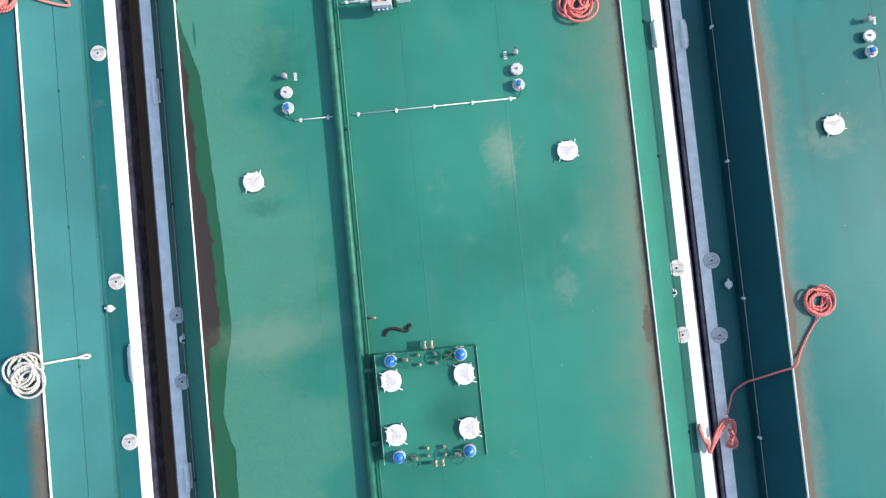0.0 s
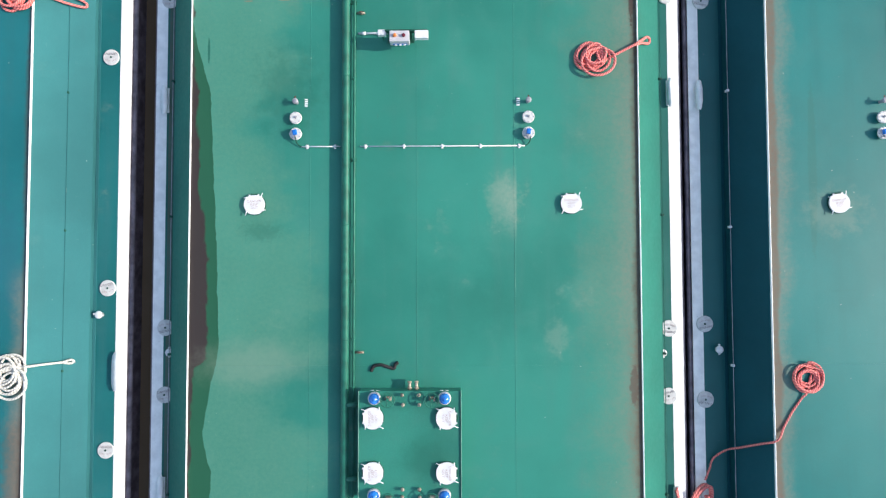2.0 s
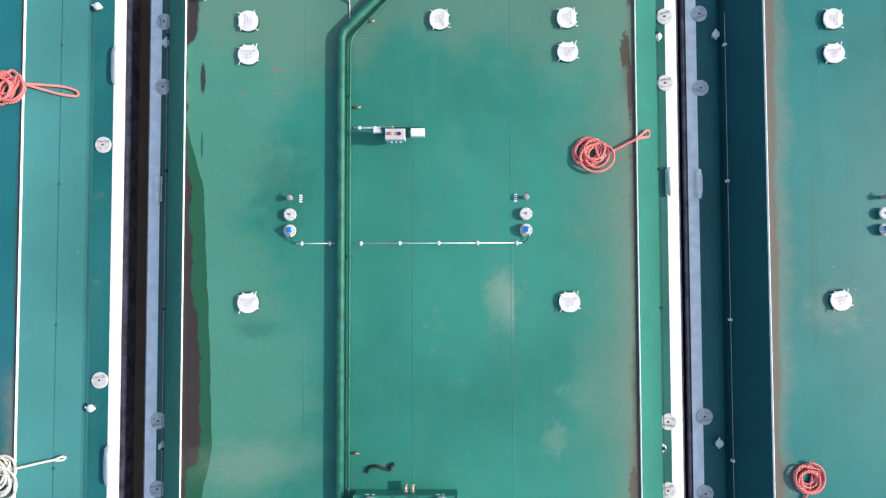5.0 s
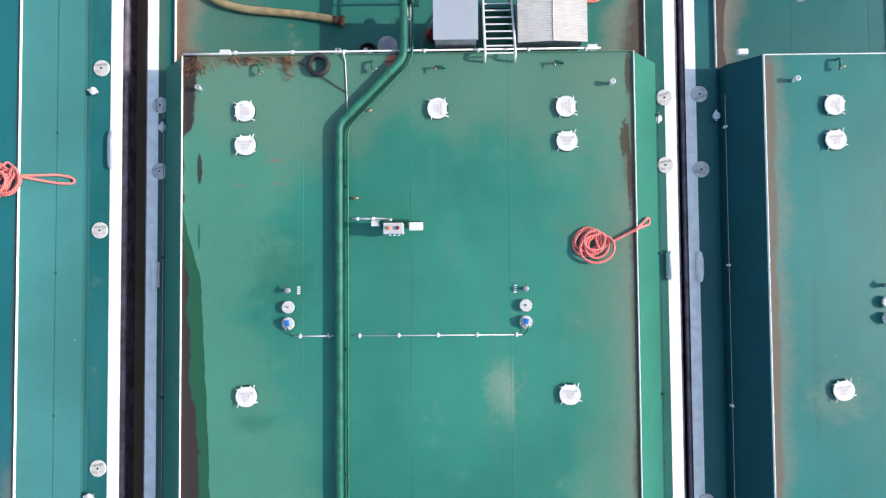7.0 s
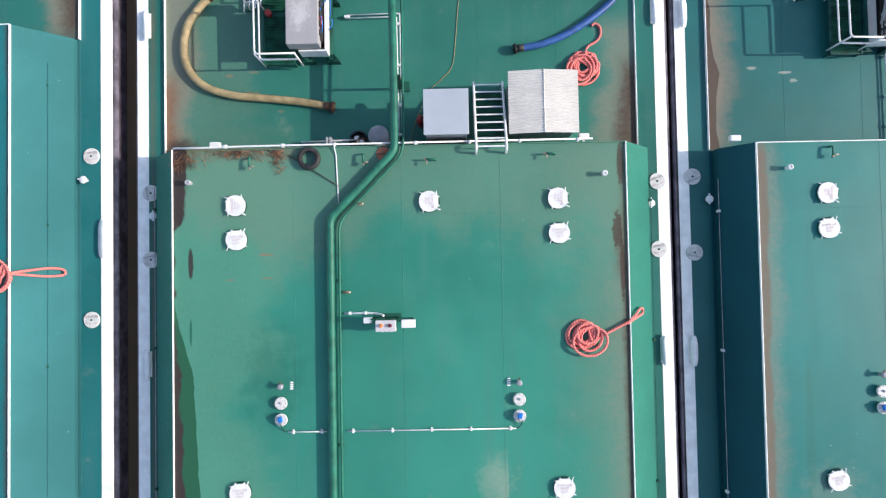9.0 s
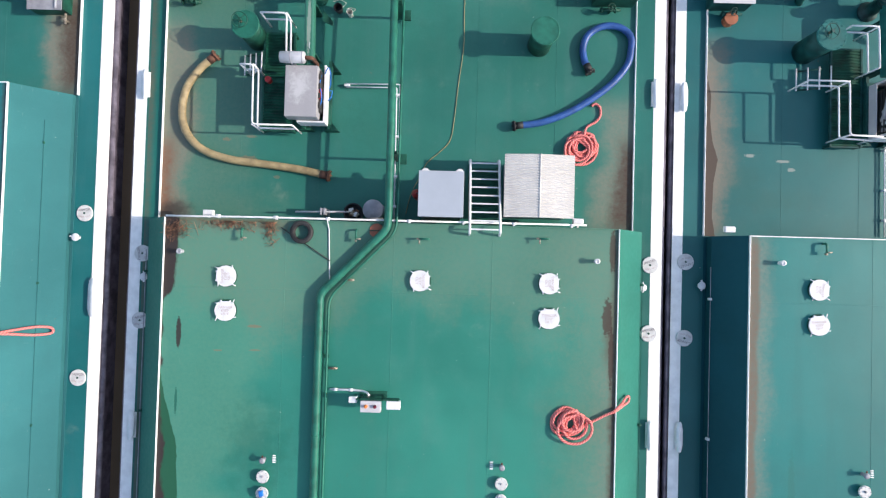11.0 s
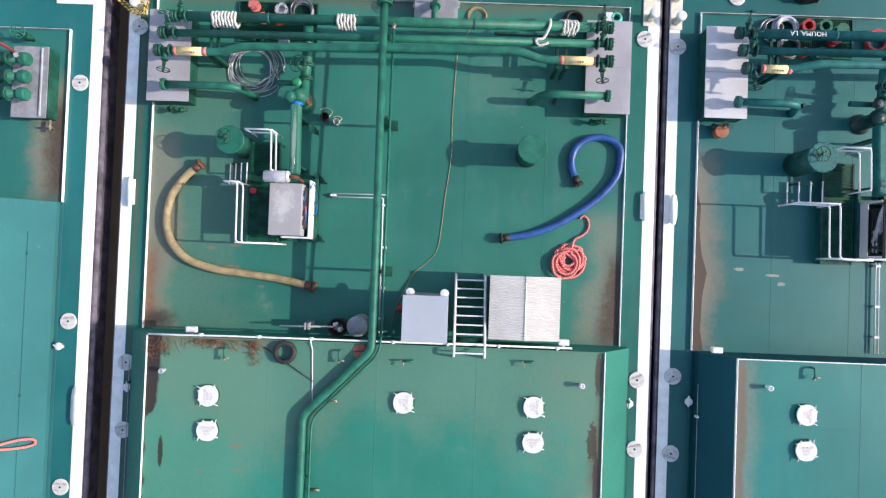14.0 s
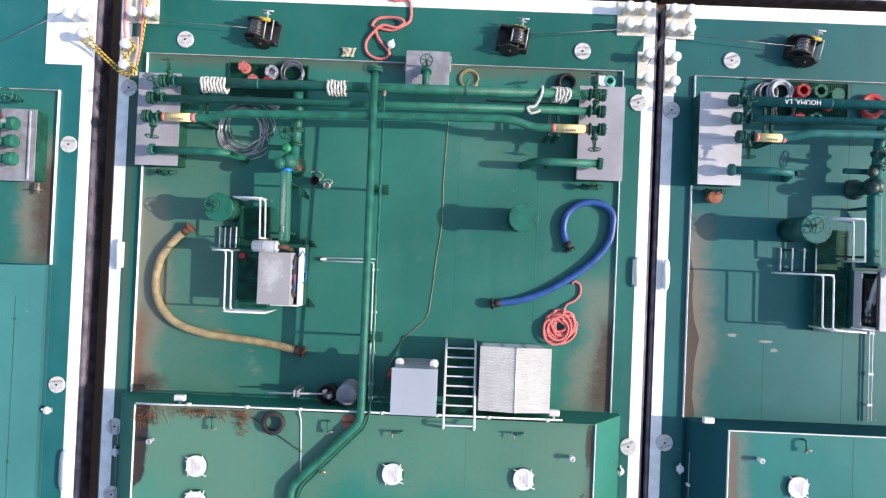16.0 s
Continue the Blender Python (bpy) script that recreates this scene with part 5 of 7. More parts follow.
def pump_engine(dx, dz, open_top):
    """Diesel pump engine on a skid, with a grated platform, steps and handrails beside it."""
    green, dark = (M_GREEN_E, M_DARK_E) if open_top else (M_GREEN, M_DARK)
    m = pose(dx, 0, dz)
    f = thing("engine_platform", "green grated platform with white handrails and steps beside the engine", "platform", m, group="engine platforms")
    px = 0.24 if open_top else 0.0
    bm = bmesh.new()
    for x in (-4.8 + px, -3.9 + px):
        box(bm, x - 0.03, x + 0.03, 15.3, 18.25, 0.28, 0.36, 0.006)
    for y in (15.32, 16.8, 18.23):
        box(bm, -4.77 + px, -3.93 + px, y - 0.03, y + 0.03, 0.28, 0.345, 0.006)
    part("frame", bm, dark, f)
    # added dark sheet, so that the gaps between the bars read dark
    bm = bmesh.new()
    box(bm, -4.77 + px, -3.93 + px, 15.36, 18.19, 0.3, 0.322)
    part("dark_backing", bm, M_GRATE, f, "dark green sheet added under the grating to darken its gaps")
    for k in range(32):
        bm = bmesh.new()
        y = 15.4 + k * 0.09
        box(bm, -4.77 + px, -3.93 + px, y - 0.018, y + 0.018, 0.325, 0.352)
        part("grating_bar", bm, M_GRATE, f)
    for x, y in ((-4.8 + px, 15.35), (-3.9 + px, 15.35), (-4.8 + px, 18.2), (-3.9 + px, 18.2)):
        bm = bmesh.new()
        box(bm, x - 0.03, x + 0.03, y - 0.03, y + 0.03, 0.005, 0.28)
        part("leg", bm, dark, f)
    if open_top:
        rails = ([(-4.63, 18.52), (-3.88, 18.52), (-3.85, 17.36)], [(-5.8, 16.95), (-4.68, 16.95), (-4.66, 15.44), (-3.75, 15.42)])
        bars, pitch, reach = 4, 0.28, 17.7
    else:
        rails = ([(-4.63, 18.42), (-3.9, 18.42), (-3.87, 17.32)], [(-5.15, 16.95), (-4.78, 16.95), (-4.76, 15.27), (-3.64, 15.27)])
        bars, pitch, reach = 4, 0.2, 17.62
    for run in rails:
        bm = bmesh.new()
        handrail(bm, run, 1.38, 0.9, 0.3)
        part("handrail", bm, M_CLEAN, f, "white tube handrail")
    for k in range(bars):
        bm = bmesh.new()
        x = -5.45 + pitch * k
        rod(bm, (x, 17.02, 0.1 + 0.11 * k), (x, reach, 0.1 + 0.11 * k), 0.022, 8)
        part("step_bar", bm, M_CLEAN, f, "white step bar")
    for y in (17.06, 17.63):
        bm = bmesh.new()
        rod(bm, (-5.4, y, 0.03), (-4.82, y, 0.33), 0.03, 8)
        part("step_side", bm, dark, f)
    e = thing("pump_engine", "grey enclosed diesel pump engine on a skid" + (", its cover open" if open_top else ""), "engine", m, group="pump engines")
    bm = bmesh.new()
    box(bm, -3.62, -2.72, 15.5, 17.2, 0.45, 0.52, 0.01)
    for x in (-3.55, -2.8):
        box(bm, x - 0.05, x + 0.05, 15.4, 17.4, 0.3, 0.45, 0.01)
    for x in (-3.55, -2.8):
        for y in (15.5, 17.25):
            prism(bm, [(x - 0.18, y - 0.12), (x + 0.25, y - 0.12), (x + 0.05, y + 0.12), (x - 0.05, y + 0.12)], 0.005, 0.3)
    part("skid", bm, dark, e)
    bm = bmesh.new()
    box(bm, -3.62, -2.81, 15.45, 15.5, 0.52, 1.0, 0.01)
    box(bm, -2.87, -2.81, 15.5, 17.1, 0.52, 1.0, 0.01)
    part("side_panel", bm, M_CLEAN, e, "white lower side panels")
    bm = bmesh.new()
    box(bm, -3.45, -2.9, 15.7, 16.9, 0.52, 1.2, 0.06)
    for k in range(4):
        box(bm, -3.04, -2.9, 15.8 + 0.27 * k, 15.96 + 0.27 * k, 1.0, 1.3, 0.02)
    part("engine_block", bm, M_BLACK, e, "dark engine block")
    bm = bmesh.new()
    for pts in ([(-2.9, 15.9, 1.2), (-2.86, 16.15, 1.3), (-2.93, 16.45, 1.25), (-2.9, 16.75, 1.2)], [(-2.84, 16.85, 1.0), (-2.74, 17.0, 1.1), (-2.68, 16.85, 1.05), (-2.7, 16.6, 0.9), (-2.78, 16.5, 0.7)], [(-2.76, 16.1, 0.9), (-2.66, 16.2, 0.95), (-2.66, 16.4, 0.85), (-2.78, 16.45, 0.7)]):
        tube(bm, smooth_path(pts, 5), 0.014, 8)
        part("hose", bm, M_BLUE, e, "thin blue hose")
        bm = bmesh.new()
    bm.free()
    bm = bmesh.new()
    rod(bm, (-2.92, 16.05, 1.22), (-2.92, 16.35, 1.22), 0.05, 12)
    part("filter", bm, M_RED, e, "red filter")
    if not open_top:
        bm = bmesh.new()
        box(bm, -3.87, -2.96, 15.51, 16.95, 1.0, 1.42, 0.02)
        part("cover", bm, M_COVER, e, "flat grey engine cover with pale glare painted on a bare patch")
        bm = bmesh.new()
        turned(bm, drum_shape(0.16, 0.7, 0.03), 22, Matrix.Translation((-3.98, 17.1, 1.6)) @ Euler((0, radians(90), 0)).to_matrix().to_4x4())
        s = part("silencer", bm, M_GALV, e, "pale grey exhaust silencer", True)
        bm = bmesh.new()
        for x in (-3.68, -3.35):
            disc_on(bm, (x, 17.1, 1.6), (1, 0, 0), 0.168, 0.03)
        box(bm, -3.7, -3.66, 16.95, 17.1, 1.3, 1.5, 0.006)
        part("strap", bm, M_STEEL, s)
        bm = bmesh.new()
        bent(bm, [(-3.3, 17.1, 1.6), (-3.08, 17.1, 1.6), (-3.02, 17.02, 1.2)], 0.055, 0.1, 12)
        part("exhaust_pipe", bm, M_RUST, s, "rusty exhaust pipe")
    else:
        bm = bmesh.new()
        box(bm, -3.56, -3.53, 15.5, 17.1, 0.5, 0.84, 0.008)
        part("lower_panel", bm, M_PALE, e, "pale grey lower side panel")
        for y in (15.5, 17.04):
            bm = bmesh.new()
            box(bm, -3.555, -3.49, y, y + 0.06, 0.845, 1.44, 0.008)
            part("door_post", bm, M_PALE, e, "pale grey post of the open side")
        bm = bmesh.new()
        box(bm, -3.53, -2.6, 17.06, 17.1, 0.5, 1.43, 0.01)
        part("end_panel", bm, M_GALV, e)
        bm = bmesh.new()
        box(bm, -3.555, -3.5, 15.5, 17.1, 1.442, 1.49, 0.008)
        part("top_rail", bm, M_BLACK, e, "dark top rail over the open side")
        bm = bmesh.new()
        box(bm, -3.5, -2.5, 15.48, 17.02, 1.47, 1.52, 0.012)
        part("cover", bm, M_PALE, e, "flat pale grey engine cover")
        bm = bmesh.new()
        tube(bm, smooth_path([(-3.42, 15.95, 0.95), (-3.45, 16.3, 1.15), (-3.46, 16.7, 1.3), (-3.4, 17.08, 1.5), (-3.2, 17.24, 1.62), (-2.9, 17.26, 1.62), (-2.55, 17.26, 1.6)], 6), 0.095, 14)
        part("exhaust_pipe", bm, M_STEEL, e, "dull grey exhaust pipe")
        for k in range(4):
            bm = bmesh.new()
            turned(bm, [(0.05, 0), (0.06, 0.02), (0.06, 0.16), (0.03, 0.2), (0, 0.2)], 12, Matrix.Translation((-3.42, 15.72 + 0.17 * k, 0.86 + 0.05 * (k % 2))))
            part("filter", bm, M_GALV if k % 2 else M_STEEL, e)
        for k in range(3):
            bm = bmesh.new()
            rod(bm, (-3.49, 15.62, 0.9 + 0.14 * k), (-3.47, 16.9, 0.95 + 0.12 * k), 0.018, 8)
            part("hose", bm, M_BLACK, e)
    # pump and its riser
    p = thing("cargo_pump", "green deep-well pump head with riser pipe and valve", "pump", m, group="cargo pumps")
    bm = bmesh.new()
    box(bm, -0.135, 0.135, -1.0, 1.0, 0.78, 1.1, 0.05, pose(-3.33, 18.25, 0, 0, 0, 1.0))
    part("drive_shaft_guard", bm, green if open_top else M_GUARD, p, "green guard trough with worn pale streak")
    for y in (17.5, 18.9):
        bm = bmesh.new()
        box(bm, -3.48, -3.18, y - 0.03, y + 0.03, 0.005, 0.8, 0.008)
        part("guard_leg", bm, dark, p)
    bm = bmesh.new()
    rod(bm, (-3.32, 19.22, 0.95), (-3.32, 19.31, 0.95), 0.15, 20)
    part("coupling_ring", bm, green if open_top else M_BLUE, p, "painted coupling ring")
    bm = bmesh.new()
    bent(bm, [(-3.28, 17.52, 1.08), (-3.28, 17.52, 1.17), (-3.28, 17.68, 1.17), (-3.28, 17.68, 1.08)], 0.012, 0.03, 8)
    part("handle", bm, M_GALV, p)
    bm = bmesh.new()
    prism(bm, [(-3.1, 18.62), (-2.8, 18.5), (-2.8, 18.62), (-3.1, 18.95)], 0.3, 0.36)
    part("gusset", bm, dark, p)
    bm = bmesh.new()
    turned(bm, [(0.3, 0), (0.3, 0.06), (0.2, 0.1), (0.2, 0.7), (0.26, 0.75), (0.26, 0.85), (0.22, 0.95), (0.12, 1.08), (0, 1.12)], 24, Matrix.Translation((-3.3, 19.5, 0.005)))
    part("pump_head", bm, M_PUMP_DARK if open_top else green, p, "", True)
    bm = bmesh.new()
    turned(bm, [(0.09, 0), (0.15, 0.03), (0.17, 0.1), (0.12, 0.2), (0, 0.24)], 18, Matrix.Translation((-3.5, 19.43, 1.0)))
    part("gear_dome", bm, M_PUMP_DARK if open_top else green, p, "", True)
    bm = bmesh.new()
    bent(bm, [(-3.2, 19.6, 0.75), (-3.12, 20.9, 0.75), (-3.1, 21.5, 0.95)], 0.14, 0.3)
    part("discharge_pipe", bm, green, p)
    bm, wb_ = bmesh.new(), bmesh.new()
    flange_pair(bm, (-3.15, 20.05, 0.75), (0, 1, 0), 0.2)
    flange_pair(bm, (-3.14, 20.45, 0.75), (0, 1, 0), 0.2)
    rod(bm, (-3.15, 20.25, 0.75), (-3.35, 20.32, 1.25), 0.07, 12)
    ring_wheel(wb_, (-3.28, 20.32, 1.28), (-0.3, 0.1, 1), 0.24, 0.016, 5)
    v = part("valve", bm, dark, p)
    part("handwheel", wb_, dark, v)
    bm = bmesh.new()
    rod(bm, (-4.0, 19.95, 0.6), (-3.25, 19.95, 0.6), 0.08, 14)
    part("side_branch", bm, green, p)
    bm = bmesh.new()
    turned(bm, [(0.06, 0.0), (0.13, 0.03), (0.1, 0.06), (0.14, 0.09), (0.1, 0.12), (0.13, 0.15), (0.08, 0.19), (0, 0.2)], 14, Matrix.Translation((-3.38, 19.9, 0.8)))
    part("relief_cap", bm, M_PUMP_DARK if open_top else M_BRIGHT, p, "ribbed relief valve cap")
    bm = bmesh.new()
    disc_on(bm, (-3.08, 19.5, 0.72), (1, 0.2, 0.2), 0.23, 0.04)
    part("joint_ring", bm, M_RUST, p, "orange rusty joint ring")
    return e


pump_engine(0.0, 0.0, False)
pump_engine(16.56, DROP, True)
tin = thing("red_tin", "small red tin standing on the engine platform", "tin", pose(-4.62, 16.8, 0.352))
bm = bmesh.new()
turned(bm, [(0.09, 0), (0.09, 0.16), (0.095, 0.17), (0.08, 0.18), (0, 0.175)], 18)
part("body", bm, M_RED, tin)

# ---- hoses ----
def hose(label, pts, r, material, ends):
    h = thing("cargo_hose", label, "hose", group="cargo hoses")
    path = smooth_path(pts, 8)
    bm = bmesh.new()
    tube(bm, path, r, 18)
    part("hose", bm, material, h)
    for a, b in ((path[0], path[1]), (path[-1], path[-2])):
        d = (a - b).normalized()
        bm = bmesh.new()
        rod(bm, a - d * 0.12, a + d * 0.12, r * 1.06, 16)
        disc_on(bm, a + d * 0.14, d, r * 1.55, 0.05, 18)
        s = d.orthogonal().normalized()
        u = d.cross(s)
        for i in range(6):
            q = a + d * 0.16 + (s * math.cos(i * 1.047) + u * math.sin(i * 1.047)) * r * 1.3
            rod(bm, q - d * 0.07, q + d * 0.04, 0.02, 6)
        part("coupling", bm, ends, h, "dark rusty end coupling")
    return h


hose("dirty yellow cargo hose lying in a curve on the pump deck", [(-6.42, 17.48, 0.16), (-6.8, 17.14, 0.14), (-7.17, 16.56, 0.13), (-7.27, 15.84, 0.13), (-7.1, 15.23, 0.13), (-6.6, 14.74, 0.13), (-5.76, 14.47, 0.13), (-4.79, 14.36, 0.13), (-3.78, 14.24, 0.13), (-2.95, 14.08, 0.15)], 0.114, M_HOSE_Y, M_RUST)
hose("blue cargo hose lying in a hook on the pump deck", [(4.82, 17.5, 0.14), (4.7, 17.78, 0.12), (4.67, 18.15, 0.12), (4.83, 18.52, 0.12), (5.24, 18.77, 0.12), (5.73, 18.76, 0.12), (6.07, 18.5, 0.12), (6.09, 18.05, 0.12), (5.98, 17.6, 0.12), (5.56, 17.06, 0.12), (4.92, 16.55, 0.12), (4.19, 16.11, 0.12), (3.46, 15.83, 0.12), (2.8, 15.72, 0.14)], 0.102, M_HOSE_B, M_BLACK)

cord = thing("yellow_cord", "thin yellow cord trailing across the pump deck", "cord")
bm = bmesh.new()
tube(bm, smooth_path([(1.75, 22.3, 0.03), (1.45, 21.8, 0.03), (1.2, 21.3, 0.03), (1.15, 20.77, 0.025), (1.09, 19.27, 0.025), (1.1, 18.1, 0.025), (0.97, 16.93, 0.025), (0.88, 15.92, 0.025), (0.77, 15.25, 0.025), (0.45, 14.87, 0.025), (0.1, 14.55, 0.025), (-0.1, 14.13, 0.03), (-0.35, 13.61, 0.03), (-0.5, 13.0, 0.03)], 6), 0.009, 8)
part("cord", bm, M_CORD, cord)

# ---- cabinet, stairs and shed at the trunk's front ----
cab = thing("deck_cabinet", "pale grey steel cabinet with two white lamps, standing before the trunk", "cabinet", pose(0.56, 13.41, 0.005))
bm = bmesh.new()
box(bm, -0.57, 0.57, -0.58, 0.58, 0.0, 1.86, 0.015)
part("body", bm, M_STEEL, cab)
bm = bmesh.new()
box(bm, -0.61, 0.61, -0.62, 0.62, 1.862, 1.9, 0.01)
part("roof_sheet", bm, M_SHEET, cab, "pale blue-grey roof sheet")
bm = bmesh.new()
box(bm, -0.5, 0.5, 0.581, 0.6, 0.15, 1.75, 0.006)
part("door", bm, M_STEEL, cab)
for x in (-0.45, 0.5):
    bm = bmesh.new()
    turned(bm, [(0.06, 0), (0.12, 0.05), (0.12, 0.1), (0, 0.12)], 18, Matrix.Translation((x, 0.66, 1.2)))
    box(bm, x - 0.03, x + 0.03, 0.58, 0.66, 1.17, 1.23)
    part("lamp", bm, M_CLEAN, cab, "white round lamp")
ext = thing("fire_extinguisher", "faded red fire extinguisher beside the cabinet", "extinguisher", pose(-0.16, 13.55, 0.005))
bm = bmesh.new()
turned(bm, [(0.13, 0), (0.14, 0.03), (0.14, 0.5), (0.08, 0.6), (0.03, 0.62), (0.03, 0.68), (0, 0.68)], 20)
part("cylinder", bm, M_RED, ext, "", True)
bm = bmesh.new()
box(bm, -0.02, 0.1, -0.02, 0.02, 0.66, 0.7, 0.006)
part("lever", bm, M_BLACK, ext)

st = thing("deck_stair", "white open-tread ladder stair up to the trunk deck", "stair")
for x in (1.37, 2.2):
    bm = bmesh.new()
    bent(bm, [(x, 14.6, 0.01), (x, 14.55, 0.75), (x, 12.42, 1.68), (x, 12.36, TOP)], 0.035, 0.12, 10)
    part("side_rail", bm, M_CLEAN, st)
    bm = bmesh.new()
    rod(bm, (x, 14.45, 0.01), (x, 12.66, 1.24), 0.04, 8)
    part("stringer", bm, M_DARK, st)
for k in range(9):
    f = k / 8
    bm = bmesh.new()
    box(bm, 1.4, 2.17, 14.45 - 1.95 * f - 0.02, 14.45 - 1.95 * f + 0.02, 0.77 + 0.85 * f, 0.805 + 0.85 * f, 0.006)
    part("rung", bm, M_CLEAN, st)
for k in range(6):
    f = k / 5
    bm = bmesh.new()
    box(bm, 1.42, 2.15, 14.3 - 1.55 * f - 0.1, 14.3 - 1.55 * f + 0.1, 0.16 + 0.9 * f, 0.19 + 0.9 * f, 0.006)
    part("tread", bm, M_GRATE, st, "dark green grated tread")

shed = thing("deck_shed", "small white shed with corrugated double-pitch roof on the pump deck", "shed", pose(3.27, 13.8, 0.005))
bm = bmesh.new()
box(bm, -0.88, 0.88, -0.86, 0.74, 0.0, 1.3, 0.02)
part("wall", bm, M_GALV, shed)
for s in (-1, 1):
    bm = bmesh.new()
    ny = 96
    for lay in (0.0, -0.012):
        rows_ = []
        for j in range(ny + 1):
            y = -0.92 + 1.75 * j / ny
            w = 0.013 * math.sin(j * math.pi / 2.0) + lay
            rows_.append([bm.verts.new((s * (0.97 * u), y, 1.52 - 0.13 * u + w)) for u in (0.0, 0.5, 1.0)])
        for a, b in zip(rows_, rows_[1:]):
            for i in range(2):
                bm.faces.new((a[i], a[i + 1], b[i + 1], b[i]))
    bmesh.ops.recalc_face_normals(bm, faces=bm.faces)
    part("roof_sheet", bm, M_ROOF, shed, "white corrugated roof sheet")
bm = bmesh.new()
rod(bm, (0, -0.92, 1.522), (0, 0.83, 1.522), 0.018, 8)
part("ridge_cap", bm, M_ROOF, shed)
for x in (-0.6, 0.0, 0.6):
    bm = bmesh.new()
    box(bm, x - 0.24, x + 0.24, 0.742, 0.76, 0.15, 1.25, 0.006)
    part("panel", bm, M_CLEAN, shed, "white wall panel")

# ---- clutter along the trunk's front edge ----
pipe = thing("edge_conduit", "white conduit with couplings along the trunk's front edge", "conduit")
bm = bmesh.new()
tube(bm, [(-7.05, 12.66, 1.385), (-6.2, 12.66, 1.385), (-5.0, 12.68, 1.385), (4.6, 12.71, 1.385)], 0.026, 10)
part("tube", bm, M_CLEAN, pipe)
for x in (-5.6, -4.0, -2.55, -0.3, 1.2, 2.6, 4.2):
    bm = bmesh.new()
    rod(bm, (x - 0.06, 12.7, 1.38), (x + 0.06, 12.7, 1.38), 0.036, 10)
    box(bm, x - 0.03, x + 0.03, 12.635, 12.7, 1.25, 1.38, 0.005)
    part("coupling", bm, M_CLEAN, pipe)
for x, y in ((-5.98, 12.78), (4.42, 12.82)):
    h = thing("lamp_box", "white lamp box fixed to the trunk's front", "lamp", pose(x, y, 1.0), group="lamp boxes")
    bm = bmesh.new()
    box(bm, -0.15, 0.15, -0.08, 0.09, 0.0, 0.16, 0.025)
    part("housing", bm, M_CLEAN, h)
    bm = bmesh.new()
    box(bm, -0.03, 0.03, -0.16, -0.07, 0.02, 0.1, 0.006)
    part("bracket", bm, M_CLEAN, h)
h = thing("lamp_box", "white lamp box fixed to the trunk's front", "lamp", pose(8.8, 12.74, 0.72), group="lamp boxes")
bm = bmesh.new()
box(bm, -0.15, 0.15, -0.08, 0.09, 0.0, 0.16, 0.025)
part("housing", bm, M_CLEAN, h)

ty = thing("rubber_tyre", "black worn car tyre lying on the trunk deck", "tyre", pose(-3.26, 12.3, TOP))
bm = bmesh.new()
turned(bm, [(0.19, 0.03), (0.21, 0.0), (0.28, 0.0), (0.32, 0.04), (0.325, 0.1), (0.32, 0.15), (0.28, 0.18), (0.21, 0.18), (0.19, 0.15), (0.24, 0.13), (0.24, 0.05), (0.19, 0.03)], 32)
bmesh.ops.delete(bm, geom=[f for f in bm.faces if len(f.verts) > 4], context="FACES_ONLY")
part("tyre", bm, M_BLACK, ty, "", True)
for lab, pts, r, mat, nm in (
        ("long thin dark rod lying askew on the trunk deck", [(-3.85, 12.42, TOP + 0.06), (-2.45, 11.52, TOP + 0.03)], 0.014, M_BLACK, "steel_rod"),
        ("white cable hanging over the trunk edge onto the deck", [(-2.58, 12.7, 1.39), (-2.56, 12.62, 1.41), (-2.52, 12.4, TOP + 0.02), (-2.5, 11.9, TOP + 0.02), (-2.46, 10.95, TOP + 0.02)], 0.016, M_CLEAN, "white_cable"),
        ("white pole with clamp across the pump deck", [(-3.65, 12.92, 0.62), (-2.1, 12.96, 0.62)], 0.03, M_GALV, "boat_hook")):
    h = thing(nm, lab, nm.split("_")[1])
    bm = bmesh.new()
    tube(bm, pts, r, 8)
    part("bar", bm, mat, h)
    if nm == "boat_hook":
        for x in (-2.9, -2.8):
            bm = bmesh.new()
            box(bm, x - 0.03, x + 0.03, 12.85, 13.05, 0.005, 0.7, 0.01)
            part("clamp", bm, M_STEEL, h)
red = thing("inspection_cover", "faded orange-red round cover in the trunk deck by the pipe", "cover", pose(-1.2, 12.4, TOP))
bm = bmesh.new()
turned(bm, drum_shape(0.2, 0.03, 0.006), 24)
part("cover", bm, painted("faded_orange_paint", (0.4, 0.13, 0.07), 0.6, 0.3), red)
bm = bmesh.new()
box(bm, -0.2, 0.2, -0.012, 0.012, 0.03, 0.045, 0.003)
part("bar", bm, M_DARK, red)

dr = thing("steel_drum", "grey steel drum with domed funnel lid before the trunk", "drum", pose(-1.38, 13.02, 0.005))
bm = bmesh.new()
turned(bm, [(0.28, 0), (0.29, 0.02), (0.28, 0.28), (0.29, 0.3), (0.28, 0.32), (0.28, 0.56), (0.29, 0.58), (0.28, 0.6), (0.28, 0.84), (0.295, 0.86), (0.28, 0.88)], 32)
part("shell", bm, M_STEEL, dr, "", True)
bm = bmesh.new()
turned(bm, [(0.27, 0.865), (0.2, 0.85), (0.06, 0.83), (0.05, 0.87), (0, 0.87)], 28)
part("lid", bm, M_GALV, dr, "pale grey lid", True)
bk = thing("rubbish_bucket", "black open bucket full of scrap and dry debris", "bucket", pose(-1.98, 12.94, 0.005))
bm = bmesh.new()
turned(bm, [(0.22, 0), (0.27, 0.6), (0.285, 0.6), (0.285, 0.63), (0.25, 0.63), (0.24, 0.45), (0, 0.45)], 24)
part("bucket", bm, M_BLACK, bk)
rnd = random.Random(4)
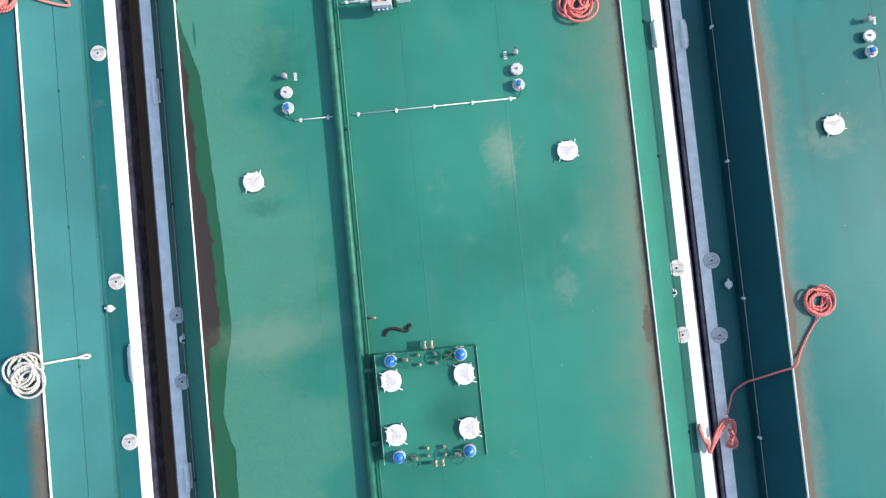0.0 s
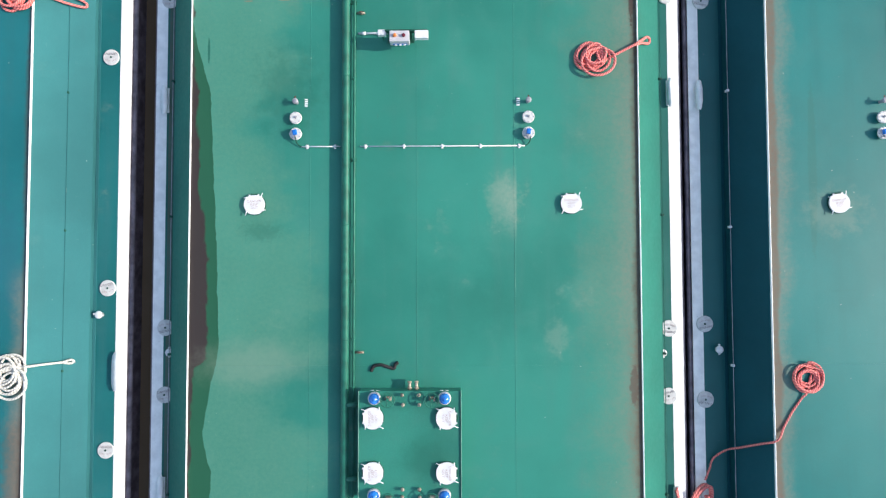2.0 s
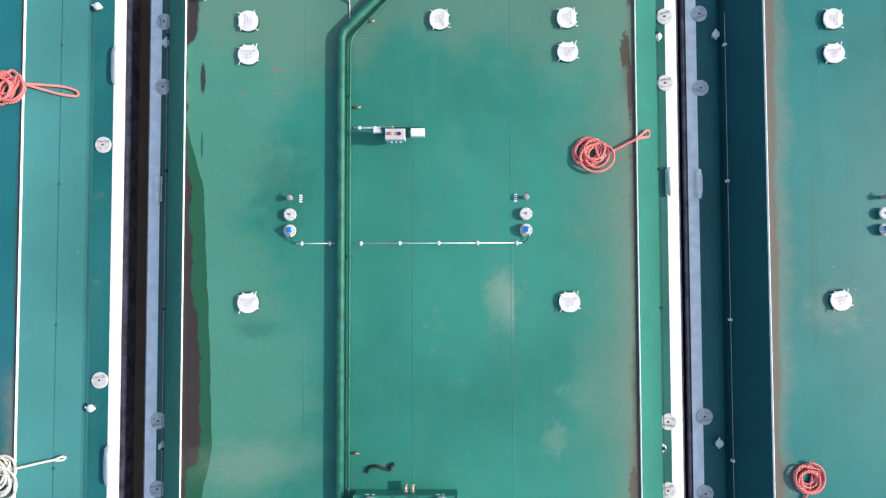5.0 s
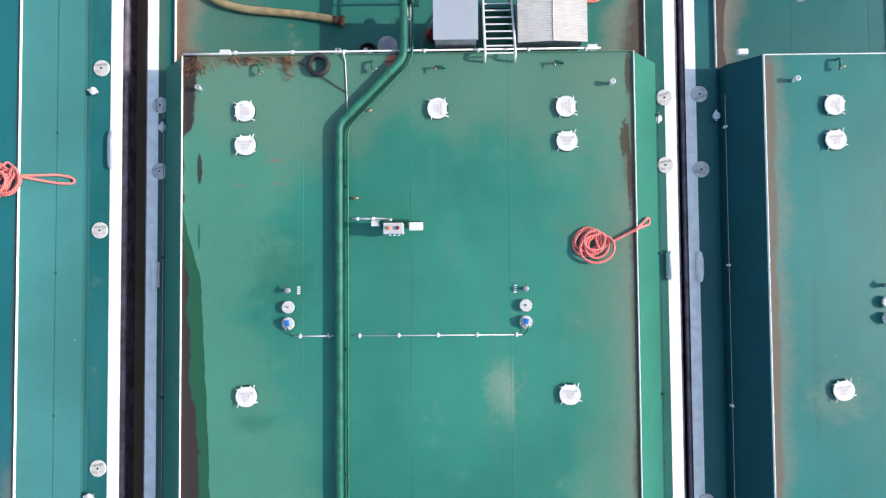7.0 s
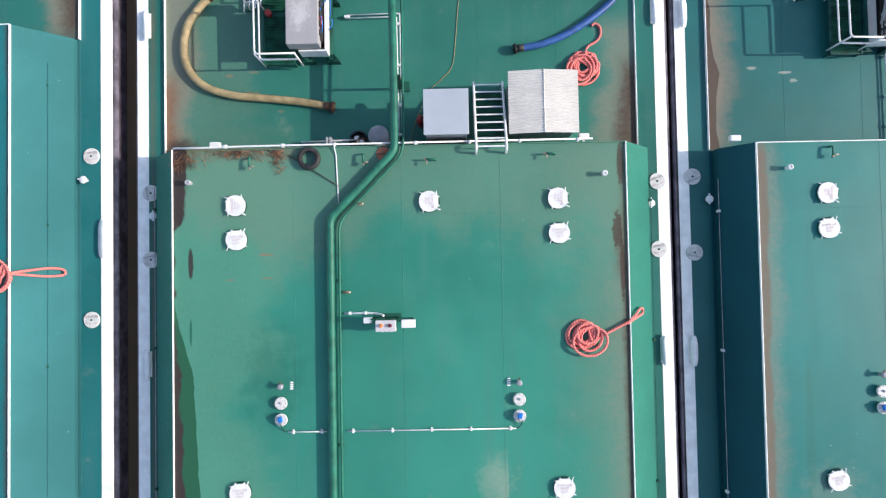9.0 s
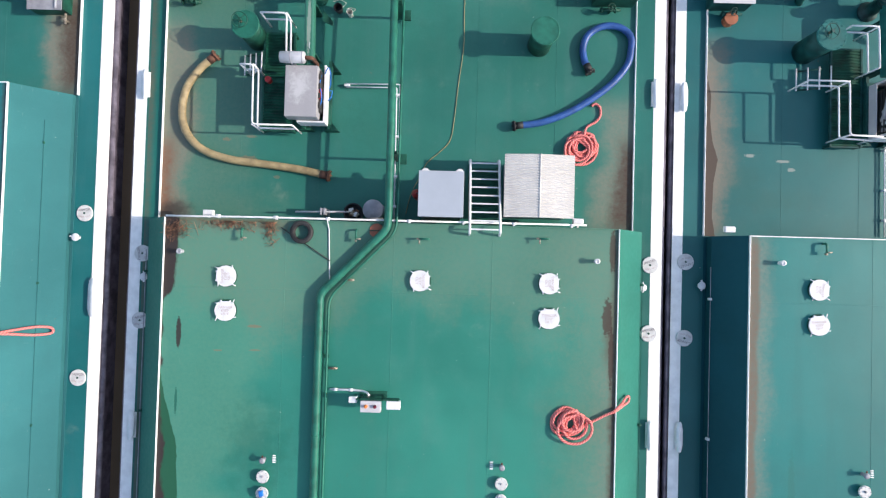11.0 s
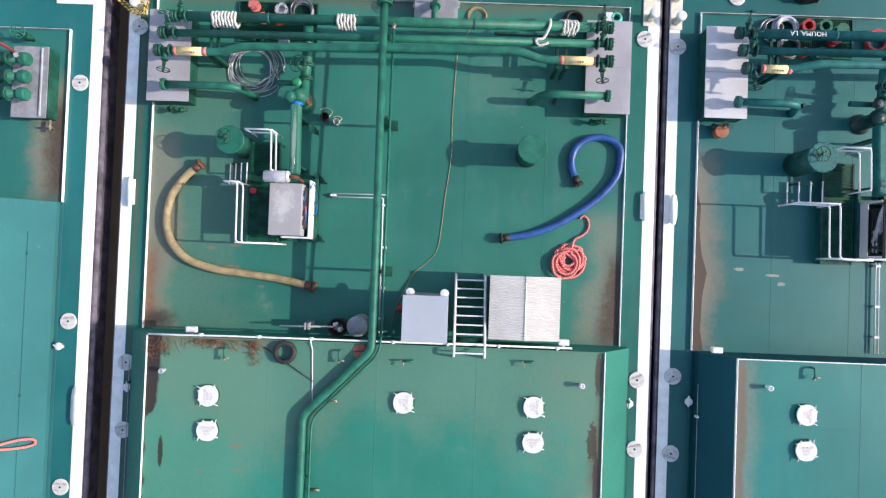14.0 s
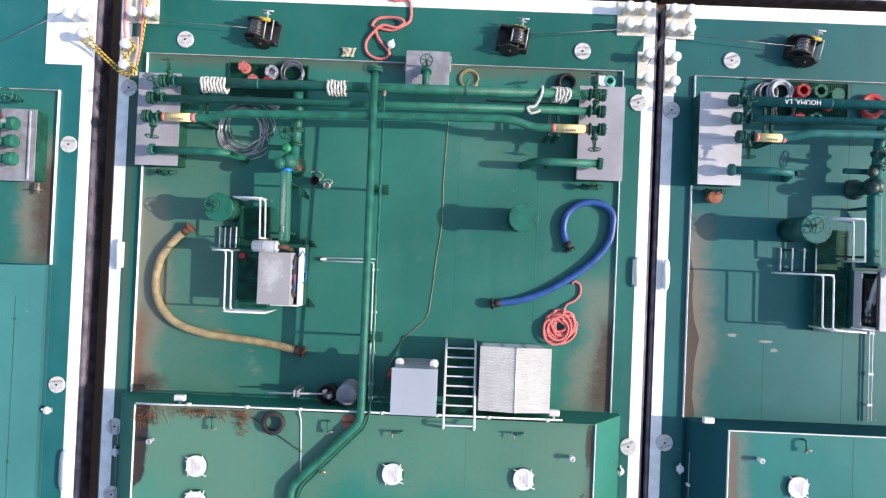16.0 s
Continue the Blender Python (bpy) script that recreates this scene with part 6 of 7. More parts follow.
for k in range(12):
    bm = bmesh.new()
    a, q = rnd.uniform(0, 6.28), rnd.uniform(0, 0.15)
    box(bm, -0.07, 0.07, -0.05, 0.05, -0.03, 0.03, 0.01, pose(q * math.cos(a), q * math.sin(a), 0.55 + 0.05 * rnd.random(), rnd.uniform(-40, 40), rnd.uniform(-40, 40), rnd.uniform(0, 180)))
    part("scrap", bm, (M_STRAW, M_BRASS, M_CLEAN, M_RUST)[k % 4], bk)

# dry reeds blown into the corner: far too many to count
st_ = bmesh.new()
rnd = random.Random(9)
for k in range(0, 260):
    if k < 90:
        x, y = rnd.gauss(-6.75, 0.22), rnd.gauss(12.3, 0.16)
    elif k < 190:
        x, y = rnd.gauss(-5.3, 0.45), 12.58 - abs(rnd.gauss(0, 0.11))
    else:
        x, y = rnd.gauss(-4.15, 0.09), 12.58 - abs(rnd.gauss(0, 0.3))
    x, y = max(x, -7.1), min(y, 12.57)
    a, l = rnd.uniform(0, 3.14), rnd.uniform(0.05, 0.2)
    p, q = Vector((x - l * math.cos(a), min(y - l * math.sin(a), 12.57), TOP + 0.01)), Vector((x + l * math.cos(a), min(y + l * math.sin(a), 12.57), TOP + rnd.uniform(0.01, 0.07)))
    rod(st_, p, q, rnd.uniform(0.0025, 0.006), 4)
tagged(part("dry_reeds", st_, M_STRAW), "dry brown reeds and twigs caught against the coaming", "debris", kind="stuff")

# small posts and spigots near the trunk's front edge
for x, y, z, mat in ((-6.58, 11.68, TOP, M_GALV), (4.88, 11.72, TOP, M_CLEAN), (10.08, 11.82, TOP_E, M_CLEAN)):
    h = thing("sounding_pipe", "short white capped sounding pipe on the trunk deck", "pipe", pose(x, y, z), group="sounding pipes")
    bm = bmesh.new()
    turned(bm, [(0.05, 0), (0.05, 0.18), (0.075, 0.19), (0.075, 0.24), (0.05, 0.25), (0.045, 0.22), (0, 0.22)], 16)
    part("post", bm, mat, h)
for x, y, z in ((-4.9, 12.2, TOP), (-1.75, 12.25, TOP), (0.1, 12.2, TOP), (3.4, 12.3, TOP), (11.3, 12.25, TOP_E)):
    h = thing("spigot", "green bent spigot with brass cock on the trunk deck", "tap", pose(x, y, z, 0, 0, -90 if 0 < x < 5 else 0), group="spigots")
    bm = bmesh.new()
    bent(bm, [(0, 0.15, 0.0), (0, 0.15, 0.17), (0, -0.12, 0.17)], 0.03, 0.1, 10)
    part("pipe", bm, M_GREEN, h)
    bm = bmesh.new()
    rod(bm, (-0.02, -0.1, 0.17), (0.14, -0.1, 0.19), 0.022, 8)
    rod(bm, (0, -0.15, 0.11), (0, -0.15, 0.2), 0.03, 8)
    part("cock", bm, M_BRASS, h, "brass cock")

# conduits on the pump deck
for dx, dz in ((0.0, 0.0), (14.62, DROP)):
    h = thing("deck_conduit", "paired white conduits with couplings on the pump deck", "conduit", pose(dx, 0, dz), group="pump deck conduits")
    for k, off in enumerate((0.0, 0.1)):
        bm = bmesh.new()
        bent(bm, [(-2.38, 16.84 - off, 0.12), (-0.77 - off, 16.86 - off, 0.12), (-0.74 - off, 12.7, 0.12)], 0.02, 0.06, 8)
        part("tube", bm, M_CLEAN, h)
    for x, y in ((-2.36, 16.8), (-0.82, 16.55), (-0.8, 15.3), (-0.8, 14.1), (-0.8, 13.2)):
        bm = bmesh.new()
        box(bm, x - 0.08, x + 0.08, y - 0.04, y + 0.03, 0.005, 0.15, 0.01)
        part("clamp", bm, M_CLEAN, h)

# ---- things by the bow end of the pump deck ----
def coil(name, label, cat, c, r, n, tr, mat, seed, flat=0.6, loose=0.0):
    h = thing(name, label, cat, Matrix.Translation(c))
    rnd = random.Random(seed)
    pts = []
    for k in range(n):
        rr = r * rnd.uniform(0.78 - loose, 1.08)
        ox, oy = rnd.uniform(-0.12 - loose, 0.12 + loose) * r, rnd.uniform(-0.12 - loose, 0.12 + loose) * r
        for j in range(10):
            a = math.tau * j / 10
            pts.append((ox + rr * math.cos(a), oy + rr * math.sin(a), tr + tr * 2 * flat * (k // 2) + 0.004 * j / 10))
    bm = bmesh.new()
    tube(bm, smooth_path(pts, 4), tr, 8)
    part("coil", bm, mat, h)
    return h


M_WIRE = painted("bright_wire", (0.45, 0.45, 0.46), 0.4, 0.1, (0.2, 0.18, 0.16), 0.2, 0.3)
coil("wire_coil", "loose coil of grey wire cable on the pump deck", "cable", (-4.92, 20.58, 0.005), 0.74, 11, 0.012, M_WIRE, 2, 0.3, 0.08)
coil("hose_coil", "black rubber hose coiled by the manifold", "hose", (4.57, 22.25, 0.005), 0.27, 7, 0.04, M_BLACK, 5)
coil("cord_coil", "yellow cord in loose loops by the tool box", "cord", (1.72, 22.3, 0.005), 0.27, 5, 0.016, M_CORD, 6)
coil("cable_coil", "grey cable coiled on the spares tray", "cable", (-3.5, 22.24, 0.06), 0.34, 8, 0.03, M_CABLE, 7)
coil("hose_coil", "pale grey hose coiled on the spares tray", "hose", (10.9, 22.28, DROP + 0.06), 0.33, 8, 0.035, M_GALV, 8)
coil("cable_coil", "grey cable coil behind the crossover pipes", "cable", (10.52, 22.22, DROP + 0.06), 0.33, 6, 0.03, M_CABLE, 11)
coil("cable_coil", "grey cable coil under the crossover pipes", "cable", (11.05, 21.72, DROP + 0.06), 0.32, 6, 0.028, M_CABLE, 13)
coil("hose_coil", "turquoise hose coiled beside the manifold", "hose", (5.86, 22.38, 0.005), 0.15, 6, 0.03, painted("turquoise_hose", (0.1, 0.5, 0.42), 0.4, 0.1), 14)
coil("hose_coil", "red rubber hose coiled by the crossover pipes", "hose", (13.62, 21.95, DROP + 0.006), 0.3, 6, 0.045, M_RED, 17)
for dx, dz in ((0.0, 0.0), (16.0, DROP)):
    h = thing("spares_tray", "dark green grated spares tray under the crossover pipes", "tray", pose(dx, 0.13 if dx else 0.0, dz), group="spares trays")
    bm = bmesh.new()
    box(bm, -5.42, -3.05, 21.3, 21.34, 0.006, 0.09, 0.005)
    box(bm, -5.42, -3.05, 22.48, 22.52, 0.006, 0.09, 0.005)
    box(bm, -5.42, -5.38, 21.34, 22.48, 0.006, 0.09, 0.005)
    box(bm, -3.09, -3.05, 21.34, 22.48, 0.006, 0.09, 0.005)
    part("tray_frame", bm, M_DARK, h)
    bm = bmesh.new()
    for k in range(38):
        x = -5.35 + k * 0.06
        box(bm, x - 0.01, x + 0.01, 21.34, 22.48, 0.02, 0.06)
    for k in range(14):
        y = 21.4 + k * 0.08
        box(bm, -5.38, -3.09, y - 0.008, y + 0.008, 0.03, 0.055)
    g = part("grating", bm, M_GRATE, h)
    g["kind"] = "stuff"
SPARES = [(-4.92, 22.36, 0.0, 0.16, 0.22, M_PINK, False), (-4.1, 22.25, 0.0, 0.19, 0.2, M_GALV, True), (-4.66, 22.0, 0.0, 0.16, 0.15, M_PINK, False), (-4.2, 21.98, 0.0, 0.15, 0.18, M_RED, False),
          (-4.0, 21.3, 0.0, 0.16, 0.2, M_STEEL, False), (-4.75, 21.35, 0.0, 0.17, 0.2, M_DARK, True),
          (11.48, 22.3, DROP, 0.2, 0.3, M_RED, True), (11.97, 22.3, DROP, 0.2, 0.32, M_GREEN, True), (12.48, 22.22, DROP, 0.19, 0.3, M_GREEN, False), (12.33, 21.93, DROP, 0.15, 0.25, M_RED, False), (11.45, 21.55, DROP, 0.14, 0.2, M_RED, False),
          (11.9, 21.5, DROP, 0.19, 0.25, M_GREEN, True)]
for x, y, z, r, hh, mat, hollow in SPARES:
    h = thing("pipe_spool", "short flanged pipe spool standing on the spares tray", "pipe fitting", pose(x, y, z + 0.06), group="spare pipe fittings")
    bm = bmesh.new()
    if hollow:
        turned(bm, [(r, 0), (r, 0.04), (r * 0.72, 0.05), (r * 0.72, hh - 0.05), (r, hh - 0.04), (r, hh), (r * 0.6, hh), (r * 0.58, 0.05), (0, 0.05)], 22)
    else:
        turned(bm, [(r, 0), (r, 0.04), (r * 0.72, 0.05), (r * 0.72, hh - 0.05), (r, hh - 0.04), (r, hh), (0, hh)], 22)
    part("spool", bm, mat, h)
    for i in range(6):
        bm = bmesh.new()
        a = math.tau * i / 6
        rod(bm, (r * 0.85 * math.cos(a), r * 0.85 * math.sin(a), hh - 0.05), (r * 0.85 * math.cos(a), r * 0.85 * math.sin(a), hh + 0.02), 0.018, 6)
        part("bolt", bm, M_RUST, h)
for x, y, tr, lab in ((-5.42, 21.56, 0.19, "white rope wrapped round the crossover pipe"), (-1.98, 21.61, 0.19, "white rope wrapped round the crossover pipe"), (4.25, 21.68, 0.19, "off-white rope hung round the crossover pipe")):
    h = thing("rope_wrap", lab, "rope", pose(x, y, 1.05), group="rope wraps")
    bm = bmesh.new()
    n = 8 if x < -4 else (6 if x < 0 else 5)
    pts = []
    for k in range(n * 12 + 1):
        a = math.tau * k / 12
        wob = 0.025 * math.sin(k * 1.9 + x) * math.sin(k * 0.37)
        pts.append((wob - 0.36 * n / 8 + 0.72 * n / 8 * k / (n * 12) + (0.1 * math.sin(a) if x > 0 else 0.02 * math.sin(a)), (tr + wob) * math.cos(a), (tr + 0.6 * wob) * math.sin(a) - (0.06 if x > 0 else 0)))
    tube(bm, smooth_path(pts, 2), 0.04, 8)
    part("rope", bm, M_ROPE_W, h)
h = thing("rope_wrap", "frayed white rope end hung over the pipes", "rope", pose(3.65, 21.6, 1.05), group="rope wraps")
bm = bmesh.new()
tube(bm, smooth_path([(0.1, 0.3, -0.05), (0.08, 0.1, 0.16), (0.02, -0.1, 0.14), (-0.1, -0.3, 0.12), (-0.3, -0.35, 0.12), (-0.2, -0.5, 0.1), (0.05, -0.42, 0.13)], 6), 0.04, 8)
part("rope", bm, M_ROPE_W, h)
tb = thing("valve_box", "grey steel box with a green valve and handwheel on its lid", "box", pose(0.5, 22.44, 0.005))
bm = bmesh.new()
box(bm, -0.6, 0.6, -0.46, 0.46, 0.0, 0.5, 0.012)
part("body", bm, M_STEEL, tb)
bm = bmesh.new()
box(bm, -0.63, 0.63, -0.49, 0.49, 0.502, 0.53, 0.008)
part("lid", bm, M_STEEL, tb)
for x, y in ((-0.66, 0.02), (0.66, 0.05), (0.66, 0.3)):
    bm = bmesh.new()
    bent(bm, [(x * 0.93, y - 0.09, 0.4), (x, y - 0.09, 0.4), (x, y + 0.09, 0.4), (x * 0.93, y + 0.09, 0.4)], 0.014, 0.03, 8)
    part("handle", bm, M_GALV, tb)
bm = bmesh.new()
bent(bm, [(-0.02, -0.75, 0.9), (-0.02, -0.25, 0.9), (-0.02, 0.0, 0.53)], 0.1, 0.2, 14)
disc_on(bm, (-0.02, -0.2, 0.85), (0, 1, -0.6), 0.16, 0.06)
v = part("valve", bm, M_GREEN, tb)
bm = bmesh.new()
ring_wheel(bm, (-0.02, 0.05, 1.05), (0, -0.2, 1), 0.17, 0.015, 6)
rod(bm, (-0.02, 0.02, 0.53), (-0.02, 0.05, 1.05), 0.03, 8)
part("handwheel", bm, M_DARK, v)
h = thing("paper_box", "small white box standing beside the spill box", "box", pose(5.72, 22.38, 0.005))
bm = bmesh.new()
box(bm, -0.2, 0.02, -0.14, 0.16, 0.0, 0.12, 0.008)
part("carton", bm, M_CLEAN, h)
h = thing("cloth_rag", "crumpled pale cloth rag on the coaming", "rag", pose(-1.9, 22.96, 0.0))
bm = bmesh.new()
bmesh.ops.create_grid(bm, x_segments=14, y_segments=14, size=0.2)
for v in bm.verts:
    v.co.z = 0.05 + 0.09 * abs(noise.noise(v.co * 9)) + 0.05 * noise.noise(v.co * 23)
    v.co.x += 0.08 * noise.noise(v.co * 6 + Vector((3, 1, 0)))
    v.co.y *= 0.7
bmesh.ops.solidify(bm, geom=bm.faces[:], thickness=0.01)
part("cloth", bm, painted("pale_cloth", (0.6, 0.55, 0.4), 0.9, 0.3), h, "", True)
for x, y, lab, mat, r in ((-2.68, 19.09, "small black bucket on the pump deck", M_BLACK, 0.13), (-2.33, 18.96, "cut cream plastic bottle with a cord on the deck", M_CREAM, 0.09)):
    h = thing("small_bucket" if r > 0.1 else "bottle", lab, "bucket" if r > 0.1 else "bottle", pose(x, y, 0.005))
    bm = bmesh.new()
    turned(bm, [(r * 0.8, 0), (r, 0.24), (r * 1.06, 0.24), (r * 1.06, 0.26), (r * 0.9, 0.26), (r * 0.75, 0.03), (0, 0.03)], 20)
    part("shell", bm, mat, h)
    bm = bmesh.new()
    tube(bm, smooth_path([(r, 0, 0.24), (r * 1.6, r * 1.5, 0.1), (0, r * 2.4, 0.02), (-r * 1.5, r * 2, 0.02)], 5), 0.008, 6)
    part("string", bm, M_CREAM, h)


# ---- winches, bitts and lines on the bow deck ----
def winch(x, y, z, turn, flip):
    h = thing("deck_winch", "black hand winch wound with grey wire on the bow deck", "winch", pose(x, y, z, 0, 0, turn), group="deck winches")
    s = -1 if flip else 1
    bm = bmesh.new()
    box(bm, -0.45, 0.5, -0.33, 0.33, 0.0, 0.04, 0.01)
    part("base", bm, M_BLACK, h)
    for y0 in (-0.33, 0.27):
        bm = bmesh.new()
        prism(bm, [(-0.42, 0.0), (0.45, 0.0), (0.45, 0.06), (-0.42, 0.06)], 0.04, 0.34)
        bmesh.ops.translate(bm, vec=(0, y0, 0), verts=bm.verts)
        part("side_frame", bm, M_BLACK, h)
    bm = bmesh.new()
    ax = Euler((radians(90), 0, 0)).to_matrix().to_4x4()
    turned(bm, [(0.3, 0.0), (0.3, 0.04), (0.13, 0.05), (0.13, 0.45), (0.3, 0.46), (0.3, 0.5)], 26, Matrix.Translation((-0.12 * s, 0.25, 0.34)) @ ax)
    d = part("drum", bm, M_BLACK, h)
    bm = bmesh.new()
    turns = [(k / 18.0, 0.165 + 0.012 * math.sin(k * 0.21)) for k in range(9 * 18)]
    tube(bm, [(-0.12 * s + a0 * math.cos(math.tau * u), 0.19 - 0.044 * u, 0.34 + a0 * math.sin(math.tau * u)) for u, a0 in turns], 0.024, 6)
    part("wound_wire", bm, M_CABLE, d, "grey wound wire")
    bm = bmesh.new()
    turned(bm, [(0.27, 0.0), (0.29, 0.02), (0.29, 0.05), (0.06, 0.06), (0.05, 0.1), (0, 0.1)], 30, Matrix.Translation((0.05 * s, -0.36, 0.3)) @ Euler((radians(75), 0, 0)).to_matrix().to_4x4())
    part("gear_wheel", bm, M_BLACK, h)
    bm = bmesh.new()
    box(bm, -0.02, 0.3, 0.2, 0.3, 0.5, 0.54, 0.008)
    part("yellow_label", bm, painted("yellow_enamel", (0.75, 0.5, 0.06), 0.4, 0.15), h, "yellow warning plate")
    bm = bmesh.new()
    for k in range(3):
        rod(bm, (-0.05 + 0.22 * k, -0.3, 0.45), (-0.05 + 0.22 * k, 0.28, 0.48), 0.022, 8)
    part("tie_rod", bm, M_GALV, h, "bright tie rods")
    bm = bmesh.new()
    rod(bm, (0.18, 0.33, 0.45), (0.18, 0.5, 0.5), 0.035, 8)
    rod(bm, (0.02, 0.5, 0.5), (0.36, 0.52, 0.52), 0.022, 8)
    ring_wheel(bm, (0.18, 0.42, 0.5), (0, 1, 0.2), 0.1, 0.012, 4)
    part("crank", bm, M_GALV, h, "bright crank")
    return h


winch(-4.45, 23.45, 0.0, -8, False)
winch(2.95, 23.5, 0.0, 172 - 180, True)
winch(11.5, 23.55, DROP, -12, False)
for a, b in (((-4.7, 23.45, 0.4), (-7.7, 23.6, 0.35)), ((3.3, 23.55, 0.4), (6.2, 23.85, 0.35)), ((11.2, 23.55, 0.3), (7.9, 23.8, 0.25)), ((-10.1, 23.85, 0.3), (-13.2, 22.2, 0.3)), ((7.4, 23.85, 0.35), (6.9, 23.1, 0.3)), ((7.36, 23.8, 0.35), (6.95, 22.95, 0.28)), ((7.45, 23.8, 0.35), (6.88, 22.85, 0.3))):
    h = thing("mooring_wire", "taut grey mooring wire between winch and bitts", "wire", group="mooring wires")
    bm = bmesh.new()
    rod(bm, a, b, 0.011, 8)
    part("wire", bm, M_CABLE, h)


def bitts(places, plate, z, label, dirty=M_CREAM, r=0.13):
    x0, x1, y0, y1 = plate
    c = ((x0 + x1) / 2, (y0 + y1) / 2)
    h = thing("mooring_bitts", label, "bollard", pose(*c, z), group="mooring bitts")
    bm = bmesh.new()
    box(bm, x0 - c[0], x1 - c[0], y0 - c[1], y1 - c[1], 0.005, 0.04, 0.012)
    part("base_plate", bm, dirty, h, "cream painted base plate with rust stains")
    for x, y in places:
        bm = bmesh.new()
        turned(bm, [(r * 0.9, 0.04), (r * 0.88, 0.4), (r * 1.12, 0.42), (r * 1.15, 0.47), (r * 1.0, 0.5), (0, 0.51)], 24, Matrix.Translation((x - c[0], y - c[1], 0)))
        p = part("post", bm, dirty, h, "rusty cream post", True)
        bm = bmesh.new()
        turned(bm, [(r * 1.1, 0.49), (r * 1.1, 0.515), (r * 0.9, 0.53), (0, 0.532)], 24, Matrix.Translation((x - c[0], y - c[1], 0)))
        part("cap", bm, M_CLEAN, p, "white cap", True)
    return h


bitts([(6.87, 23.12), (6.87, 22.42)], (6.67, 7.04, 22.2, 23.32), 0.0, "pair of white capped bitts on a rusty plate")
bitts([(7.69, 23.1), (7.69, 22.4)], (7.52, 7.88, 22.16, 23.3), DROP, "pair of white capped bitts on a rusty plate")
bitts([(6.27, 24.48), (6.77, 24.49), (6.28, 23.99), (6.78, 23.99)], (6.03, 7.12, 23.78, 24.78), 0.0, "four rusty bitts on a cream corner plate")
bitts([(7.59, 24.5), (8.08, 24.5), (7.57, 23.98), (8.08, 23.96)], (7.52, 8.36, 23.78, 24.8), DROP, "four rusty bitts on a cream corner plate")
bitts([(-8.34, 22.83), (-8.35, 22.22)], (-8.6, -8.18, 22.03, 23.2), 0.0, "pair of white capped bitts wound with rope")
bitts([(-7.7, 23.78), (-8.2, 23.78)], (-8.65, -7.6, 23.6, 24.78), 0.0, "rusty bitts on a cream corner plate")
bitts([(-10.07, 23.66), (-9.66, 23.68), (-9.62, 23.1)], (-10.95, -9.5, 22.28, 24.78), 0.0, "white bitts on a large white corner plate", M_WHITE)
for lab, pts, mat, r in (
        ("black and yellow rope lashing between two barges", [(-9.62, 23.3, 0.25), (-9.45, 22.95, 0.25), (-9.0, 22.5, 0.2), (-8.55, 22.15, 0.25), (-8.3, 22.02, 0.25), (-8.15, 22.2, 0.28), (-8.4, 22.45, 0.3), (-8.5, 22.75, 0.3), (-8.3, 22.98, 0.3), (-8.15, 22.8, 0.3), (-8.35, 22.5, 0.33), (-8.5, 22.25, 0.3)], M_ROPE_Y, 0.032),
        ("black and yellow rope lashing between two barges", [(-9.75, 22.95, 0.3), (-9.4, 22.75, 0.28), (-8.9, 22.3, 0.22), (-8.5, 22.0, 0.2), (-8.2, 21.98, 0.2), (-8.1, 22.3, 0.2), (-8.0, 22.9, 0.2), (-7.9, 23.5, 0.25), (-7.85, 24.2, 0.25), (-7.85, 24.75, 0.2)], M_ROPE_Y, 0.032),
        ("orange-red mooring line led along the barge side", [(-8.1, 22.3, 0.2), (-8.0, 23.0, 0.25), (-7.95, 23.8, 0.3), (-7.97, 24.75, 0.25)], M_ROPE, 0.03),
        ("orange-red mooring line led along the barge side", [(-8.5, 22.9, 0.1), (-8.58, 23.5, 0.12), (-8.55, 24.75, 0.12)], M_ROPE, 0.03)):
    h = thing("mooring_line", lab, "rope", group="mooring lines")
    bm = bmesh.new()
    tube(bm, smooth_path(pts, 6), r, 8)
    part("line", bm, mat, h)

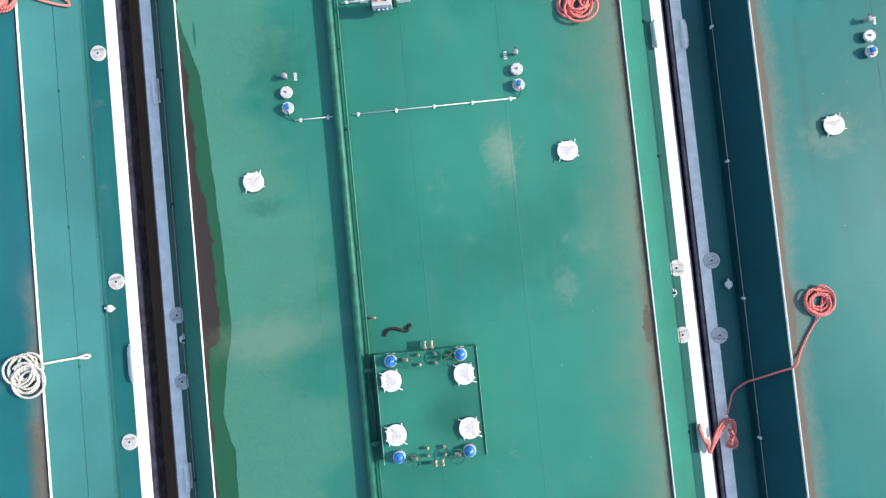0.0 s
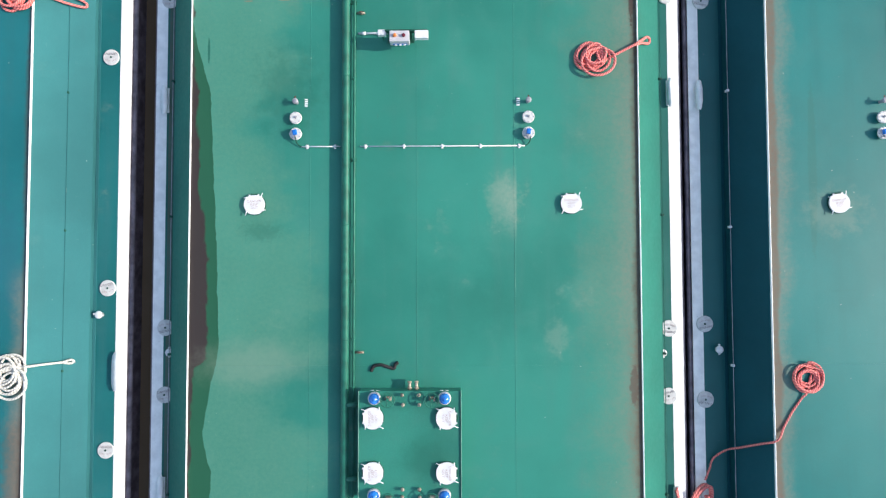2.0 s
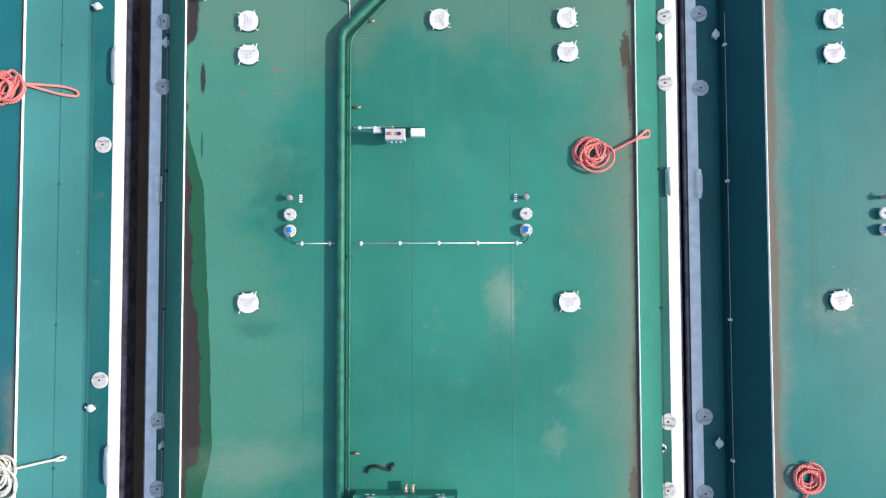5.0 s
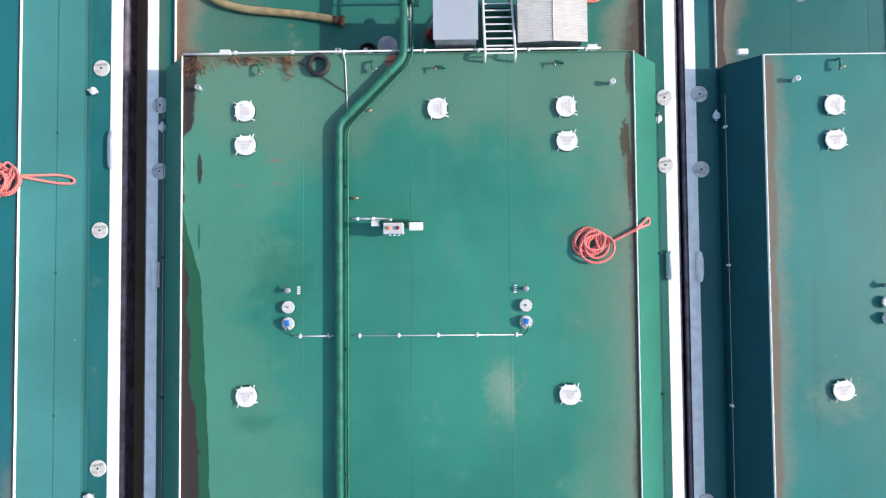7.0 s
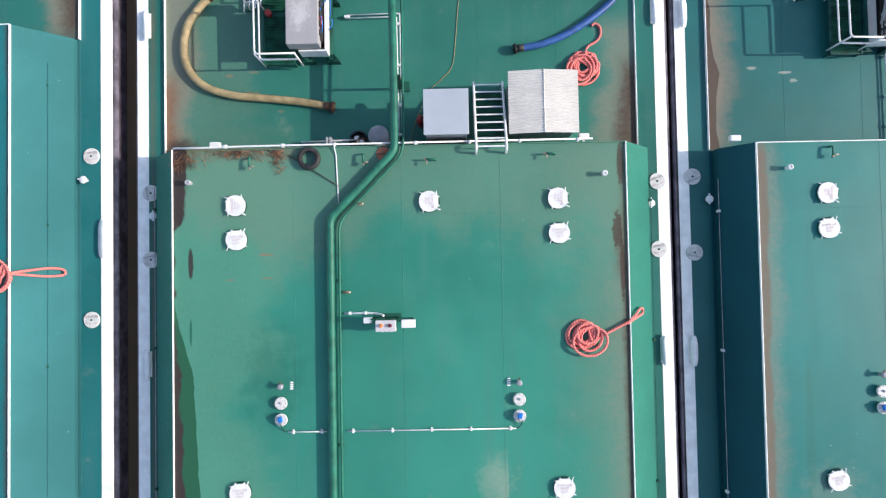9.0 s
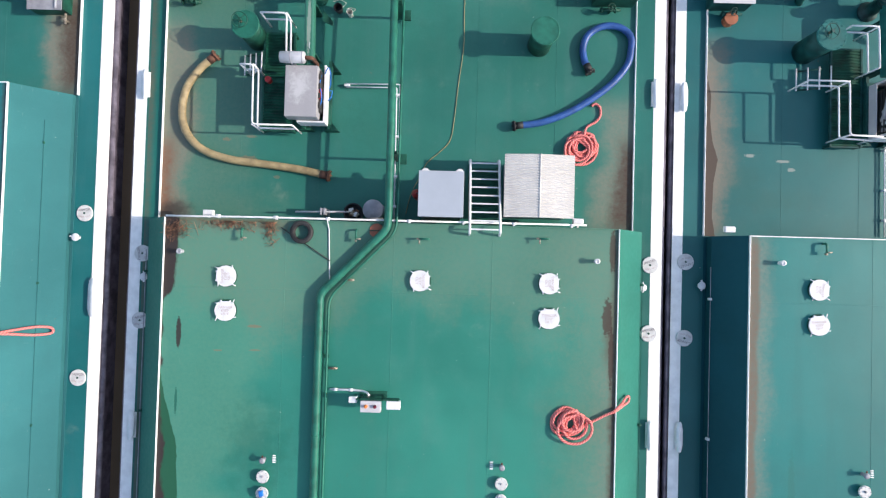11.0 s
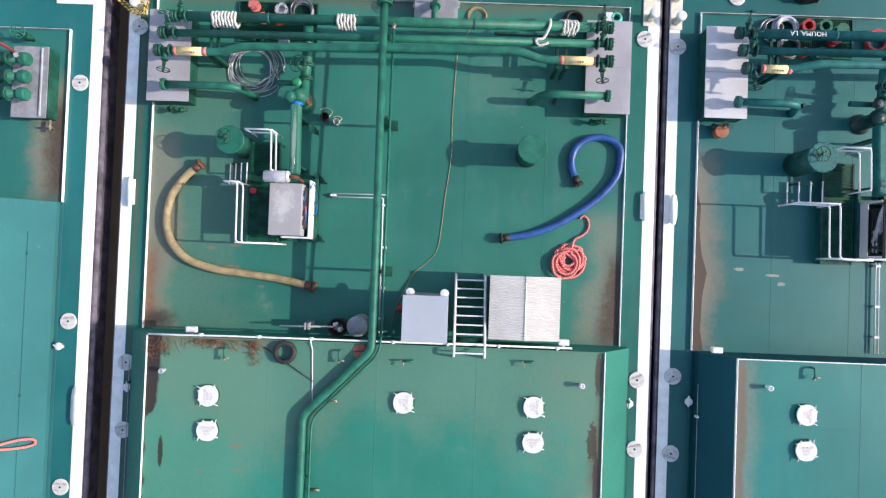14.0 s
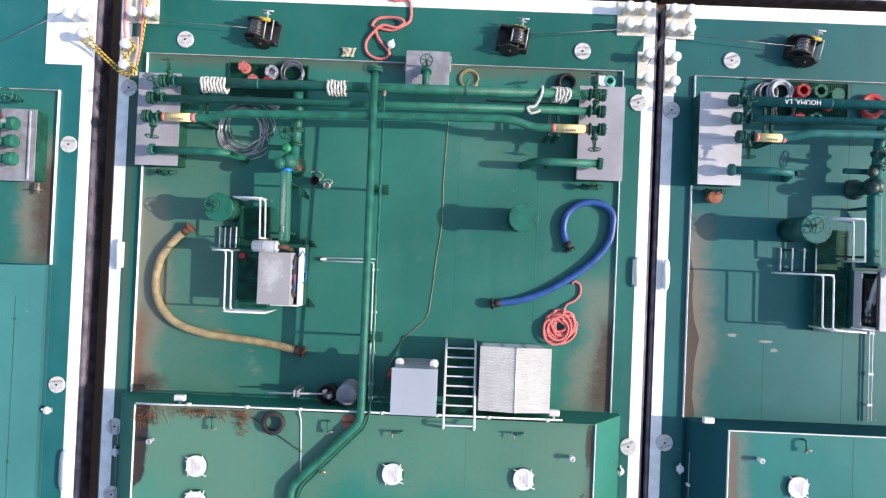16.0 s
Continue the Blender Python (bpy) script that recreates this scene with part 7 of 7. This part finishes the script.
# ---- what shows of the port barge's manifold ----
mf = thing("cargo_manifold", "green capped valve ends over a grey tray on the port barge", "pipes", pose(-0.3, 0, 0))
for y in (20.29, 19.78, 19.28):
    bm = bmesh.new()
    rod(bm, (-13.5, y, 0.9), (-11.0, y, 0.9), 0.12, 16)
    p = part("pipe", bm, M_GREEN, mf)
    for x in (-11.65, -11.35):
        bm = bmesh.new()
        disc_on(bm, (x, y, 0.9), (1, 0, 0), 0.21, 0.08)
        part("flange", bm, M_DARK, p)
    bm = bmesh.new()
    turned(bm, [(0.17, 0), (0.19, 0.04), (0.19, 0.2), (0.15, 0.26), (0, 0.27)], 22, Matrix.Translation((-11.02, y, 0.9)) @ Euler((0, radians(90), 0)).to_matrix().to_4x4())
    part("end_cap", bm, M_GREEN, p)
    bm = bmesh.new()
    ring_wheel(bm, (-11.95, y + 0.35, 1.25), (0, 0.6, 0.8), 0.17, 0.014, 5)
    rod(bm, (-11.95, y, 0.9), (-11.95, y + 0.35, 1.25), 0.04, 8)
    part("handwheel", bm, M_DARK, p)
tr = thing("spill_box", "grey steel spill box with raised cover on the port barge", "box", pose(-11.32, 19.75, 0.006), group="spill boxes")
bm = bmesh.new()
box(bm, -0.5, 0.55, -1.02, 1.02, 0.0, 0.45, 0.012)
part("box", bm, M_DARK, tr)
bm = bmesh.new()
box(bm, -0.52, 0.52, -1.05, 1.05, 0.452, 0.48, 0.008)
part("cover", bm, M_STEEL, tr)
bm = bmesh.new()
box(bm, 0.33, 0.37, -1.0, 1.0, 0.48, 0.53, 0.006)
part("cover_lip", bm, M_GALV, tr)
h = thing("drain_valve", "small brass drain valve beside the spill box", "valve", pose(-10.85, 18.5, 0.005), group="drain valves")
bm = bmesh.new()
rod(bm, (0, -0.12, 0.2), (0, 0.2, 0.2), 0.04, 10)
rod(bm, (0, 0, 0), (0, 0, 0.3), 0.035, 10)
rod(bm, (-0.09, 0, 0.3), (0.09, 0, 0.3), 0.02, 8)
part("body", bm, M_BRASS, h)
h = thing("wheel_valve", "green valve with handwheel on the port barge", "valve", pose(-11.6, 21.15, 0.005))
bm = bmesh.new()
rod(bm, (0, 0, 0), (0, 0, 0.7), 0.05, 10)
disc_on(bm, (0, 0, 0.3), (0, 0, 1), 0.12, 0.2)
part("stem", bm, M_DARK, h)
bm = bmesh.new()
ring_wheel(bm, (0, 0, 0.7), (0.1, 0, 1), 0.2, 0.016, 5)
part("handwheel", bm, M_GREEN, h)
hose("red rubber hose led over the port barge's manifold", [(-12.6, 20.9, 0.9), (-12.0, 20.75, 0.85), (-11.55, 20.5, 0.9), (-11.3, 20.35, 1.15)], 0.04, M_RED, M_STEEL)
rd = thing("rusty_cap", "rusty orange round cap beside the spill box", "cap", pose(9.05, 19.1, DROP + 0.005))
bm = bmesh.new()
turned(bm, [(0.17, 0), (0.17, 0.25), (0.2, 0.26), (0.2, 0.3), (0, 0.31)], 22)
part("cap", bm, painted("orange_primer", (0.35, 0.11, 0.05), 0.6, 0.35), rd)
